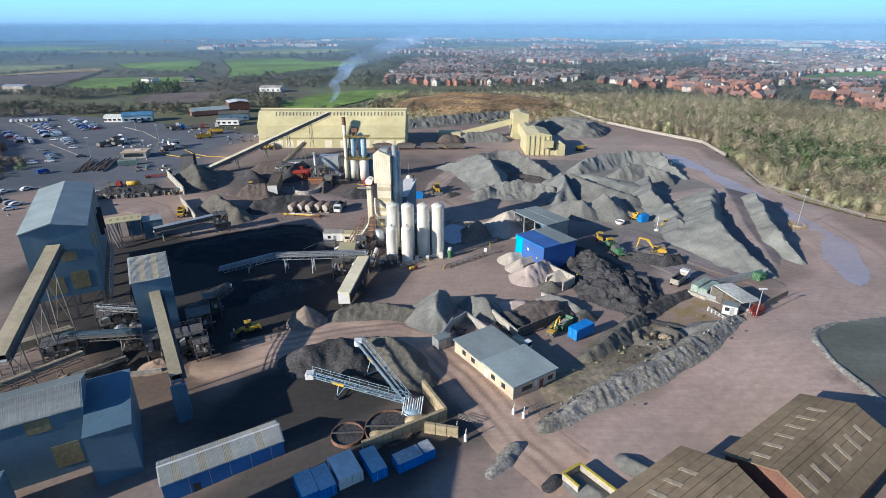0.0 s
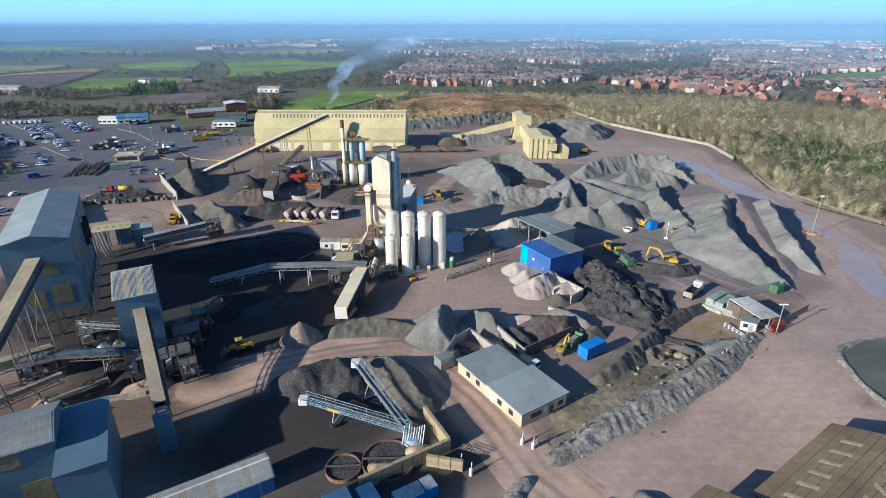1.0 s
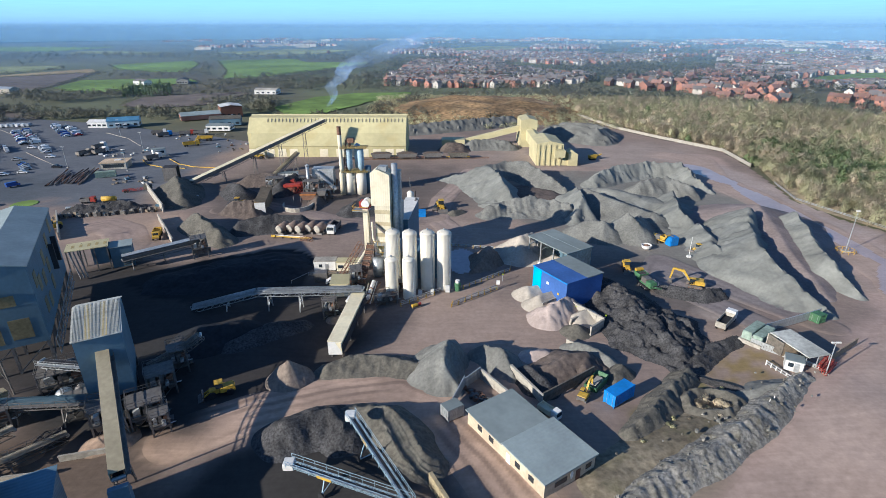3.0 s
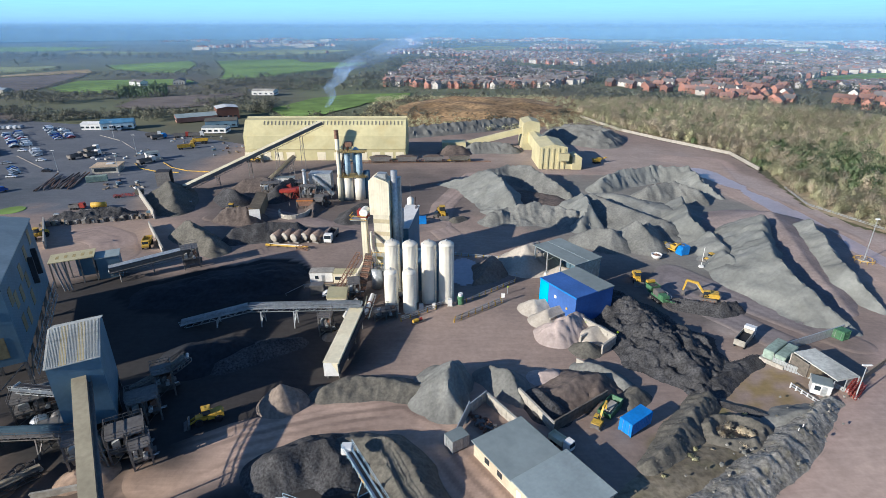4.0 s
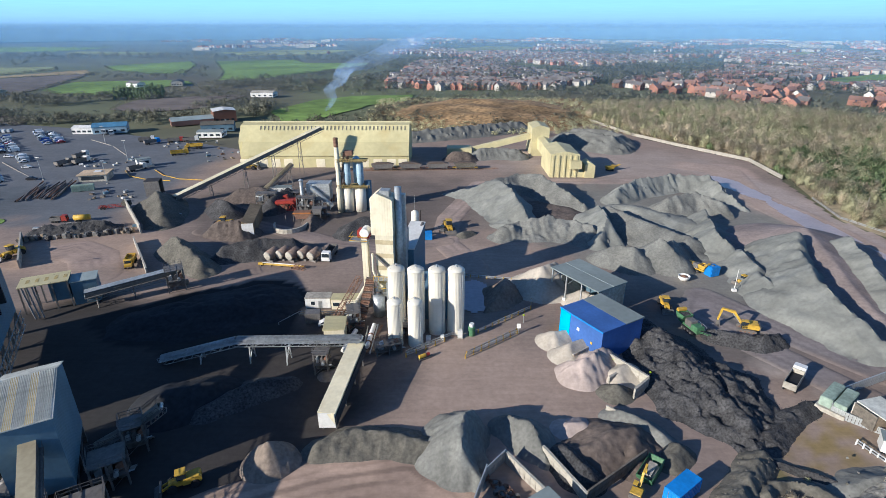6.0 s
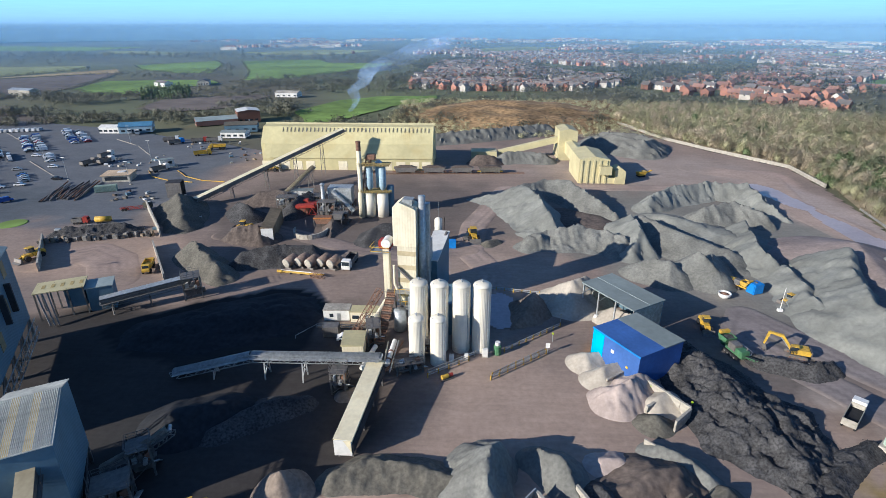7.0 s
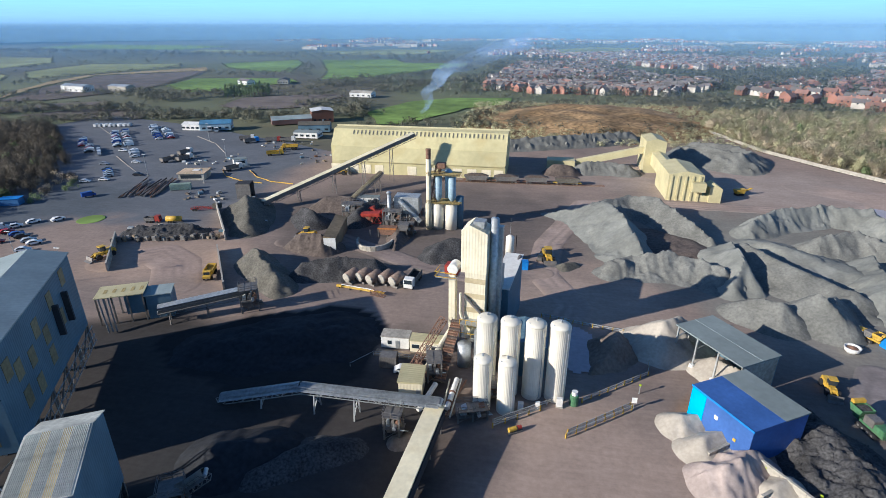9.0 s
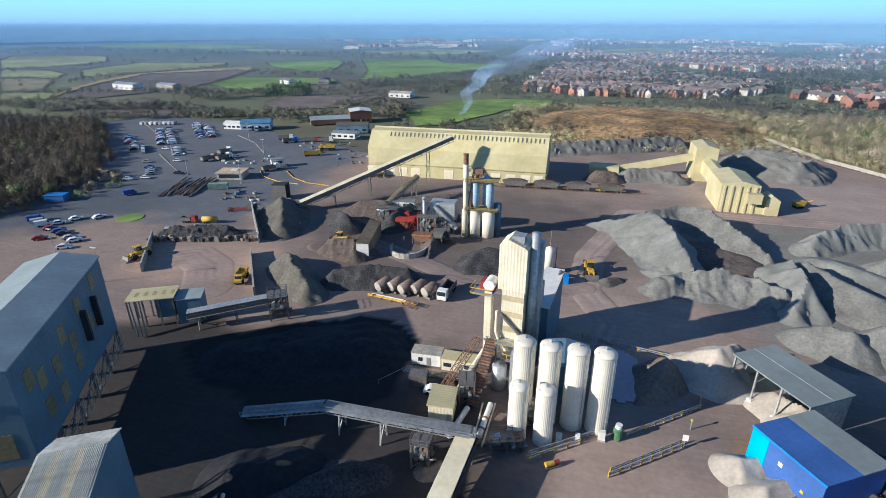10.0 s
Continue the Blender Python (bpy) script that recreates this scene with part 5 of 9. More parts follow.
    for x, y in ((5.2, -6.9), (8.0, -6.9), (5.2, -1.5), (8.0, -1.5)):
        part("bin_leg", box(x - 0.15, x + 0.15, y - 0.15, y + 0.15, 0, 1.2), steel, t)
    part("mixer", box(1.4, 4.6, 0.6, 4.4, 2.2, 5.0, bevel=0.2), galv, t)
    part("pipe", tube((-1.4, -3, 6.4), (-4.4, -14, 0.8), 0.45, n=10), pale, t)
    part("pipe", tube((-0.6, -14, 1.4), (-1.4, -21, 0.6), 0.5, n=10), white, t)
    part("feed_conveyor", truss((-6.5, -10, 0.8), (-3.0, -1.0, 7.5), 1.2, 1.2, 8, 0.14), rust, t, "rusty lattice feed conveyor")


tan_band = mat("tan_stained_cladding", (0.50, 0.42, 0.26), 0.6, var=0.1)
plant_tower()


def filler_store():
    """A low clad block, added out of sight between tower and silos to cast shade."""
    t = thing("filler_store", "low slate-clad block with shallow ribbed roof, added behind silos for shade", "store", -12.0, 148.4, 0.0)
    part("wall", box(0, 8.6, 0, 9.4, 0, 7.0), slate_clad, t)
    part("roof", prism([(-0.2, 7.0), (8.8, 7.0), (8.8, 7.2), (4.3, 8.0), (-0.2, 7.2)], 1, -0.2, 9.6), slate_clad, t)
    for k in range(9):
        part("roof_rib", beam((0.3 + k, -0.2, 7.3 + 0.16 * min(k, 8 - k)), (0.3 + k, 9.6, 7.3 + 0.16 * min(k, 8 - k)), 0.08), steel, t)


filler_store()


def ribbed_shell(r, z0, z1, n=36):
    """A drum of upright corrugated sheet."""
    bm = bmesh.new()
    rows = [[bm.verts.new(((r - 0.025 * (k % 2)) * math.cos(k * math.pi / n), (r - 0.025 * (k % 2)) * math.sin(k * math.pi / n), z)) for k in range(2 * n)] for z in (z0, z1)]
    for k in range(2 * n):
        q = (k + 1) % (2 * n)
        bm.faces.new((rows[0][k], rows[0][q], rows[1][q], rows[1][k]))
    return bm


def silo(x, y, h, r, label):
    t = thing("storage_silo", label, "silo", x, y, 0.0, 0, "white silos beside the mixing tower")
    part("shell", ribbed_shell(r, 1.0, h - 0.72), silo_mat, t)
    d = part("dome", lathe([(r, h - 0.85), (r, h - 0.7), (r * 0.95, h - 0.5), (r * 0.72, h - 0.18), (0.3, h)], 36), silo_mat, t, "", True)
    part("roof_vent", lathe([(0.2, h - 0.1), (0.2, h + 0.35), (0.28, h + 0.4), (0.1, h + 0.55)], 10), galv, d)
    part("hatch", lathe([(0.28, 0.0), (0.28, 0.2), (0.1, 0.25)], 10), galv, d).location = (-r * 0.55, -r * 0.4, h - 0.45)
    part("skirt", lathe([(r * 1.02, 0), (r * 1.02, 1.0)], 36), silo_mat, t)
    part("filler_pipe", tube((r * 0.72, -r * 0.76, 0.8), (r * 0.72, -r * 0.76, h - 1.4), 0.07, n=8), galv, t)
    part("pipe_elbow", tube((r * 0.72, -r * 0.76, 0.8), (r * 0.5, -r * 1.15, 0.5), 0.07, n=8), galv, t)
    if h > 12:
        b = bmesh.new()
        for k in (-0.22, 0.22):
            beam((r * 0.1 + k, r + 0.15, 0.4), (r * 0.1 + k, r + 0.15, h - 0.6), 0.06, bm=b)
        for k in range(int(h / 0.6)):
            beam((r * 0.1 - 0.22, r + 0.15, 0.8 + k * 0.55), (r * 0.1 + 0.22, r + 0.15, 0.8 + k * 0.55), 0.04, bm=b)
        part("ladder", b, galv, t)


for px, hh in ((-14.4, 16.2), (-10.2, 16.0), (-5.7, 16.0), (-1.5, 16.0)):
    silo(px, 143.2, hh, 1.85, "tall white bitumen silo with domed top")
for px in (-14.5, -10.2):
    silo(px, 138.0, 11.0, 1.6, "shorter white filler silo with domed top")


# ---- conveyors and steelwork ----
def conveyor(name, label, p0, p1, w=1.4, cover=None, frame_mat=steel, cover_mat=None, legs_at=(0.3, 0.7), depth=1.1, rail=True, bar=0.12):
    """Belt conveyor from foot p0 to head p1 (metres, world): lattice frame, belt, rollers' drums, hood, trestles, handrail."""
    g = G(p0[0], p0[1])
    t = thing(name, label, "conveyor", p0[0], p0[1], g)
    a = Vector((0, 0, p0[2] - g))
    b = Vector((p1[0] - p0[0], p1[1] - p0[1], p1[2] - g))
    d = (b - a)
    L = d.length
    dn = d.normalized()
    s = dn.cross(Vector((0, 0, 1))).normalized()
    u = s.cross(dn).normalized()
    part("frame", truss(a - u * depth, b - u * depth, w, depth, max(4, int(L / 1.8)), bar), frame_mat, t)
    part("belt", beam(a + u * 0.08, b + u * 0.08, w * 0.86, 0.1), belt, t)
    for c in (a, b):
        part("drum", tube(c - s * w * 0.55, c + s * w * 0.55, 0.32, n=14), galv, t)
    if cover == "box":
        bm = bmesh.new()
        e0, e1 = a + u * 1.35, b + u * 1.35
        beam(e0, e1, w + 0.5, 0.1, bm=bm)
        part("roof_sheet", bm, cover_mat or cream, t)
        for k in (-1, 1):
            part("side_sheet", beam(a + u * 0.55 + s * k * (w / 2 + 0.18), b + u * 0.55 + s * k * (w / 2 + 0.18), 0.08, 1.5), steel if k > 0 else (cover_mat or cream), t)
    elif cover == "hood":
        bm = bmesh.new()
        n = 7
        rows = []
        for c in (a, b):
            rows.append([bm.verts.new(c + s * (w * 0.56) * math.cos(math.pi * k / n) + u * (0.12 + 0.75 * math.sin(math.pi * k / n))) for k in range(n + 1)])
        for k in range(n):
            bm.faces.new((rows[0][k], rows[0][k + 1], rows[1][k + 1], rows[1][k]))
        bmesh.ops.solidify(bm, geom=bm.faces[:], thickness=0.06)
        part("hood", bm, cover_mat or galv, t, "", True)
    if rail:
        r = bmesh.new()
        for k in (1,):
            o = s * k * (w / 2 + 0.75)
            n = max(3, int(L / 2))
            beam(a + o + u * 1.0, b + o + u * 1.0, 0.06, bm=r)
            beam(a + o + u * 0.5, b + o + u * 0.5, 0.05, bm=r)
            beam(a + s * k * (w / 2 + 0.4), b + s * k * (w / 2 + 0.4), 0.75, 0.06, bm=r)
            for i in range(n + 1):
                p = a + d * (i / n) + o
                beam(p, p + u * 1.0, 0.06, bm=r)
        part("walkway", r, frame_mat, t)
    for f in legs_at:
        p = a + d * f - u * depth
        if p.z > 0.6:
            r = bmesh.new()
            for k in (-1, 1):
                beam((p + s * k * (w / 2 + 0.5)) * Vector((1, 1, 0)), p + s * k * w / 2, 0.22, bm=r)
            q = p * 0.5
            beam(Vector((p.x, p.y, p.z * 0.15)) - s * (w / 2 + 0.4), Vector((p.x, p.y, p.z * 0.9)) + s * (w / 2), 0.12, bm=r)
            beam(Vector((p.x, p.y, p.z * 0.15)) + s * (w / 2 + 0.4), Vector((p.x, p.y, p.z * 0.9)) - s * (w / 2), 0.12, bm=r)
            part("trestle", r, frame_mat, t)
    return t


tan_roof = mat("tan_cover_sheet", (0.44, 0.38, 0.25), 0.75, var=0.1, stain=0.2)
cream_plain = mat("cream_sheet_plain", (0.74, 0.67, 0.47), 0.55, var=0.06, stain=0.15, dirt=(0.55, 0.45, 0.26))
conveyor("inclined_conveyor", "long inclined conveyor with tan sheet cover", (-75.0, 74.0, 10.6), (-84.9, 105.6, 17.6), 2.2, "box", steel, tan_roof, (0.15, 0.5, 0.8))
conveyor("inclined_conveyor", "inclined conveyor with tan sheet cover leading to the transfer tower", (-45.8, 74.2, 6.6), (-60.2, 97.0, 12.0), 1.5, "box", steel, tan_roof, (0.2, 0.6))
tt = thing("conveyor_tail_box", "slate-blue clad tail box of an inclined conveyor", "transfer box", -44.6, 72.2, None, SITE)
part("casing", prism([(-1.1, 0), (1.3, 0), (1.3, 5.0), (0.2, 7.0), (-1.1, 7.4)], 0, -1.2, 1.2), slate_clad, tt)
conveyor("yard_conveyor", "long grey-hooded conveyor on trestles", (-46.0, 132.3, 4.6), (-20.6, 130.4, 6.2), 1.6, "hood", galv, galv, (0.1, 0.4, 0.68, 0.95))
conveyor("yard_conveyor", "sloping grey-hooded conveyor on trestles", (-61.5, 131.2, 0.9), (-46.2, 132.3, 4.6), 1.6, "hood", galv, galv, (0.5,))
conveyor("boom_conveyor", "boom conveyor with pale belt cover over a black heap", (-58.9, 105.6, 2.2), (-52.1, 108.6, 5.2), 1.3, "hood", steel, concrete, (0.4,))
conveyor("boom_conveyor", "short raised head of a boom conveyor", (-52.1, 108.6, 5.2), (-49.8, 109.6, 6.8), 1.2, "hood", steel, concrete, ())
conveyor("yard_conveyor", "pale-covered conveyor behind the screening building", (-90.6, 153.6, 3.1), (-73.7, 164.4, 4.3), 1.7, "box", steel, galv, (0.1, 0.5, 0.95))
conveyor("hall_conveyor", "very long inclined conveyor rising to the storage hall", (-107.0, 234.0, 2.0), (-61.7, 288.6, 18.6), 2.2, "box", steel, cream_plain, (0.2, 0.42, 0.62, 0.82), 1.0)
conveyor("ground_conveyor", "ground conveyor with yellow side guards", (-109.5, 231, 1.2), (-99.0, 219.5, 1.0), 1.4, None, yellow, None, (), 0.8)
conveyor("ground_conveyor", "curved feed conveyor at a stockpile", (-116.0, 243, 1.4), (-108.0, 226, 1.0), 1.2, None, galv, None, (), 0.8)
conveyor("feed_conveyor", "tan covered feed conveyor of the drum plant", (-76.0, 236.0, 2.5), (-69.5, 262.0, 8.5), 1.8, "hood", steel, tan_roof, (0.5, 0.9))
conveyor("cross_conveyor", "cross conveyor with railed walkway between two buildings", (-76.0, 102.0, 6.0), (-63.5, 100.0, 6.4), 1.3, None, galv, None, (0.1, 0.9))
conveyor("cross_conveyor", "dark hooded cross conveyor low in the steelwork", (-78.5, 93.0, 3.6), (-58.0, 92.2, 5.4), 1.6, "hood", steel, slate_clad, (0.2, 0.6))
conveyor("ground_conveyor", "low conveyor running down towards the shed", (-72.0, 88.0, 2.6), (-78.0, 74.0, 5.0), 1.3, "hood", steel, concrete, (0.3, 0.8))
conveyor("ground_conveyor", "low tan conveyor under the screening building", (-80.0, 97.0, 2.0), (-88.0, 84.0, 4.2), 1.4, "box", steel, tan_roof, (0.4, 0.9))
conveyor("ground_conveyor", "short dusty conveyor in the shade", (-64.0, 88.5, 1.0), (-69.0, 80.0, 2.6), 1.0, "hood", steel, concrete, (0.8,))


def steel_frame(name, label, x, y, w, d, h, n, rz=SITE, decks=(0.5, 1.0), stuff=True):
    """Open plant frame with railed decks and machinery."""
    t = thing(name, label, "steel structure", x, y, None, rz)
    leg = part("column", box(-0.14, 0.14, -0.14, 0.14, 0, h), steel, t)
    for i in range(n):
        for j in (0, 1):
            if i + j:
                twin(leg, i * w / (n - 1), j * d)
    for f in decks:
        b = bmesh.new()
        z = h * f
        box(-0.2, w + 0.2, -0.2, d + 0.2, z - 0.12, z, bm=b)
        for hh in (0.55, 1.1):
            for y0 in (-0.2, d + 0.2):
                beam((-0.2, y0, z + hh), (w + 0.2, y0, z + hh), 0.06, bm=b)
            for x0 in (-0.2, w + 0.2):
                beam((x0, -0.2, z + hh), (x0, d + 0.2, z + hh), 0.06, bm=b)
        k = int(w / 1.2)
        for i in range(k + 1):
            for y0 in (-0.2, d + 0.2):
                beam((i * w / k, y0, z), (i * w / k, y0, z + 1.1), 0.06, bm=b)
        part("deck", b, steel, t)
    b = bmesh.new()
    for i in range(n - 1):
        x0, x1 = i * w / (n - 1), (i + 1) * w / (n - 1)
        beam((x0, 0, 0.2), (x1, 0, h * decks[0]), 0.1, bm=b); beam((x1, d, 0.2), (x0, d, h * decks[0]), 0.1, bm=b)
    part("bracing", b, steel, t)
    if stuff:
        rng = random.Random(int(x * 7 + y))
        for i in range(3):
            x0 = w * (0.1 + 0.3 * i)
            part("screen_box", prism([(x0, h * decks[0]), (x0 + w * 0.22, h * decks[0]), (x0 + w * 0.22, h * decks[0] + 1.6), (x0, h * decks[0] + 1.1)], 1, d * 0.2, d * 0.8), (galv, steel, rust)[i], t)
            part("chute", prism([(x0, 0.8), (x0 + 1.0, 0.8), (x0 + 1.5, h * decks[0]), (x0 - 0.4, h * decks[0])], 1, d * 0.3, d * 0.7), steel, t)
        part("motor", tube((w * 0.7, -0.5, h * decks[0] + 0.4), (w * 0.7, 0.6, h * decks[0] + 0.4), 0.35, n=12), galv, t)
        part("stair", beam((w + 0.5, d, 0), (w + 0.5, 0, h * decks[0]), 0.8, 0.15), galv, t)
    return t


steel_frame("screening_plant", "dusty steel screening frame with railed decks", -55.0, 98.0, 4.5, 4.0, 5.0, 3)
steel_frame("screening_plant", "small railed steel platform beside the transfer tower", -54.5, 105.5, 3.0, 3.0, 5.4, 2)
steel_frame("screening_plant", "crowded steel frame under the screening building", -75.0, 98.5, 7.0, 4.5, 4.6, 3)
steel_frame("screening_plant", "low steel frame with chutes", -66.5, 92.5, 5.0, 3.5, 3.8, 3)
steel_frame("screening_plant", "low steel frame with motors", -80.0, 88.0, 6.0, 4.0, 4.0, 3)
steel_frame("screening_plant", "dense dark steel platform below the transfer tower", -53.5, 89.5, 5.0, 4.0, 5.2, 3)
steel_frame("screening_plant", "railed steel stair tower in deep shade", -49.5, 88.5, 2.6, 3.0, 4.2, 2)
steel_frame("screening_plant", "open steel frame with chutes beside the tail box", -59.0, 88.0, 4.0, 3.5, 5.6, 3)
steel_frame("screening_plant", "galvanised steel frame beside the covered conveyor", -74.5, 161.0, 4.0, 4.0, 6.0, 2)
steel_frame("screening_plant", "small steel tower under a conveyor head", -29.5, 127.0, 2.6, 2.6, 4.8, 2, 0)
for x, y, m, r in ((-69, 96.5, galv, 1.3), (-66.6, 97.6, steel, 1.1), (-57.5, 91.5, concrete, 1.5)):
    t = thing("process_tank", "small dusty steel process tank", "tank", x, y)
    part("shell", lathe([(r, 0.6), (r, 3.4), (r * 0.5, 4.0)], 18), m, t, "", True)
    for k in range(4):
        part("leg", box(-0.1, 0.1, -0.1, 0.1, 0, 0.8), steel, t).location = (r * 0.75 * math.cos(k * 1.571), r * 0.75 * math.sin(k * 1.571), 0)
for x, y, rz, L in ((-62, 83.5, 15, 7), (-70, 79, 10, 8)):
    t = thing("concrete_kerb_wall", "low dusty concrete retaining wall", "wall", x, y, None, rz)
    part("panel", box(0, L, 0, 0.3, 0, 1.0), concrete, t)
    part("capping", box(-0.05, L + 0.05, -0.05, 0.35, 1.0, 1.12), concrete, t)
heap("sand_stockpile", [(-58, 87, 1.6), (-55, 88.5, 2.0)], 0.6, mat("orange_sand", (0.27, 0.195, 0.14), 0.95, scale=1.5), "orange-brown sand heap below the tower", 60.0, 0.3, cell=0.4)
heap("sand_stockpile", [(-72, 83, 1.4), (-68, 84.5, 1.2)], 0.55, bpy.data.materials["orange_sand"], "orange-brown spilled sand heap", 61.0, 0.3, cell=0.4)

# roofed hut by the pale conveyor
t = thing("conveyor_hut", "cream-roofed conveyor hut on posts with rooflights", "hut", -103.6, 150.0, 0.0, 27)
part("roof", box(0, 10.2, 0, 6.4, 6.8, 7.0), cream_y, t)
for k in range(5):
    part("rooflight", box(1.4 + 1.9 * k, 2.1 + 1.9 * k, 2.2, 4.2, 7.0, 7.04), roof_rust, t)
part("wall", box(6.0, 10.0, 0.4, 5.8, 2.0, 6.8), slate_clad, t)
for x in (0.2, 3.4, 6.6, 9.7):
    for y in (0.2, 5.2):
        part("post", box(x, x + 0.3, y - 0.1, y + 0.2, 0, 7.0), steel, t)
for k in range(3):
    part("spout", beam((1 + k, 0, 6.8), (3 + k * 0.8, -4.5, 0.5), 0.3, 0.5), steel, t)
t = thing("clad_house", "slate-blue clad conveyor house", "hut", -94.6, 155.0, 0.0, 27)
part("wall", box(0, 5.4, 0, 5.0, 0, 6.0), slate_clad, t)
part("roof", box(-0.2, 5.6, -0.2, 5.2, 6.0, 6.2), roof_grey, t)


# ---- inclined loading gallery ----
t = thing("loading_gallery", "cream clad loading gallery rising towards the mixing plant", "conveyor gallery", -23.7, 111.0, 0.0)
a, b2 = Vector((0, 0, 2.7)), Vector((2.2, 19.6, 3.9))
part("casing", beam(a, b2, 2.7, 3.0), cream_plain, t)
part("roof", beam(a + Vector((0, 0, 1.55)), b2 + Vector((0, 0, 1.55)), 3.1, 0.12), cream_plain, t)
part("head_plate", box(-1.4, 1.4, -0.1, 0, 1.25, 4.25), white, t)
part("side_belt", beam(a + Vector((1.5, 0, -0.2)), b2 + Vector((1.5, 0, -0.2)), 0.25, 1.8), belt, t, "dark open side")
for y in (1.0, 7.0, 13.0, 19.0):
    for x in (-1.1, 1.1):
        part("leg", box(x + y * 0.11 - 0.12, x + y * 0.11 + 0.12, y - 0.12, y + 0.12, 0, 1.6 + y * 0.05), steel, t)


# ---- twin radial stackers ----
def stacker(tip, label, ang):
    hub = Vector((-6.2, 72.6, 3.2))
    t = thing("radial_stacker", label, "stacker conveyor", hub.x, hub.y, G(hub.x, hub.y))
    a = Vector((0, 0, hub.z - G(hub.x, hub.y)))
    b = Vector(tip) - Vector((hub.x, hub.y, G(hub.x, hub.y)))
    d = (b - a)
    s = d.cross(Vector((0, 0, 1))).normalized()
    for k in (-1, 1):
        part("side_girder", truss(a + s * k * 0.38, b + s * k * 0.38, 0.15, 0.6, 14, 0.06), steel_blue, t, "pale blue lattice girder")
    part("belt", beam(a + Vector((0, 0, 0.25)), b + Vector((0, 0, 0.25)), 0.55, 0.1), belt, t)
    part("belt_cover", beam(a + d * 0.05 + s * -0.5 + Vector((0, 0, 0.75)), b + s * -0.5 + Vector((0, 0, 0.62)), 0.22, 0.1), galv, t)
    part("head_box", box(-0.8, 0.8, -0.8, 0.8, -0.5, 0.7, bevel=0.1), white, t, "white head drum box").location = b
    r = bmesh.new()
    n = 10
    for k in (-1, 1):
        o = s * k * 0.85
        beam(a + o + Vector((0, 0, 1.4)), b + o + Vector((0, 0, 1.4)), 0.06, bm=r)
        beam(a + o + Vector((0, 0, 0.85)), b + o + Vector((0, 0, 0.85)), 0.05, bm=r)
        for i in range(n + 1):
            p = a + d * (i / n) + o
            beam(p + Vector((0, 0, 0.3)), p + Vector((0, 0, 1.4)), 0.06, bm=r)
    part("handrail", r, steel_blue, t)
    part("yellow_guard", beam(a + d * 0.62 + s * -0.62 + Vector((0, 0, 0.3)), a + d * 0.74 + s * -0.62 + Vector((0, 0, 0.3)), 0.08, 0.5), yellow, t)
    q = a + d * 0.68
    r = bmesh.new()
    for k in (-1, 1):
        beam(q + s * k * 0.5, Vector((q.x, q.y, 0)) + s * k * 1.6, 0.14, bm=r)
    beam(Vector((q.x, q.y, 0.3)) - s * 1.6, Vector((q.x, q.y, 0.3)) + s * 1.6, 0.12, bm=r)
    part("support_legs", r, steel_blue, t)
    for k in (-1, 1):
        part("wheel", tube(Vector((q.x, q.y, 0.4)) + s * (k * 1.7 - 0.12), Vector((q.x, q.y, 0.4)) + s * (k * 1.7 + 0.12), 0.42, n=14), black, t)


stacker((-16.6, 87.8, 5.4), "pale blue lattice radial stacker with handrails", 1)
stacker((-24.2, 78.9, 4.2), "pale blue lattice radial stacker reaching over a dark heap", 2)
t = thing("stacker_pivot", "pale blue ribbed pivot chute of the stackers", "pivot frame", -5.4, 72.0, None)
for k in range(9):
    part("rib", tube((-1.6 + k * 0.4, -1.0, 0.2), (-1.2 + k * 0.4, 0.9, 2.4 + 0.25 * math.sin(k)), 0.09, n=8), steel_blue if k % 2 else white, t)
part("base", lathe([(1.6, 0), (1.6, 0.4), (1.0, 0.9)], 20), steel_blue, t)
for x, y, r in ((-8.8, 67.8, 4.0), (-15.5, 66.4, 2.6)):
    t = thing("settling_tank", "round open sunk tank with rusty rim", "tank", x, y, G(x, y) - 0.2)
    part("rim", lathe([(r + 0.08, 0), (r + 0.08, 0.8), (r - 0.06, 0.8), (r - 0.06, 0.3)], 40), rust, t)
    part("sludge", lathe([(r - 0.08, 0.25), (r - 0.08, 0.5)], 32), dark_stone, t, "settled dark sludge")
    part("walk_beam", beam((-r, 0, 0.85), (r, 0.3, 0.85), 0.3, 0.1), steel, t)

# retaining walls by the stackers
for (x0, y0), (x1, y1), h in (((-3.6, 77.5), (0.4, 70.0), 2.6), ((-12.5, 62.5), (0.6, 70.3), 2.4), ((-3.0, 67.2), (2.5, 66.0), 2.0)):
    L = math.hypot(x1 - x0, y1 - y0)
    t = thing("block_wall", "yellowish concrete retaining wall by the stackers", "wall", x0, y0, None, math.degrees(math.atan2(y1 - y0, x1 - x0)))
    n = int(L / 1.6)
    p = part("block", box(0.02, L / n - 0.02, -0.3, 0.3, 0, h, bevel=0.04), bpy.data.materials.get("yellow_concrete") or mat("yellow_concrete", (0.40, 0.33, 0.20), 0.9, stain=0.3), t)
    for k in range(1, n):
        twin(p, k * L / n)
heap("sand_stockpile", [(-10.5, 65.8, 1.6), (-9, 66.4, 1.4)], 0.8, bpy.data.materials["yellow_concrete"], "small yellowish sand heap against a wall", 62.0, 0.3, cell=0.35)
heap("sand_stockpile", [(-5.0, 69.4, 1.5), (-3.6, 70.0, 1.2)], 0.8, bpy.data.materials["yellow_concrete"], "small yellowish sand heap by the tank", 63.0, 0.3, cell=0.35)


# ---- the far drum plant ----
tan_rail = mat("dusty_yellow_rail", (0.36, 0.27, 0.10), 0.7, var=0.2)


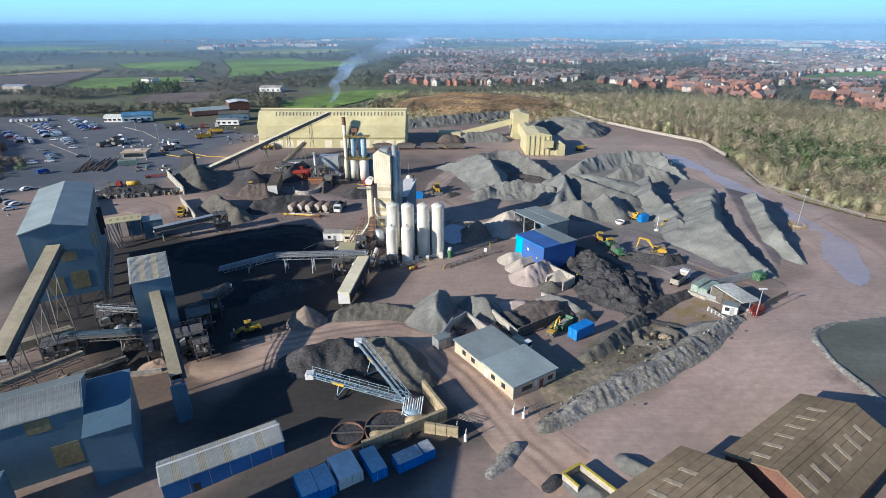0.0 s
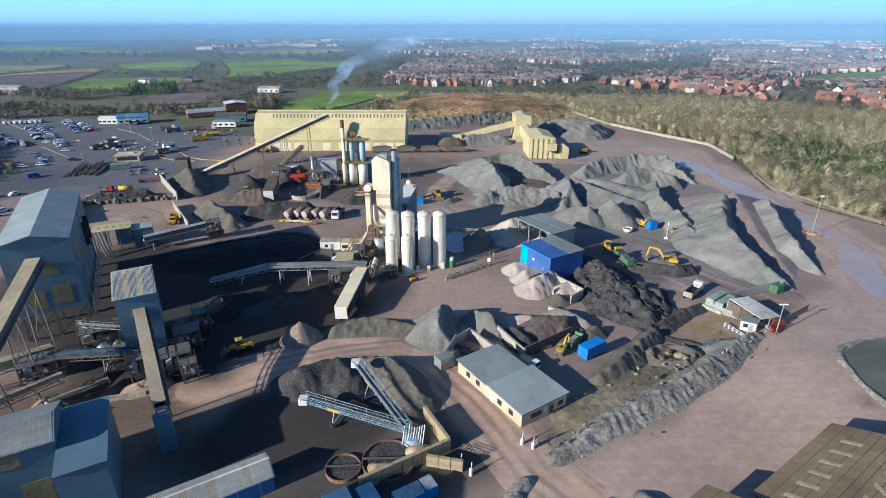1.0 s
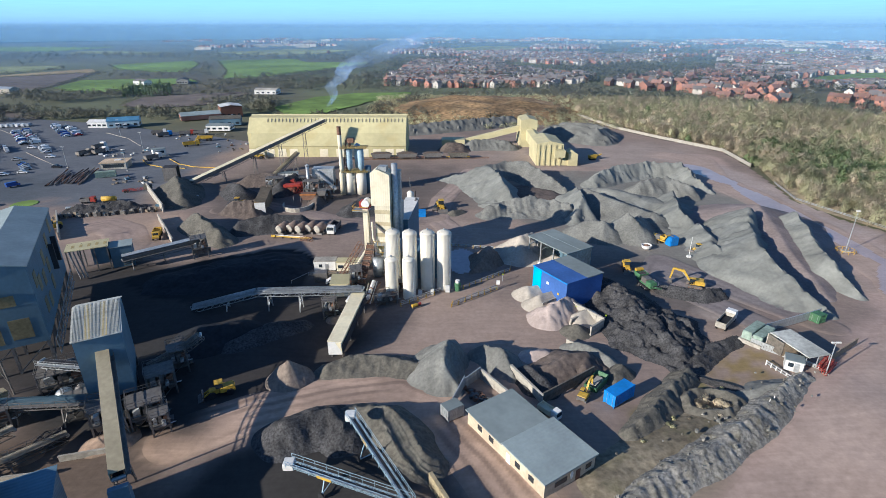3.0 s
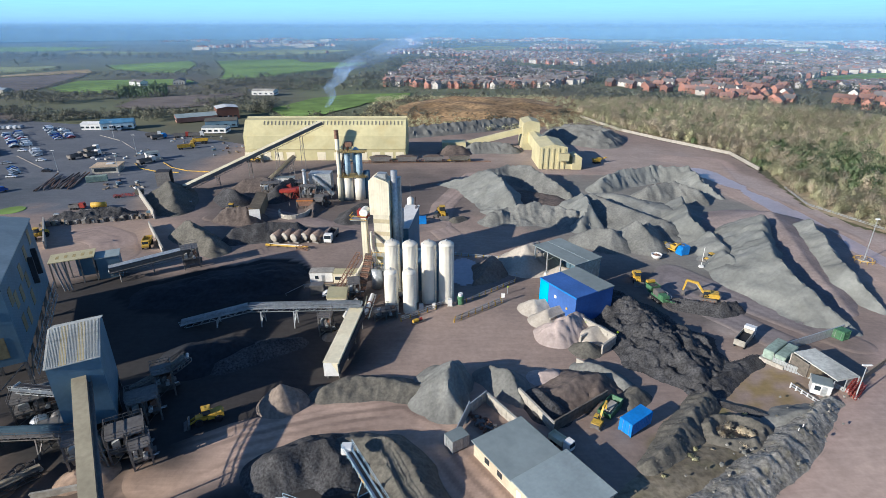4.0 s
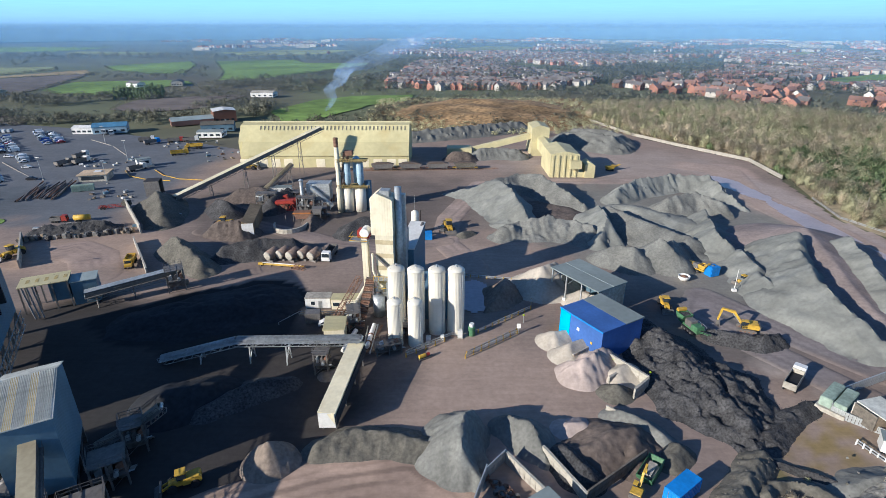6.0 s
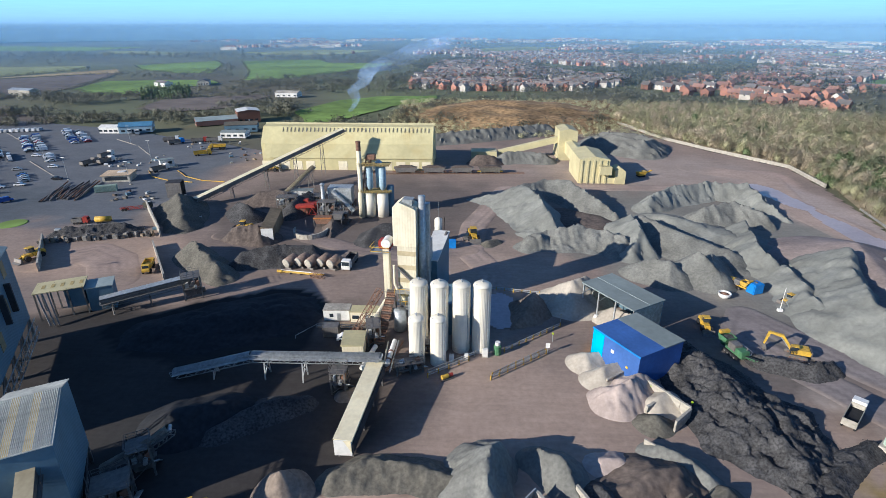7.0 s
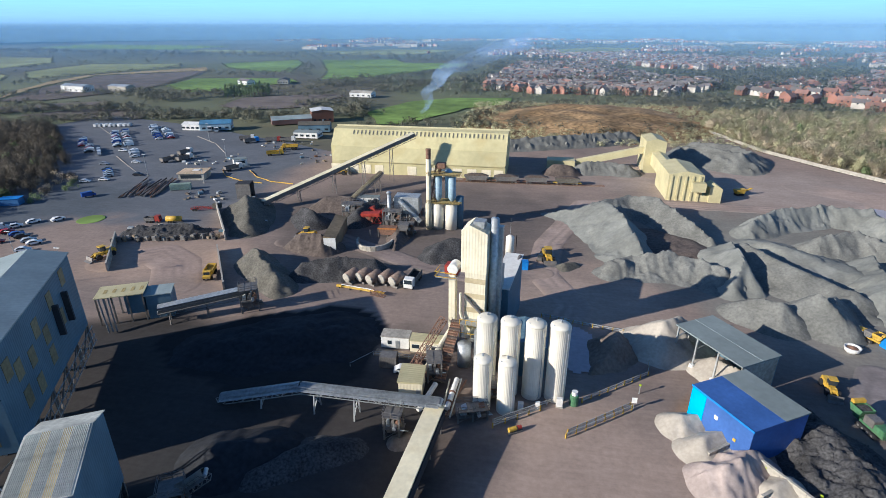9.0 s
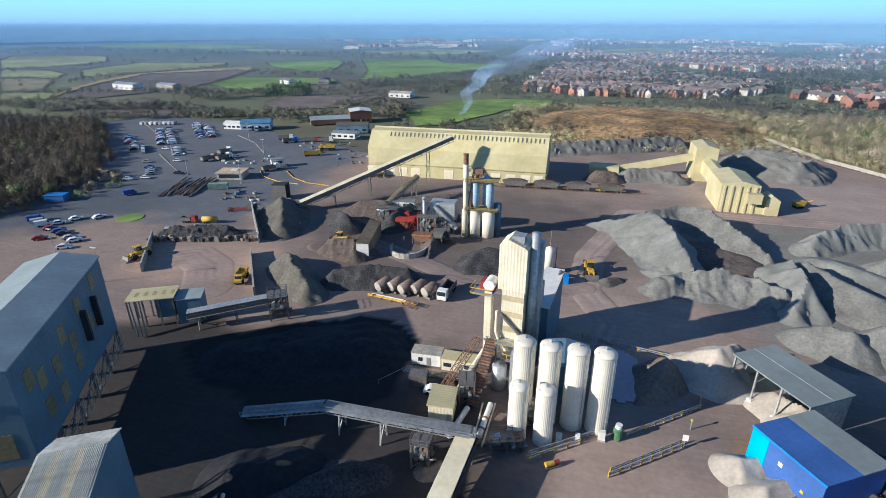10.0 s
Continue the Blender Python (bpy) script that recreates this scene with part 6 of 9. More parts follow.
def drum_plant():
    t = thing("drum_plant", "older asphalt plant with stack, silos and rusty elevator", "asphalt plant", -42.0, 225.0, 0.0)
    part("flue", lathe([(1.1, 0), (1.1, 9), (0.8, 9.4), (0.8, 24)], 18), pale, t, "tall off-white flue pipe", True)
    part("flue_tip", lathe([(0.82, 24), (0.82, 26.6), (0.9, 27.2)], 18), rust, t, "rust-brown flue tip")
    for x in (1.6, 6.2):
        part("storage_silo", lathe([(2.0, 0), (2.0, 9.2)], 22), silo_mat, t, "", True).location = (x + 1.2, 1.5, 0)
        part("upper_silo", lathe([(0.3, 9.2), (1.25, 11), (1.25, 18), (0.4, 18.6)], 18), steel_blue, t, "pale blue upper bin", True).location = (x + 1.4, 1.5, 0)
    part("upper_silo", lathe([(1.3, 10), (1.3, 19), (0.4, 19.8)], 18), steel_blue, t, "", True).location = (6.0, 4.5, 0)
    part("side_bin", lathe([(1.3, 0), (1.3, 11)], 18), slate_clad, t, "", True).location = (10.0, 3.0, 0)
    for z in (9.3, 18.8):
        b = bmesh.new()
        box(-0.2, 10.4, -1.0, 5.2, z, z + 0.06, bm=b)
        for k in range(13):
            beam((-0.5 + k * 0.97, -1.2, z), (-0.5 + k * 0.97, -1.2, z + 1.1), 0.09, bm=b)
        beam((-0.5, -1.2, z + 1.1), (11.2, -1.2, z + 1.1), 0.1, bm=b); beam((-0.5, -1.2, z + 0.6), (11.2, -1.2, z + 0.6), 0.08, bm=b)
        part("platform", b, tan_rail, t, "dusty yellow railed platform")
    part("elevator", truss((0.6, 0.8, 1), (3.4, 1.6, 21.5), 1.2, 1.2, 12, 0.22), rust, t, "leaning rust-brown elevator frame")
    part("elevator_skin", beam((0.9, 1.4, 1), (3.7, 2.2, 21.5), 0.8, 0.9), rust, t)
    part("elevator_head", box(2.4, 5.4, 0.8, 3.2, 20.6, 22.4, bevel=0.15), rust, t, "rust-brown elevator head")
    part("bag_house", box(-12.5, -4.0, 2, 7, 4.0, 10.0), galv, t, "pale grey filter house")
    part("filter_leg", truss((-12.0, 2.0, 0), (-4.5, 2.0, 4.2), 0.2, 0.2, 8, 0.15), galv, t)
    for x in (-12.2, -8.3, -4.3):
        part("leg", box(x - 0.15, x + 0.15, 2, 2.3, 0, 4.0), galv, t)
        part("leg", box(x - 0.15, x + 0.15, 6.6, 6.9, 0, 4.0), galv, t)
    part("duct", tube((-10.5, 1.4, 9.0), (-3.0, 0.4, 2.0), 0.8, n=12), galv, t, "slanting grey duct")
    part("duct", tube((-13.8, 0.5, 0), (-13.8, 0.5, 11.2), 0.65, n=14), galv, t, "", True)
    part("duct_cap", lathe([(0.66, 11.2), (0.9, 11.8), (0.3, 12.3)], 14), galv, t).location = (-13.8, 0.5, 0)
    part("drum", tube((-14.5, 10, 3.2), (-4.0, 9.0, 2.6), 1.3, n=18), rust, t, "rusty dryer drum")


drum_plant()
t = thing("control_cabin", "white flat-roofed control cabin", "cabin", -75.0, 242.0, 0.0, 5)
part("wall", box(0, 10, 0, 3, 0.6, 4.0), white, t)
part("roof", box(-0.2, 10.2, -0.2, 3.2, 4.0, 4.15), roof_flat, t)
part("window", box(6, 9, -0.04, 0, 2.0, 3.2), glass, t)
t = thing("red_burner", "red burner and drive unit on a skid", "machine", -65.0, 229.5, 0.0, 5)
part("housing", box(0, 5.5, 0, 3, 0.6, 3.4, bevel=0.15), red, t)
part("hood", prism([(0, 3.4), (2.5, 3.4), (2.0, 4.6), (0.4, 4.4)], 1, 0.3, 2.6), red, t)
part("skid", box(-0.4, 6, -0.3, 3.3, 0, 0.6), steel, t)
t = thing("feed_hopper", "orange and dark feed hopper with side plates", "hopper", -59.5, 213.5, 0.0, 4)
part("hopper", prism([(3, 3.4), (9, 3.4), (8.2, 1.2), (3.8, 1.2)], 1, 0, 3), rust, t)
part("hopper_rim", box(2.9, 9.1, -0.08, 0, 3.0, 3.5), orange, t)
part("bin", prism([(0, 4.6), (3.6, 4.6), (3.0, 2.6), (0.6, 2.6)], 1, 0.2, 3.2), steel, t, "dark steel bin").location = (9.4, 0, 0)
for x in (0.3, 3.0, 6.0, 8.7, 10.0, 12.4):
    part("leg", box(x - 0.12, x + 0.12, 0.2, 0.45, 0, 2.6), steel, t)
t = thing("ramp_wall", "curved pale concrete ramp wall round a sunk loading bay", "wall", -61.5, 209.0, 0.0)
for k in range(13):
    a0, a1 = math.pi + k * math.pi / 13, math.pi + (k + 1) * math.pi / 13
    p, q = (5.5 * math.cos(a0) + 5.5, 7 * math.sin(a0), 0.9), (5.5 * math.cos(a1) + 5.5, 7 * math.sin(a1), 0.9)
    part("panel", beam(p, q, 0.5, 1.8), concrete, t)
heap("gravel_stockpile", [(-50, 214, 3.0), (-48.6, 204, 0.8)], 0.75, brown_soil, "earth ramp up to the feed hopper", 64.0, 0.25, cell=0.6)
t = thing("long_bin", "long dark corrugated bin with white end wall", "bin", -69.0, 199.0, 0.0, 10)
part("body", prism([(0, 0), (3.6, 0), (3.6, 4.6), (0, 5.4)], 1, 0.2, 20), roof_brown, t)
part("end_wall", box(0, 3.6, 0, 0.2, 0, 4.8), white, t)
# bay walls on the left
for (x0, y0), (x1, y1), h in (((-124.5, 231), (-104.0, 203), 3.2), ((-101.6, 194.6), (-85.5, 171.4), 2.4), ((-139.5, 198), (-124.0, 176), 2.6)):
    L = math.hypot(x1 - x0, y1 - y0)
    t = thing("bay_wall", "long pale concrete stockpile bay wall", "wall", x0, y0, 0.0, math.degrees(math.atan2(y1 - y0, x1 - x0)))
    n = int(L / 3)
    p = part("panel", box(0.03, L / n - 0.03, -0.22, 0.22, 0, h), concrete, t)
    for k in range(1, n):
        twin(p, k * L / n)
t = thing("rubble_wall", "dark wall of stacked rubble and blocks", "wall", -139.0, 196.0, 0.0, 14)
rng = random.Random(4)
for k in range(46):
    part("block", box(-0.6, 0.6, -0.5, 0.5, 0, rng.uniform(0.9, 1.9), bevel=0.12), (dark_stone, wood, concrete, steel)[k % 4], t).matrix_basis = pose(k * 0.72, rng.uniform(-0.8, 0.8), 0, 0, rng.uniform(-9, 9), rng.uniform(0, 180))
t = thing("black_bin", "large open dark green steel bin", "bin", -123.5, 243.5, 0.0, 12)
part("side", box(0, 5.6, 0, 0.25, 0, 6.0), steel, t); part("side", box(0, 5.6, 5.0, 5.25, 0, 6.0), steel, t)
part("back", box(0, 0.25, 0.25, 5.0, 0, 6.0), olive_stone, t, "dull olive side plate"); part("floor_plate", box(0.25, 5.6, 0.25, 5.0, 0, 0.3), belt, t)
part("roof_frame", box(0, 5.6, 0, 5.25, 6.0, 6.15), belt, t)


# ---- row of drums beside the tower ----
for k in range(5):
    t = thing("bitumen_drum", "dusty brown-grey steel drum lying on a steel cradle", "drum", -53.6 + 3.1 * k, 182.5 + (k % 2) * 0.9, 0.0, -28, "drums in a row beside the plant")
    part("shell", lathe([(0.5, 0), (1.35, 0.4), (1.4, 3.6), (1.0, 4.3), (0.3, 4.5)], 20), drum_dust, t, "", True).matrix_basis = pose(0, -3.2, 2.1, -82)
    part("end_plate", lathe([(0.9, -0.08), (1.25, 0.05), (1.3, 0.3)], 20), concrete, t, "pale dusty end plate").matrix_basis = pose(0, -3.25, 2.1, -82)
    part("cradle", box(-1.2, 1.2, -2.4, 2.4, 0, 0.7), steel, t)
    part("saddle", prism([(-1.5, 0.7), (1.5, 0.7), (1.2, 1.5), (-1.2, 1.5)], 1, -1.8, -1.2), steel, t)
t = thing("pipe_rack", "yellow and red pipe manifold on the ground", "pipework", -56.5, 178.0, 0.0, -8)
for k in range(3):
    part("pipe", tube((0, k * 0.5, 0.5), (13, k * 0.5 - 0.4, 0.6), 0.16, n=8), (yellow, yellow, white)[k], t)
part("valve_skid", truss((9.5, -0.6, 0.1), (13.5, -1.0, 0.1), 1.2, 1.0, 4, 0.12), rust, t)
part("pump", tube((-0.6, 0, 0.6), (0.8, 0, 0.6), 0.38, n=12), yellow, t)
for k in range(5):
    part("stand", box(k * 3.0, k * 3.0 + 0.2, -0.4, 1.2, 0, 0.4), steel, t)


# ---- cabins, containers, walls and fences ----
def container(x, y, rz, L, label, colour, roof=None, h=2.6, w=2.44, z=None, group=""):
    t = thing("shipping_container", label, "container", x, y, z, rz, group)
    part("body", box(0.06, L - 0.06, 0.06, w - 0.06, 0.1, h - 0.08), colour, t)
    part("roof", box(0.03, L - 0.03, 0.03, w - 0.03, h - 0.08, h), roof or colour, t)
    for cx in (0, L - 0.16):
        for cy in (0, w - 0.16):
            part("corner_post", box(cx, cx + 0.16, cy, cy + 0.16, 0, h), colour, t)
    n = int(L / 0.5)
    p = part("rib", box(0, 0.2, 0.0, 0.06, 0.2, h - 0.2), colour, t)
    p.location = (0.3, 0, 0)
    for k in range(1, n):
        twin(p, 0.3 + k * (L - 0.5) / n)
    for k in (0, 1):
        d = part("door", box(0.0, 0.06, 0.14 + k * (w / 2 - 0.1), w / 2 - 0.03 + k * (w / 2 - 0.1), 0.2, h - 0.15), colour, t)
        part("lock_bar", tube((-0.03, 0.5 + k * 1.2, 0.2), (-0.03, 0.5 + k * 1.2, h - 0.2), 0.03, n=6), galv, d)
    return t


def cabin(x, y, rz, L, W, h, label, wall_mat, roof_mat, wins, z=None):
    t = thing("portable_cabin", label, "cabin", x, y, z, rz)
    part("wall", box(0, L, 0, W, 0.3, h), wall_mat, t)
    part("roof", box(-0.12, L + 0.12, -0.12, W + 0.12, h, h + 0.15), roof_mat, t)
    part("base", box(0.2, L - 0.2, 0.2, W - 0.2, 0, 0.3), steel, t)
    for a, w in wins:
        f = part("window", box(a, a + w, -0.05, 0, 1.2, 2.1), glass, t)
        part("frame", box(a - 0.08, a + w + 0.08, -0.03, 0, 1.12, 1.2, box(a - 0.08, a + w + 0.08, -0.03, 0, 2.1, 2.18)), white, f)
    part("door", box(L * 0.52, L * 0.52 + 0.85, -0.06, 0, 0.3, 2.2), galv, t)
    return t


container(28.2, 94.4, 36, 5.6, "blue steel shipping container on the dusty yard", blue_plain)
container(-17.2, 53.9, 121, 4.6, "faded blue shipping container", blue_plain, steel_blue, z=0.9, group="containers in a row")
container(-15.0, 55.0, 121, 4.6, "faded blue shipping container", blue_plain, steel_blue, z=0.9, group="containers in a row")
container(-11.6, 57.4, 121, 5.0, "white container with pale dusty roof", white, white, w=3.7, z=0.9, group="containers in a row")
container(-8.1, 58.1, 121, 5.1, "blue shipping container with pale blue roof", blue_plain, steel_blue, z=0.9, group="containers in a row")
container(-6.5, 58.4, 31, 4.2, "blue container with ribbed pale roof", blue_plain, galv, z=0.9, group="containers in a row")
container(-2.8, 60.7, 31, 1.9, "short grey and blue container", blue_plain, galv, z=0.9, group="containers in a row")

cabin(-37.6, 152.9, 2, 6.0, 3.0, 2.9, "white portable cabin with rust-stained roof", white, concrete, ((1.4, 0.9),))
cabin(-31.2, 152.4, 0, 6.6, 3.0, 2.9, "cream portable cabin with olive roof", pale, cream_y, ((0.4, 1.6), (4.6, 1.7)))
t = thing("cabin_deck", "railed steel deck and stair in front of the cabins", "deck", -38.5, 150.0, 0.0, 0)
b = bmesh.new()
for k in range(8):
    beam((k * 1.9, 0, 0), (k * 1.9, 0, 1.1), 0.07, bm=b)
beam((0, 0, 1.1), (13.3, 0, 1.1), 0.07, bm=b); beam((0, 0, 0.6), (13.3, 0, 0.6), 0.06, bm=b)
beam((0, 0, 1.0), (-3.5, -4.5, 0.8), 0.07, bm=b); beam((-3.5, -4.5, 0), (-3.5, -4.5, 0.9), 0.07, bm=b)
part("handrail", b, galv, t)
part("deck_plate", box(0, 13.3, 0, 2.4, 0, 0.18), wood, t)
part("ramp", beam((9, 0.2, 0.3), (13.5, -6, 0.15), 1.0, 0.12), rust, t)
t = thing("store_hut", "small cream clad store hut", "hut", -29.8, 137.6, 0.0, 5)
part("wall", box(0, 4.3, 0, 5.4, 0, 3.6), pale, t)
part("roof", prism([(-0.2, 3.55), (4.5, 3.55), (4.5, 3.7), (-0.2, 3.95)], 1, -0.2, 5.6), cream_y, t)
part("door", box(3.2, 4.1, -0.05, 0, 0.1, 2.2), galv, t)
container(-36.0, 146.0, 5, 3.4, "small dark steel store box", steel)


def rail_fence(x0, y0, x1, y1, label, colour, h=1.1, step=2.0, rails=None):
    L = math.hypot(x1 - x0, y1 - y0)
    t = thing("guard_rail", label, "guard rail", x0, y0, None, math.degrees(math.atan2(y1 - y0, x1 - x0)))
    n = max(2, int(L / step))
    p = part("post", box(-0.1, 0.1, -0.1, 0.1, 0, h), colour, t)
    rails = rails or galv
    for k in range(1, n + 1):
        twin(p, k * L / n)
    for z in (h * 0.5, h * 0.9):
        part("rail", box(0, L, -0.06, 0.06, z - 0.1, z + 0.1), rails, t)
    return t


rail_fence(0.3, 132.6, 12.2, 141.9, "steel guard rail with yellow posts", yellow)
rail_fence(0.6, 133.6, 12.0, 142.6, "steel guard rail with yellow posts", yellow)
rail_fence(3.5, 142.3, 16.8, 152.9, "steel guard rail with yellow posts", yellow)
rail_fence(16.8, 152.9, 17.6, 156.5, "short steel guard rail with yellow post", yellow)
rail_fence(-12.0, 133.9, -1.0, 142.0, "pale steel guard rail beside the silos", galv)
rail_fence(-12.0, 132.9, -4.0, 138.8, "yellow guard rail beside the silos", yellow)
rail_fence(1.0, 170.5, 14.0, 168.0, "low yellow guard rail in the shade", yellow)
rail_fence(-4.0, 172, 2.0, 170.5, "short yellow barrier by the tower", yellow)
for x0, y0, x1, y1 in ((-154.6, 284, -147, 274), (-147, 274, -136, 268), (-136, 268, -124.7, 266), (-141, 285, -132, 275), (-132, 275, -122, 269), (-122, 269, -110.8, 267)):
    rail_fence(x0, y0, x1, y1, "low yellow kerb barrier beside the road", yellow, 0.35, 3, yellow)
rail_fence(61.6, 106.6, 63.8, 100.6, "white crowd barrier fence by the cabins", white, 1.2, 1.0)
for x, y in ((12.5, 142.3), (29.4, 130.2)):
    t = thing("road_sign", "white sign plate on a post", "sign", x, y)
    part("post", box(-0.05, 0.05, -0.05, 0.05, 0, 2.2), galv, t)
    part("plate", box(-0.45, 0.45, -0.08, -0.05, 1.3, 2.5), white, t)
for x, y in ((14.2, 146.8), (35.5, 125.2), (29.8, 129.6)):
    t = thing("marker_post", "post with yellow-green marker head", "marker post", x, y)
    part("post", box(-0.07, 0.07, -0.07, 0.07, 0, 1.8), galv, t)
    part("head", box(-0.2, 0.2, -0.2, 0.2, 1.8, 2.2, bevel=0.08), mat("lime_paint", (0.45, 0.60, 0.03), 0.5), t)
t = thing("diesel_tank", "green steel tank with white top by the silos", "tank", 2.0, 141.6)
part("shell", lathe([(0.8, 0), (0.8, 2.0), (0.7, 2.2)], 16), green, t)
part("top_drum", lathe([(0.55, 2.2), (0.55, 2.9)], 16), white, t)
for x, y, s in ((-7.5, 138.4, 1.0), (-4.5, 139.4, 0.8), (-0.6, 140.5, 1.1)):
    t = thing("control_box", "small pale control cabinet beside the silos", "cabinet", x, y)
    part("body", box(-0.5 * s, 0.5 * s, -0.4, 0.4, 0.2, 1.7 * s, bevel=0.05), white, t)
    part("plinth", box(-0.6 * s, 0.6 * s, -0.5, 0.5, 0, 0.2), concrete, t)


def wall_run(x0, y0, x1, y1, h, label, material, panel=2.0, thick=0.35, name="bay_wall"):
    L = math.hypot(x1 - x0, y1 - y0)
    t = thing(name, label, "wall", x0, y0, None, math.degrees(math.atan2(y1 - y0, x1 - x0)))
    n = max(1, round(L / panel))
    p = part("panel", box(0.03, L / n - 0.03, -thick / 2, thick / 2, 0, h), material, t)
    for k in range(1, n):
        twin(p, k * L / n)
    part("capping", box(0, L, -thick / 2 - 0.05, thick / 2 + 0.05, h, h + 0.12), material, t)
    return t


wall_run(24.2, 137.6, 34.4, 123.0, 2.6, "concrete sand-bay back wall", concrete)
for x, y in ((26.4, 134.4), (28.8, 131.0), (31.6, 127.0)):
    wall_run(x, y, x - 4.4, y - 3.2, 1.9, "dark concrete divider between sand bays", concrete)
wall_run(34.4, 123.0, 30.6, 119.6, 2.4, "concrete end wall of the sand bays with yellow post", concrete)
wall_run(11.4, 105.2, 16.0, 96.0, 2.4, "pale concrete panel wall of a bay", concrete, 1.5)
wall_run(16.0, 96.0, 27.0, 103.8, 2.2, "dark timber-faced bay wall", wood_dark, 1.5, 0.16)

wall_run(24.6, 116.4, 28.3, 112.6, 1.4, "pale concrete back wall of a gravel bay", concrete, 1.5, 0.2)
# compound beside the office
wall_run(-0.9, 92.0, 2.2, 100.6, 2.2, "grey steel palisade fence of the scrap compound", galv, 0.5, 0.08, "palisade_fence")
wall_run(2.2, 100.6, 5.4, 104.2, 2.2, "grey steel palisade fence of the scrap compound", galv, 0.5, 0.08, "palisade_fence")
wall_run(5.4, 104.2, 11.2, 95.4, 2.2, "pale concrete panel wall of the scrap compound", concrete, 1.2)
rng = random.Random(11)
for k in range(34):
    x, y = rng.uniform(0.5, 5), rng.uniform(-3.5, 3.5)
    wx, wy = 5.2 + x * 0.55 - y * 0.62 - 1.6, 98.2 + x * -0.85 + y * 0.5 + 1.4
    t = thing("scrap_part", "rusty scrap machine part in the compound", "scrap", wx, wy, None, rng.uniform(0, 180), "scrap in the compound")
    s = rng.uniform(0.4, 1.0)
    if k % 3 == 0:
        part("ring", lathe([(s * 0.8, 0), (s * 0.8, s * 0.8), (s * 0.55, s * 0.8), (s * 0.55, 0.1)], 14), rust, t)
    elif k % 3 == 1:
        part("casting", box(-s, s, -0.3 * s, 0.3 * s, 0, 0.7 * s, bevel=0.08), steel, t)
        part("flange", tube((s, 0, 0.35 * s), (s + 0.15, 0, 0.35 * s), 0.4 * s, n=12), rust, t)
    else:
        part("pipe", tube((-s * 1.2, 0, 0.2), (s * 1.2, 0, 0.25), 0.18, n=10), (galv, rust, orange)[k % 3 - 1], t)
        part("bracket", box(-0.2, 0.2, -0.3, 0.3, 0, 0.7), steel, t)
container(-0.9, 90.6, 33, 3.2, "small pale grey steel store beside the compound", galv, roof_flat, 2.4, 2.4)
# gateway posts
for x, y in ((3.6, 65.2), (2.2, 66.9), (12.0, 71.3), (13.6, 70.4), (54.0, 93.0), (55.2, 93.8)):
    t = thing("gate_post", "white gate post with steel hoop", "post", x, y)
    part("post", lathe([(0.28, 0), (0.28, 1.2), (0.1, 1.35)], 12), white, t)
    part("hoop", tube((0, 0, 1.2), (0.1, 0.1, 2.4), 0.06, n=8), white, t)
for x, y, rz in ((2.6, 70.2, -25), (14.6, 71.4, 25)):
    t = thing("field_gate", "low tubular steel gate", "gate", x, y, None, rz)
    for z in (0.3, 0.6, 0.9, 1.15):
        part("bar", tube((0, 0, z), (3.4, 0, z), 0.04, n=6), steel, t)
    for xx in (0, 1.7, 3.4):
        part("upright", tube((xx, 0, 0), (xx, 0, 1.2), 0.05, n=6), steel, t)

# cabins and tank compound by the road
t = thing("open_store", "flat-roofed open store with pale sheet roof", "shed", 66.9, 103.8, None, 14)
part("roof", box(0.6, 5.6, 0, 9.2, 2.9, 3.1), roof_stripe, t)
# the end wall's dark colour stands in for the shaded open inside
part("back_wall", box(0.1, 5.9, 9.0, 9.2, 0, 2.9), concrete, t); part("end_wall", box(0.1, 0.3, 5.2, 9.0, 0, 2.9), wood_dark, t)
part("inner_wall", box(0.3, 5.9, 5.2, 5.4, 0, 2.9), wood, t)
for x in (0.2, 3.0, 5.7):
    part("post", box(x, x + 0.15, 0.1, 0.25, 0, 2.9), galv, t)
cabin(63.7, 104.6, -30, 3.0, 2.6, 2.5, "small white kiosk cabin with dark roof", white, roof_flat, ((0.5, 0.9),))
t = thing("green_tank_bund", "pale green tanks in a concrete bund", "tank", 63.6, 112.2, None, 38)
part("bund", box(0, 7.5, 0, 4.5, 0, 0.8), concrete, t)
for k in range(2):
    part("tank", box(0.5, 7.0, 0.2 + 2.1 * k, 2.1 + 2.1 * k, 0.8, 2.5 + 0.15 * k, bevel=0.12), mat("pale_green_paint", (0.27, 0.34, 0.28), 0.7, stain=0.25) if k == 0 else bpy.data.materials["pale_green_paint"], t)
container(82.6, 122.6, 25, 2.4, "square green steel tank box", green, green, 2.2, 2.2)
wall_run(62.6, 114.2, 67.0, 118.6, 2.2, "grey steel palisade fence round the tank compound", galv, 0.5, 0.08, "palisade_fence")
wall_run(67.0, 118.6, 85.0, 126.0, 2.0, "grey steel palisade fence behind the tanks", galv, 0.6, 0.08, "palisade_fence")
wall_run(62.6, 114.2, 70.5, 104.2, 1.8, "grey steel palisade fence round the tank compound", galv, 0.5, 0.08, "palisade_fence")
wall_run(74.5, 107.2, 84.0, 113.2, 1.4, "low dark timber fence", wood, 0.8, 0.1, "board_fence")
t = thing("red_barrier", "red lattice barrier stack beside the road", "barrier", 69.8, 102.0, None, 38)
for k in range(4):
    part("lattice", truss((0, k * 0.45, 0.2 + k * 0.28), (5.2, k * 0.5, 0.35 + k * 0.3), 0.4, 0.5, 8, 0.09), red, t)
